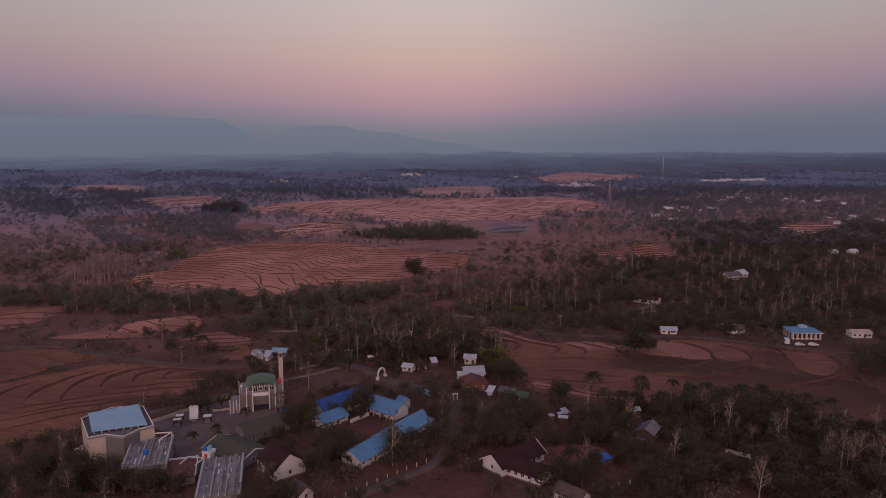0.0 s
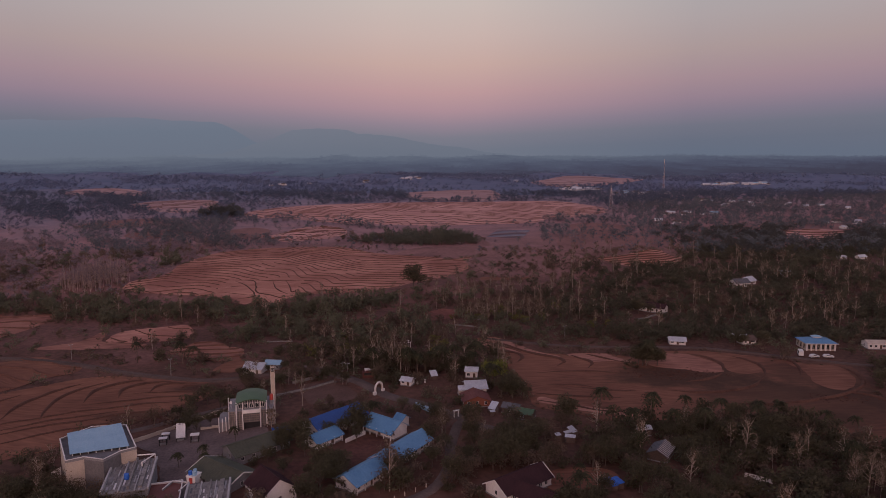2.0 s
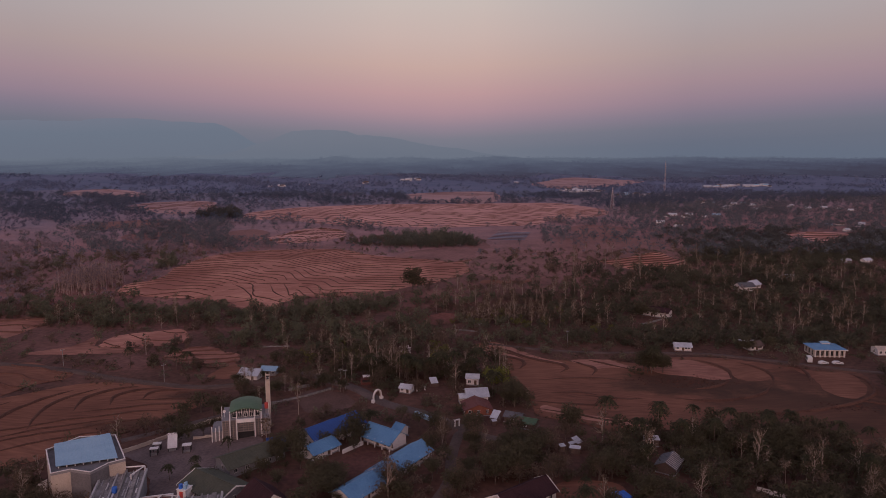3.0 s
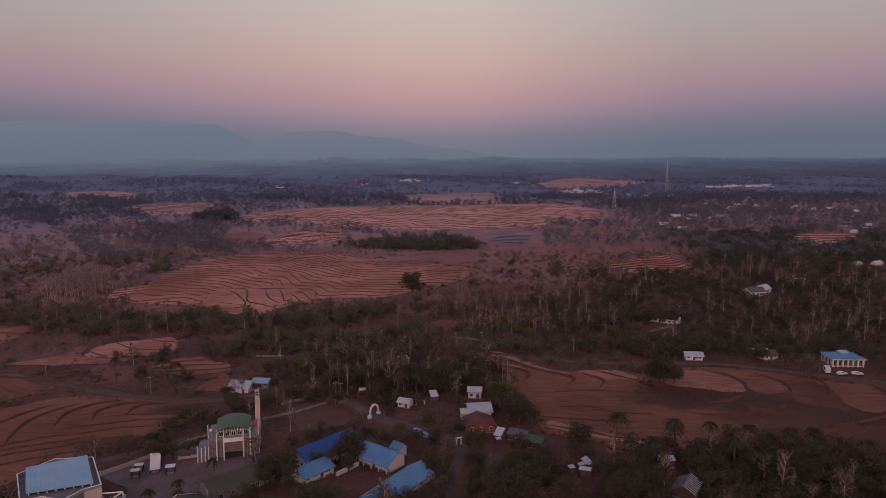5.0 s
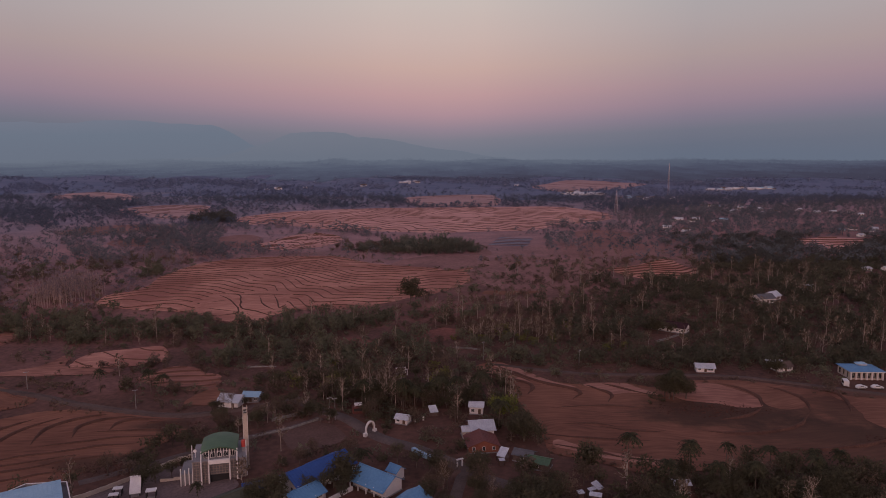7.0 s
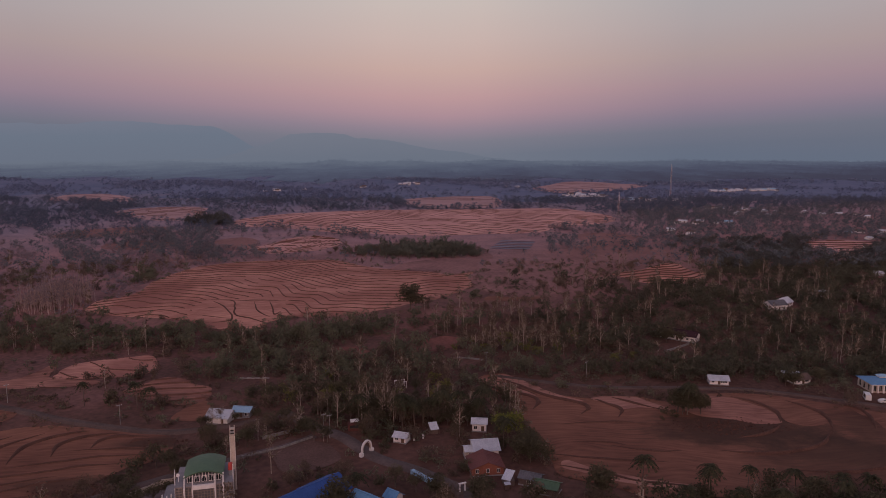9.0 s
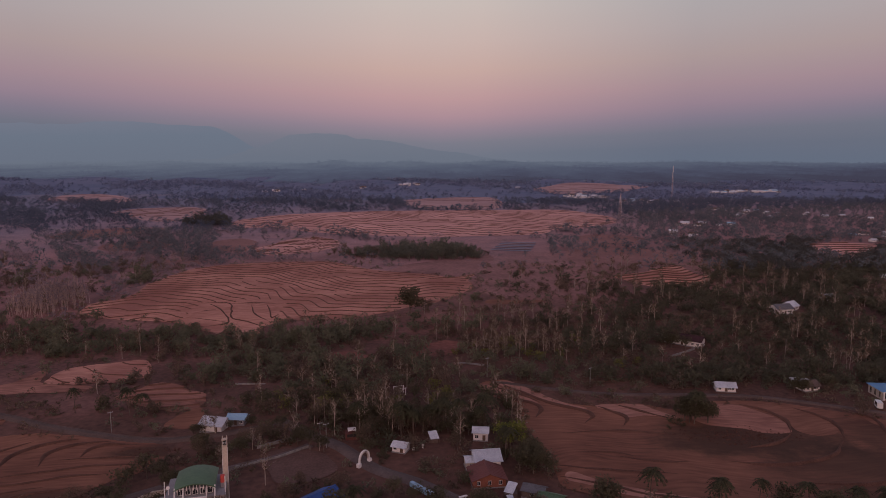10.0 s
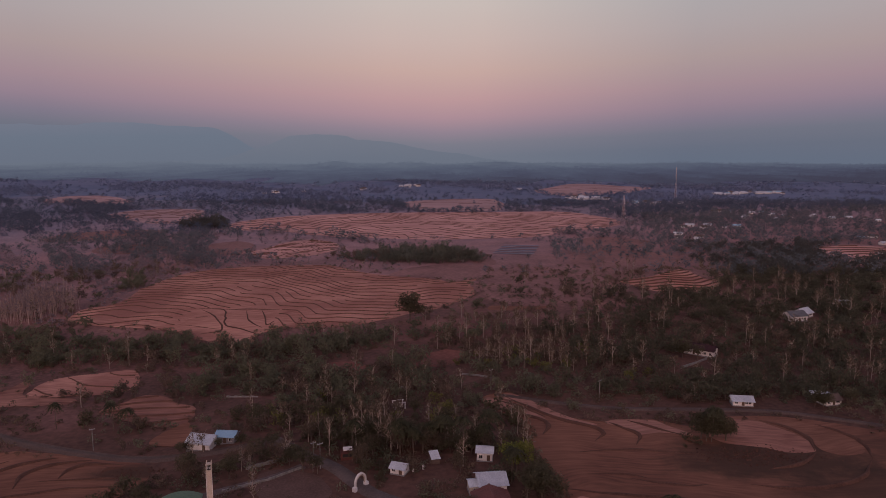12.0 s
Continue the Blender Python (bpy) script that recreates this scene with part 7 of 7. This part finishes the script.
def dens_leaf(x, y):
    d = 0.10 * patches(x, y, 40, 0.3) * step(470, 430, y) + 0.03
    for cx, cy, rx, ry, most in ((-110, 410, 85, 13, 0.9), (-250, 425, 60, 18, 0.85), (-20, 302, 62, 32, 0.42), (-15, 420, 50, 9, 0.45), (110, 425, 62, 50, 0.75), (130, 500, 50, 32, 0.6), (215, 450, 90, 80, 0.9), (230, 370, 60, 50, 0.9),
                                 (300, 640, 120, 90, 0.7), (210, 270, 35, 40, 0.9), (-95, 322, 36, 12, 0.6), (-220, 552, 9, 22, 0.95), (270, 570, 95, 70, 0.9), (60, 350, 60, 8, 0.5)):
        d = np.maximum(d, most * oval(x, y, cx, cy, rx, ry))
    d = d * (0.35 + 0.65 * glade(x, y)) * (0.25 + 0.75 * clump(x, y)) * (1 - open_land(x, y)) * (0.6 + 0.4 * step(0.3, 0.6, tint(x, y)))
    belt = np.maximum(oval(x, y, -105, 417, 95, 17), np.maximum(oval(x, y, -250, 427, 60, 18), 0.75 * oval(x, y, -12, 424, 46, 10)))
    d = np.maximum(d, 0.9 * belt * (0.55 + 0.45 * clump(x, y)))
    d = np.maximum(d, 0.8 * np.maximum(oval(x, y, 125, 415, 75, 55), oval(x, y, 235, 460, 95, 100)) * (0.14 + 0.86 * clump(x, y) * (0.3 + 0.7 * step(0.25, 0.6, patches(x, y, 31, 4.0)))))
    d = np.maximum(d, 0.7 * oval(x, y, 120, 165, 90, 52))
    d = np.maximum(d, 0.8 * oval(x, y, 150, 348, 100, 11))
    d = np.maximum(d, 0.9 * oval(x, y, 204, 278, 24, 34))
    d = np.maximum(d, 0.45 * oval(x, y, 60, 200, 40, 34))
    d = np.maximum(d, 0.8 * oval(x, y, 100, 216, 55, 22))
    d = np.maximum(d, 0.85 * oval(x, y, -195, 416, 62, 20) * (0.35 + 0.65 * clump(x, y)))
    d = np.maximum(d, 0.6 * oval(x, y, -62, 368, 62, 26) * (0.2 + 0.8 * clump(x, y)))
    d = np.maximum(d, 0.4 * oval(x, y, -25, 330, 50, 26) * (0.3 + 0.7 * clump(x, y)))
    return np.maximum(d, 0.6 * oval(x, y, -130, 185, 60, 30) * (y < 205))


def dens_dry(x, y):
    d = 0.10 * patches(x, y, 33, 4.4)
    for cx, cy, rx, ry, most in ((-40, 350, 85, 46, 0.55), (40, 400, 50, 40, 0.35), (150, 410, 120, 70, 0.4), (-190, 414, 120, 22, 0.5), (220, 520, 130, 90, 0.3), (-310, 520, 90, 100, 0.25), (85, 500, 60, 60, 0.25)):
        d = np.maximum(d, most * oval(x, y, cx, cy, rx, ry))
    d = d * (0.35 + 0.65 * glade(x, y)) * (1 - open_land(x, y)) * (1 - 0.7 * step(0.3, 0.6, tint(x, y)))
    d = np.maximum(d, 0.6 * oval(x, y, 26, 214, 34, 30))
    d = np.maximum(d, 0.4 * oval(x, y, 100, 200, 60, 40))
    d = np.maximum(d, 0.35 * oval(x, y, -100, 180, 50, 26))
    return np.maximum(d, 0.35 * oval(x, y, -20, 180, 40, 30))


def dens_bare(x, y):
    d = 0.05 * patches(x, y, 55, 1.9)
    for cx, cy, rx, ry, most in ((-20, 420, 50, 12, 0.35), (42, 392, 36, 18, 0.6), (150, 400, 110, 60, 0.15), (60, 440, 40, 24, 0.3), (-160, 400, 90, 12, 0.2), (-15, 335, 60, 30, 0.14), (125, 205, 20, 16, 0.5), (230, 500, 120, 80, 0.12), (-10, 300, 40, 14, 0.3)):
        d = np.maximum(d, most * oval(x, y, cx, cy, rx, ry))
    d = d * (0.4 + 0.6 * glade(x, y))
    return d


def plain(shape, h):
    """The same crown on a plain short stem, for trees far off."""
    return tube([(0, 0, -0.5), (0, 0, h * 0.5)], [0.3, 0.15], 3), shape[1]


def under(x, y):
    """Understorey: thick in the woods, thinner on open scrub land."""
    d = np.clip(1.3 * np.maximum(dens_leaf(x, y), np.maximum(dens_dry(x, y), dens_bare(x, y))), 0, 1) * 0.8
    base = 0.5 * step(0.35, 0.8, patches(x, y, 17, 1.4)) + 0.08
    base = base * (1 - 0.85 * oval(x, y, -20, 397, 24, 12)) * (1 - 0.55 * open_land(x, y)) * step(286, 320, y + 45 * (oval(x, y, -20, 285, 60, 40) > 0))
    base = base * (1 - 0.35 * step(440, 480, y)) * (1 - 0.8 * oval(x, y, -205, 395, 40, 10))
    base = np.maximum(base, 0.75 * oval(x, y, -20, 285, 60, 36) * (0.4 + 0.6 * clump(x, y)))
    base = np.maximum(base, 0.85 * oval(x, y, 96, 224, 42, 18))
    return np.clip(np.maximum(d * step(255, 300, y + 45 * (oval(x, y, -20, 285, 60, 40) > 0)), base), 0, 0.85)


MID_LEAF = [leafy(s, h, r, 250, 0.44, lb, lw, 0.4, 1.2) for s, h, r, lb, lw in ((61, 8.5, 4.2, 8, 0.12), (62, 7.0, 3.8, 7, 0.08), (63, 10.0, 4.2, 9, 0.2), (64, 5.5, 3.8, 6, 0.05))]
MID_BARE = [bare(s, h, sp, 11, 40, 60, 0.42) for s, h, sp in ((71, 11.0, 3.6), (72, 9.0, 3.2), (73, 12.5, 3.6), (74, 7.5, 3.0))]
BACK_LEAF = [leafy(s, h, r, 170, 0.54, lb, lw, 0.4, 1.2) for s, h, r, lb, lw in ((65, 8.0, 4.2, 7, 0.08), (66, 6.5, 3.8, 6, 0.05), (67, 9.5, 4.2, 8, 0.12))]
woods("leafy_woods", "dense dark green woods round the village", MID_LEAF, scatter(-420, 430, 150, 330, 5.0, dens_leaf, 1), (M["bark"], M["leaf"]), 0.5, 1.1, seed=3)
woods("leafy_woods", "dull green woods between the fields", BACK_LEAF, [p for p in scatter(-420, 430, 330, 620, 5.0, dens_leaf, 21) if p[0] < 45], (M["bark"], M["leaf_wood"]), 0.45, 1.25, seed=23)
woods("leafy_woods", "dark dull green woods behind the road", BACK_LEAF, [p for p in scatter(-420, 430, 330, 620, 5.0, dens_leaf, 21) if p[0] >= 45], (M["bark"], M["leaf_dark"]), 0.45, 1.25, seed=24)
woods("leafy_woods", "dark woods round the eastern terraces", BACK_LEAF, scatter(220, 620, 600, 830, 7.0, lambda x, y: 0.85 * oval(x, y, 390, 660, 170, 130) * (0.25 + 0.75 * clump(x / 1.6, y / 1.6)), 61), (M["bark"], M["leaf_east"]), 0.7, 1.4, seed=63)
woods("bare_woods", "pale bare dry-season woods", MID_BARE, scatter(-420, 430, 150, 640, 4.6, dens_bare, 2), (M["bark_pale"], M["leaf_dry"]), 0.7, 1.2, seed=4)
woods("dry_woods", "brownish dry woods with thin crowns", BACK_LEAF, scatter(-420, 430, 150, 640, 5.2, dens_dry, 41), (M["bark"], M["dry_wood"]), 0.4, 0.9, seed=43)
woods("olive_woods", "yellowish olive trees among bare woods", MID_LEAF, scatter(-140, 140, 300, 430, 6.0, lambda x, y: 0.6 * np.maximum(oval(x, y, 36, 392, 36, 16), np.maximum(oval(x, y, -25, 322, 40, 16), 0.5 * oval(x, y, 90, 372, 40, 16))) * (0.4 + 0.6 * step(0.4, 0.7, tint(x, y))), 47), (M["bark"], M["leaf_olive"]), 0.5, 0.9, seed=48)
TEAK = [bare(s, h, 2.2, 9, 36, 26, 0.40) for s, h in ((75, 12.0), (76, 10.5), (77, 13.0))]
woods("tree_clump", "dark clump of tall trees beside far terraces", BACK_LEAF, scatter(-350, -230, 890, 985, 8.0, lambda x, y: 0.9 * oval(x, y, -290, 935, 40, 26), 59), (M["bark"], M["leaf_east"]), 1.1, 2.0, seed=60)
woods("teak_stand", "close stand of leafless pale teak trees", TEAK, scatter(-300, -208, 440, 530, 2.7, lambda x, y: 0.95 * oval(x, y, -243, 482, 19, 26), 51), (M["bark_teak"], M["dry_mid"]), 0.8, 1.1, seed=52)
woods("copse", "dense green copse behind the rice terraces", BACK_LEAF, scatter(-110, 40, 650, 740, 4.6, lambda x, y: np.maximum(0.6 * oval(x, y, -18, 690, 48, 36), 0.7 * oval(x, y, -75, 682, 16, 9)), 53), (M["bark"], M["leaf_copse"]), 0.6, 1.35, seed=54)
woods("copse", "tall dark trees in the copse behind the terraces", BACK_LEAF, scatter(-75, 40, 660, 720, 9.0, lambda x, y: 0.45 * oval(x, y, -14, 686, 46, 22), 56), (M["bark"], M["leaf_copse"]), 1.3, 2.2, seed=55)
woods("copse", "brownish dry trees beside the copse", BACK_LEAF, scatter(-120, 50, 655, 750, 6.0, lambda x, y: 0.5 * oval(x, y, -70, 700, 40, 26) + 0.4 * oval(x, y, 10, 700, 40, 18), 57), (M["bark"], M["dry_wood"]), 0.5, 1.1, seed=58)
LOW = [plain(leafy(s, h, r, 40, 0.40, 4, 0.0, 0.6, 1.3), 1.2) for s, h, r in ((81, 2.4, 2.1), (82, 3.4, 2.4), (83, 1.7, 1.9), (84, 4.2, 2.3))]
BACK_LOW = [plain(leafy(s, h, r, 32, 0.58, 4, 0.0, 0.5, 1.3), 1.2) for s, h, r in ((85, 2.6, 2.6), (86, 3.8, 2.8), (87, 1.9, 2.6))]
woods("scrub", "low dry brown scrub", LOW, scatter(-330, 330, 198, 425, 3.2, lambda x, y: under(x, y) * (1 - 0.75 * step(0.35, 0.75, tint(x, y))), 5), (M["bark"], M["leaf_dry"]), 0.55, 1.25, seed=6)
woods("scrub", "low olive green scrub", LOW, scatter(-330, 330, 198, 425, 3.3, lambda x, y: under(x, y) * (0.15 + 0.8 * step(0.35, 0.75, tint(x, y))), 15), (M["bark"], M["leaf_wood"]), 0.55, 1.25, seed=16)
woods("scrub", "low dry brown scrub among the fields", BACK_LOW, scatter(-450, 450, 425, 640, 4.7, lambda x, y: under(x, y) * (1 - 0.7 * step(0.4, 0.8, tint(x, y))), 25), (M["bark"], M["dry_wood"]), 0.5, 1.2, seed=26)
# Scrub greyed by its colour, for the haze and shade on this slope.
woods("scrub", "brown scrub on the far slope, greyed with haze", BACK_LOW, scatter(-480, -190, 440, 700, 4.8, lambda x, y: 0.75 * step(0.3, 0.7, patches(x, y, 23, 0.5)) * step(-190, -225, x) * (1 - oval(x, y, -243, 480, 20, 26)), 45), (M["bark"], M["dry_mid"]), 0.6, 1.3, seed=46)
woods("scrub", "low dull green scrub among the fields", BACK_LOW, scatter(-450, 450, 425, 640, 5.2, lambda x, y: under(x, y) * (0.1 + 0.6 * step(0.4, 0.8, tint(x, y))), 35), (M["bark"], M["leaf_wood"]), 0.5, 1.2, seed=36)


def fringe(loops, gap, reach, seed):
    """Scattered spots along the ragged edges of the fields."""
    rng = np.random.default_rng(seed)
    out = []
    for loop in loops:
        p = np.array(loop, float)
        for a, c in zip(p, np.roll(p, -1, 0)):
            n = int(np.hypot(*(c - a)) / gap) + 1
            s = rng.uniform(0, 1, n)[:, None]
            q = a * (1 - s) + c * s + rng.normal(size=(n, 2)) * reach
            keep = patches(q[:, 0], q[:, 1], 11, 0.9) > 0.42
            out += [tuple(v) for v in q[keep]]
    x, y = np.array(out).T
    clear = np.ones(len(x), bool)
    for line, w in CLEAR:
        clear &= np.min(np.hypot(x[:, None] - line[None, :, 0], y[:, None] - line[None, :, 1]), 1) > w
    for fx, fy, fr in FOOT:
        clear &= np.hypot(x - fx, y - fy) > fr
    return [v for v, k in zip(out, clear) if k]


woods("scrub", "low weeds and bushes along the field edges", LOW, fringe([smooth_loop(f) for f in (F9, F10, F11, F12, F13)], 2.4, 1.6, 71), (M["bark"], M["leaf_dry"]), 0.25, 0.7, seed=72)
woods("scrub", "dull bushes along the terraced field", BACK_LOW, fringe([smooth_loop(f) for f in (F1, F3, F4)], 3.4, 2.4, 73), (M["bark"], M["leaf_wood"]), 0.25, 0.8, seed=74)
woods("scrub", "scattered bushes on reddish scrub land", BACK_LOW, scatter(20, 125, 495, 650, 7.0, lambda x, y: 0.8 * step(0.62, 0.85, patches(x, y, 19, 0.2)) + 0.02, 75), (M["bark"], M["dry_wood"]), 0.4, 1.0, seed=76)
FAR_LOW = [plain(leafy(s, h, r, 16, 0.95, 4, 0.0), 1.0) for s, h, r in ((88, 2.6, 3.2), (89, 3.4, 3.0))]
FAR_LEAF = [plain(leafy(s, h, r, 72, 0.70, 6, 0.04), h) for s, h, r in ((91, 9.0, 4.6), (92, 7.0, 4.2), (93, 11.0, 5.0))]


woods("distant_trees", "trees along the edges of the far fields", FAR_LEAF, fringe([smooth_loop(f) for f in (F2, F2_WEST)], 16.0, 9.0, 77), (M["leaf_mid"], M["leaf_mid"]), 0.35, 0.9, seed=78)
woods("distant_trees", "haze-tinted trees along the edges of remote fields", FAR_LEAF, fringe([smooth_loop(f) for f in (F6, F7, F8)], 11.0, 13.0, 79), (M["leaf_back"], M["leaf_back"]), 0.5, 1.1, seed=80)


def hedges(x, y, seed):
    return step(0.54, 0.68, 0.5 * patches(x, y, 74, seed) + 0.3 * patches(x * 0.6, y, 27, seed + 1) + 0.2 * patches(x, y, 9, seed + 2))


def calm(x, y):
    """Less dry growth on the bare reddish land and among the dark eastern woods."""
    return (1 - 0.75 * oval(x, y, 110, 700, 130, 170)) * (1 - 0.6 * step(190, 300, x))


def dens_far(x, y):
    d = 0.015 + 0.16 * step(900, 1080, y) + 0.8 * hedges(x, y, 2.2)
    d = np.maximum(d, (0.45 + 0.5 * hedges(x, y, 0.4)) * step(190, 300, x) * step(1450, 1300, y))
    d = d * (1 - 0.75 * oval(x, y, 70, 690, 80, 90)) + 0.08 * oval(x, y, -330, 850, 120, 130)
    d = d * (1 - oval(x, y, -20, 685, 75, 35)) * (1 - 0.9 * oval(x, y, 180, 790, 50, 50)) * (1 - 0.7 * oval(x, y, 150, 640, 90, 60))
    d = np.maximum(d, 0.95 * oval(x, y, -290, 935, 46, 34))
    return np.clip(d, 0, 0.92)


# Two steps of painted haze; the second starts nearer on the left.
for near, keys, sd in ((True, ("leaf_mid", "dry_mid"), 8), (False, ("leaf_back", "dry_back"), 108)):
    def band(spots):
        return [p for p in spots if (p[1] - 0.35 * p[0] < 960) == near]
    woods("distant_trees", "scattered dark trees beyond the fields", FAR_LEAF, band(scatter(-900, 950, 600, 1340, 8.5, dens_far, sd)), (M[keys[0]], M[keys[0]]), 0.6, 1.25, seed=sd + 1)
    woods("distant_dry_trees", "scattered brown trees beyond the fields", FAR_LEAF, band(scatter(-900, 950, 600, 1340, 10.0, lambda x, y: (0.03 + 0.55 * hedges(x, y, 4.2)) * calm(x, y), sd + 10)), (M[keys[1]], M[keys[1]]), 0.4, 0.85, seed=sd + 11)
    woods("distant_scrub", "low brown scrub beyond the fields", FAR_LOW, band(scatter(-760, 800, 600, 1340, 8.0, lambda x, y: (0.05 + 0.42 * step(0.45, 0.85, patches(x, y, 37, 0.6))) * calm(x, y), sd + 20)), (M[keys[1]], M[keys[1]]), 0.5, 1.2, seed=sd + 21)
VERY_FAR = [plain(leafy(s, h, r, 16, 2.2, 4, 0.0), h) for s, h, r in ((95, 9.0, 10.0), (96, 7.0, 12.0), (97, 10.0, 9.0))]
# These woods wear the haze blue as their own colour.
woods("remote_woods", "woods beyond the village, tinted haze blue", VERY_FAR, scatter(-2000, 2000, 1340, 2170, 21.0, lambda x, y: np.clip(0.12 + 0.85 * step(0.35, 0.7, patches(x, y, 120, 1.2)), 0, 1), 10), (M["far"], M["far"]), 0.5, 1.1, seed=12)
# These trees glow in the same painted haze as the land below.
woods("horizon_woods", "woods in glowing haze colours towards the horizon", VERY_FAR, scatter(-3300, 3300, 2170, 4700, 46.0, lambda x, y: np.clip(0.10 + 0.6 * patches(x, y, 260, 0.2), 0, 1), 31), (M["backdrop_land"], M["backdrop_land"]), 0.7, 1.3, seed=31)


# tufts of dark dry grass in the paddies
def tufts(label, spots, seed):
    rng = np.random.default_rng(seed)
    p = np.array(spots)
    n = len(p)
    c = np.column_stack([p, land(p[:, 0], p[:, 1]) + 0.22])
    nn = rng.normal(size=(n, 3)) * 0.35 + np.array([0, -0.5, 0.85])
    nn /= np.linalg.norm(nn, axis=1)[:, None]
    v, f = quads_of(c + np.array([0, 0, 0.05]), nn, 0.5, rng)
    tagged(new("dry_grass", mesh_from("dry_grass", v, f, M["grass"])), label, "grass", kind="stuff")


def meadow(cx, cy, rx, ry, cell, seed, most=0.9):
    rng = np.random.default_rng(seed)
    ax, ay = np.meshgrid(np.arange(cx - 1.3 * rx, cx + 1.3 * rx, cell), np.arange(cy - 1.3 * ry, cy + 1.3 * ry, cell))
    x, y = (ax + rng.uniform(-0.6, 0.6, ax.shape) * cell).ravel(), (ay + rng.uniform(-0.6, 0.6, ax.shape) * cell).ravel()
    d = np.clip(1.25 - np.hypot((x - cx) / rx, (y - cy) / ry), 0, 1) * most * (0.55 + 0.45 * step(0.2, 0.7, patches(x, y, 9, 0.4)))
    return [(a, c) for a, c, k in zip(x, y, rng.uniform(0, 1, x.size) < d * 1.3) if k]


tufts("patch of dark dry grass in the paddies", meadow(100, 290, 22, 7, 0.7, 61, 0.5), 62)
tufts("fallow strip of dark grass below the road", meadow(-98, 286, 11, 3.5, 0.7, 63, 0.5), 64)
tufts("low dark weeds along the field edge", meadow(150, 262, 15, 5, 0.8, 65, 0.5), 66)
tufts("weedy strip along the compound", meadow(-108, 252, 14, 5, 0.8, 67, 0.5), 68)
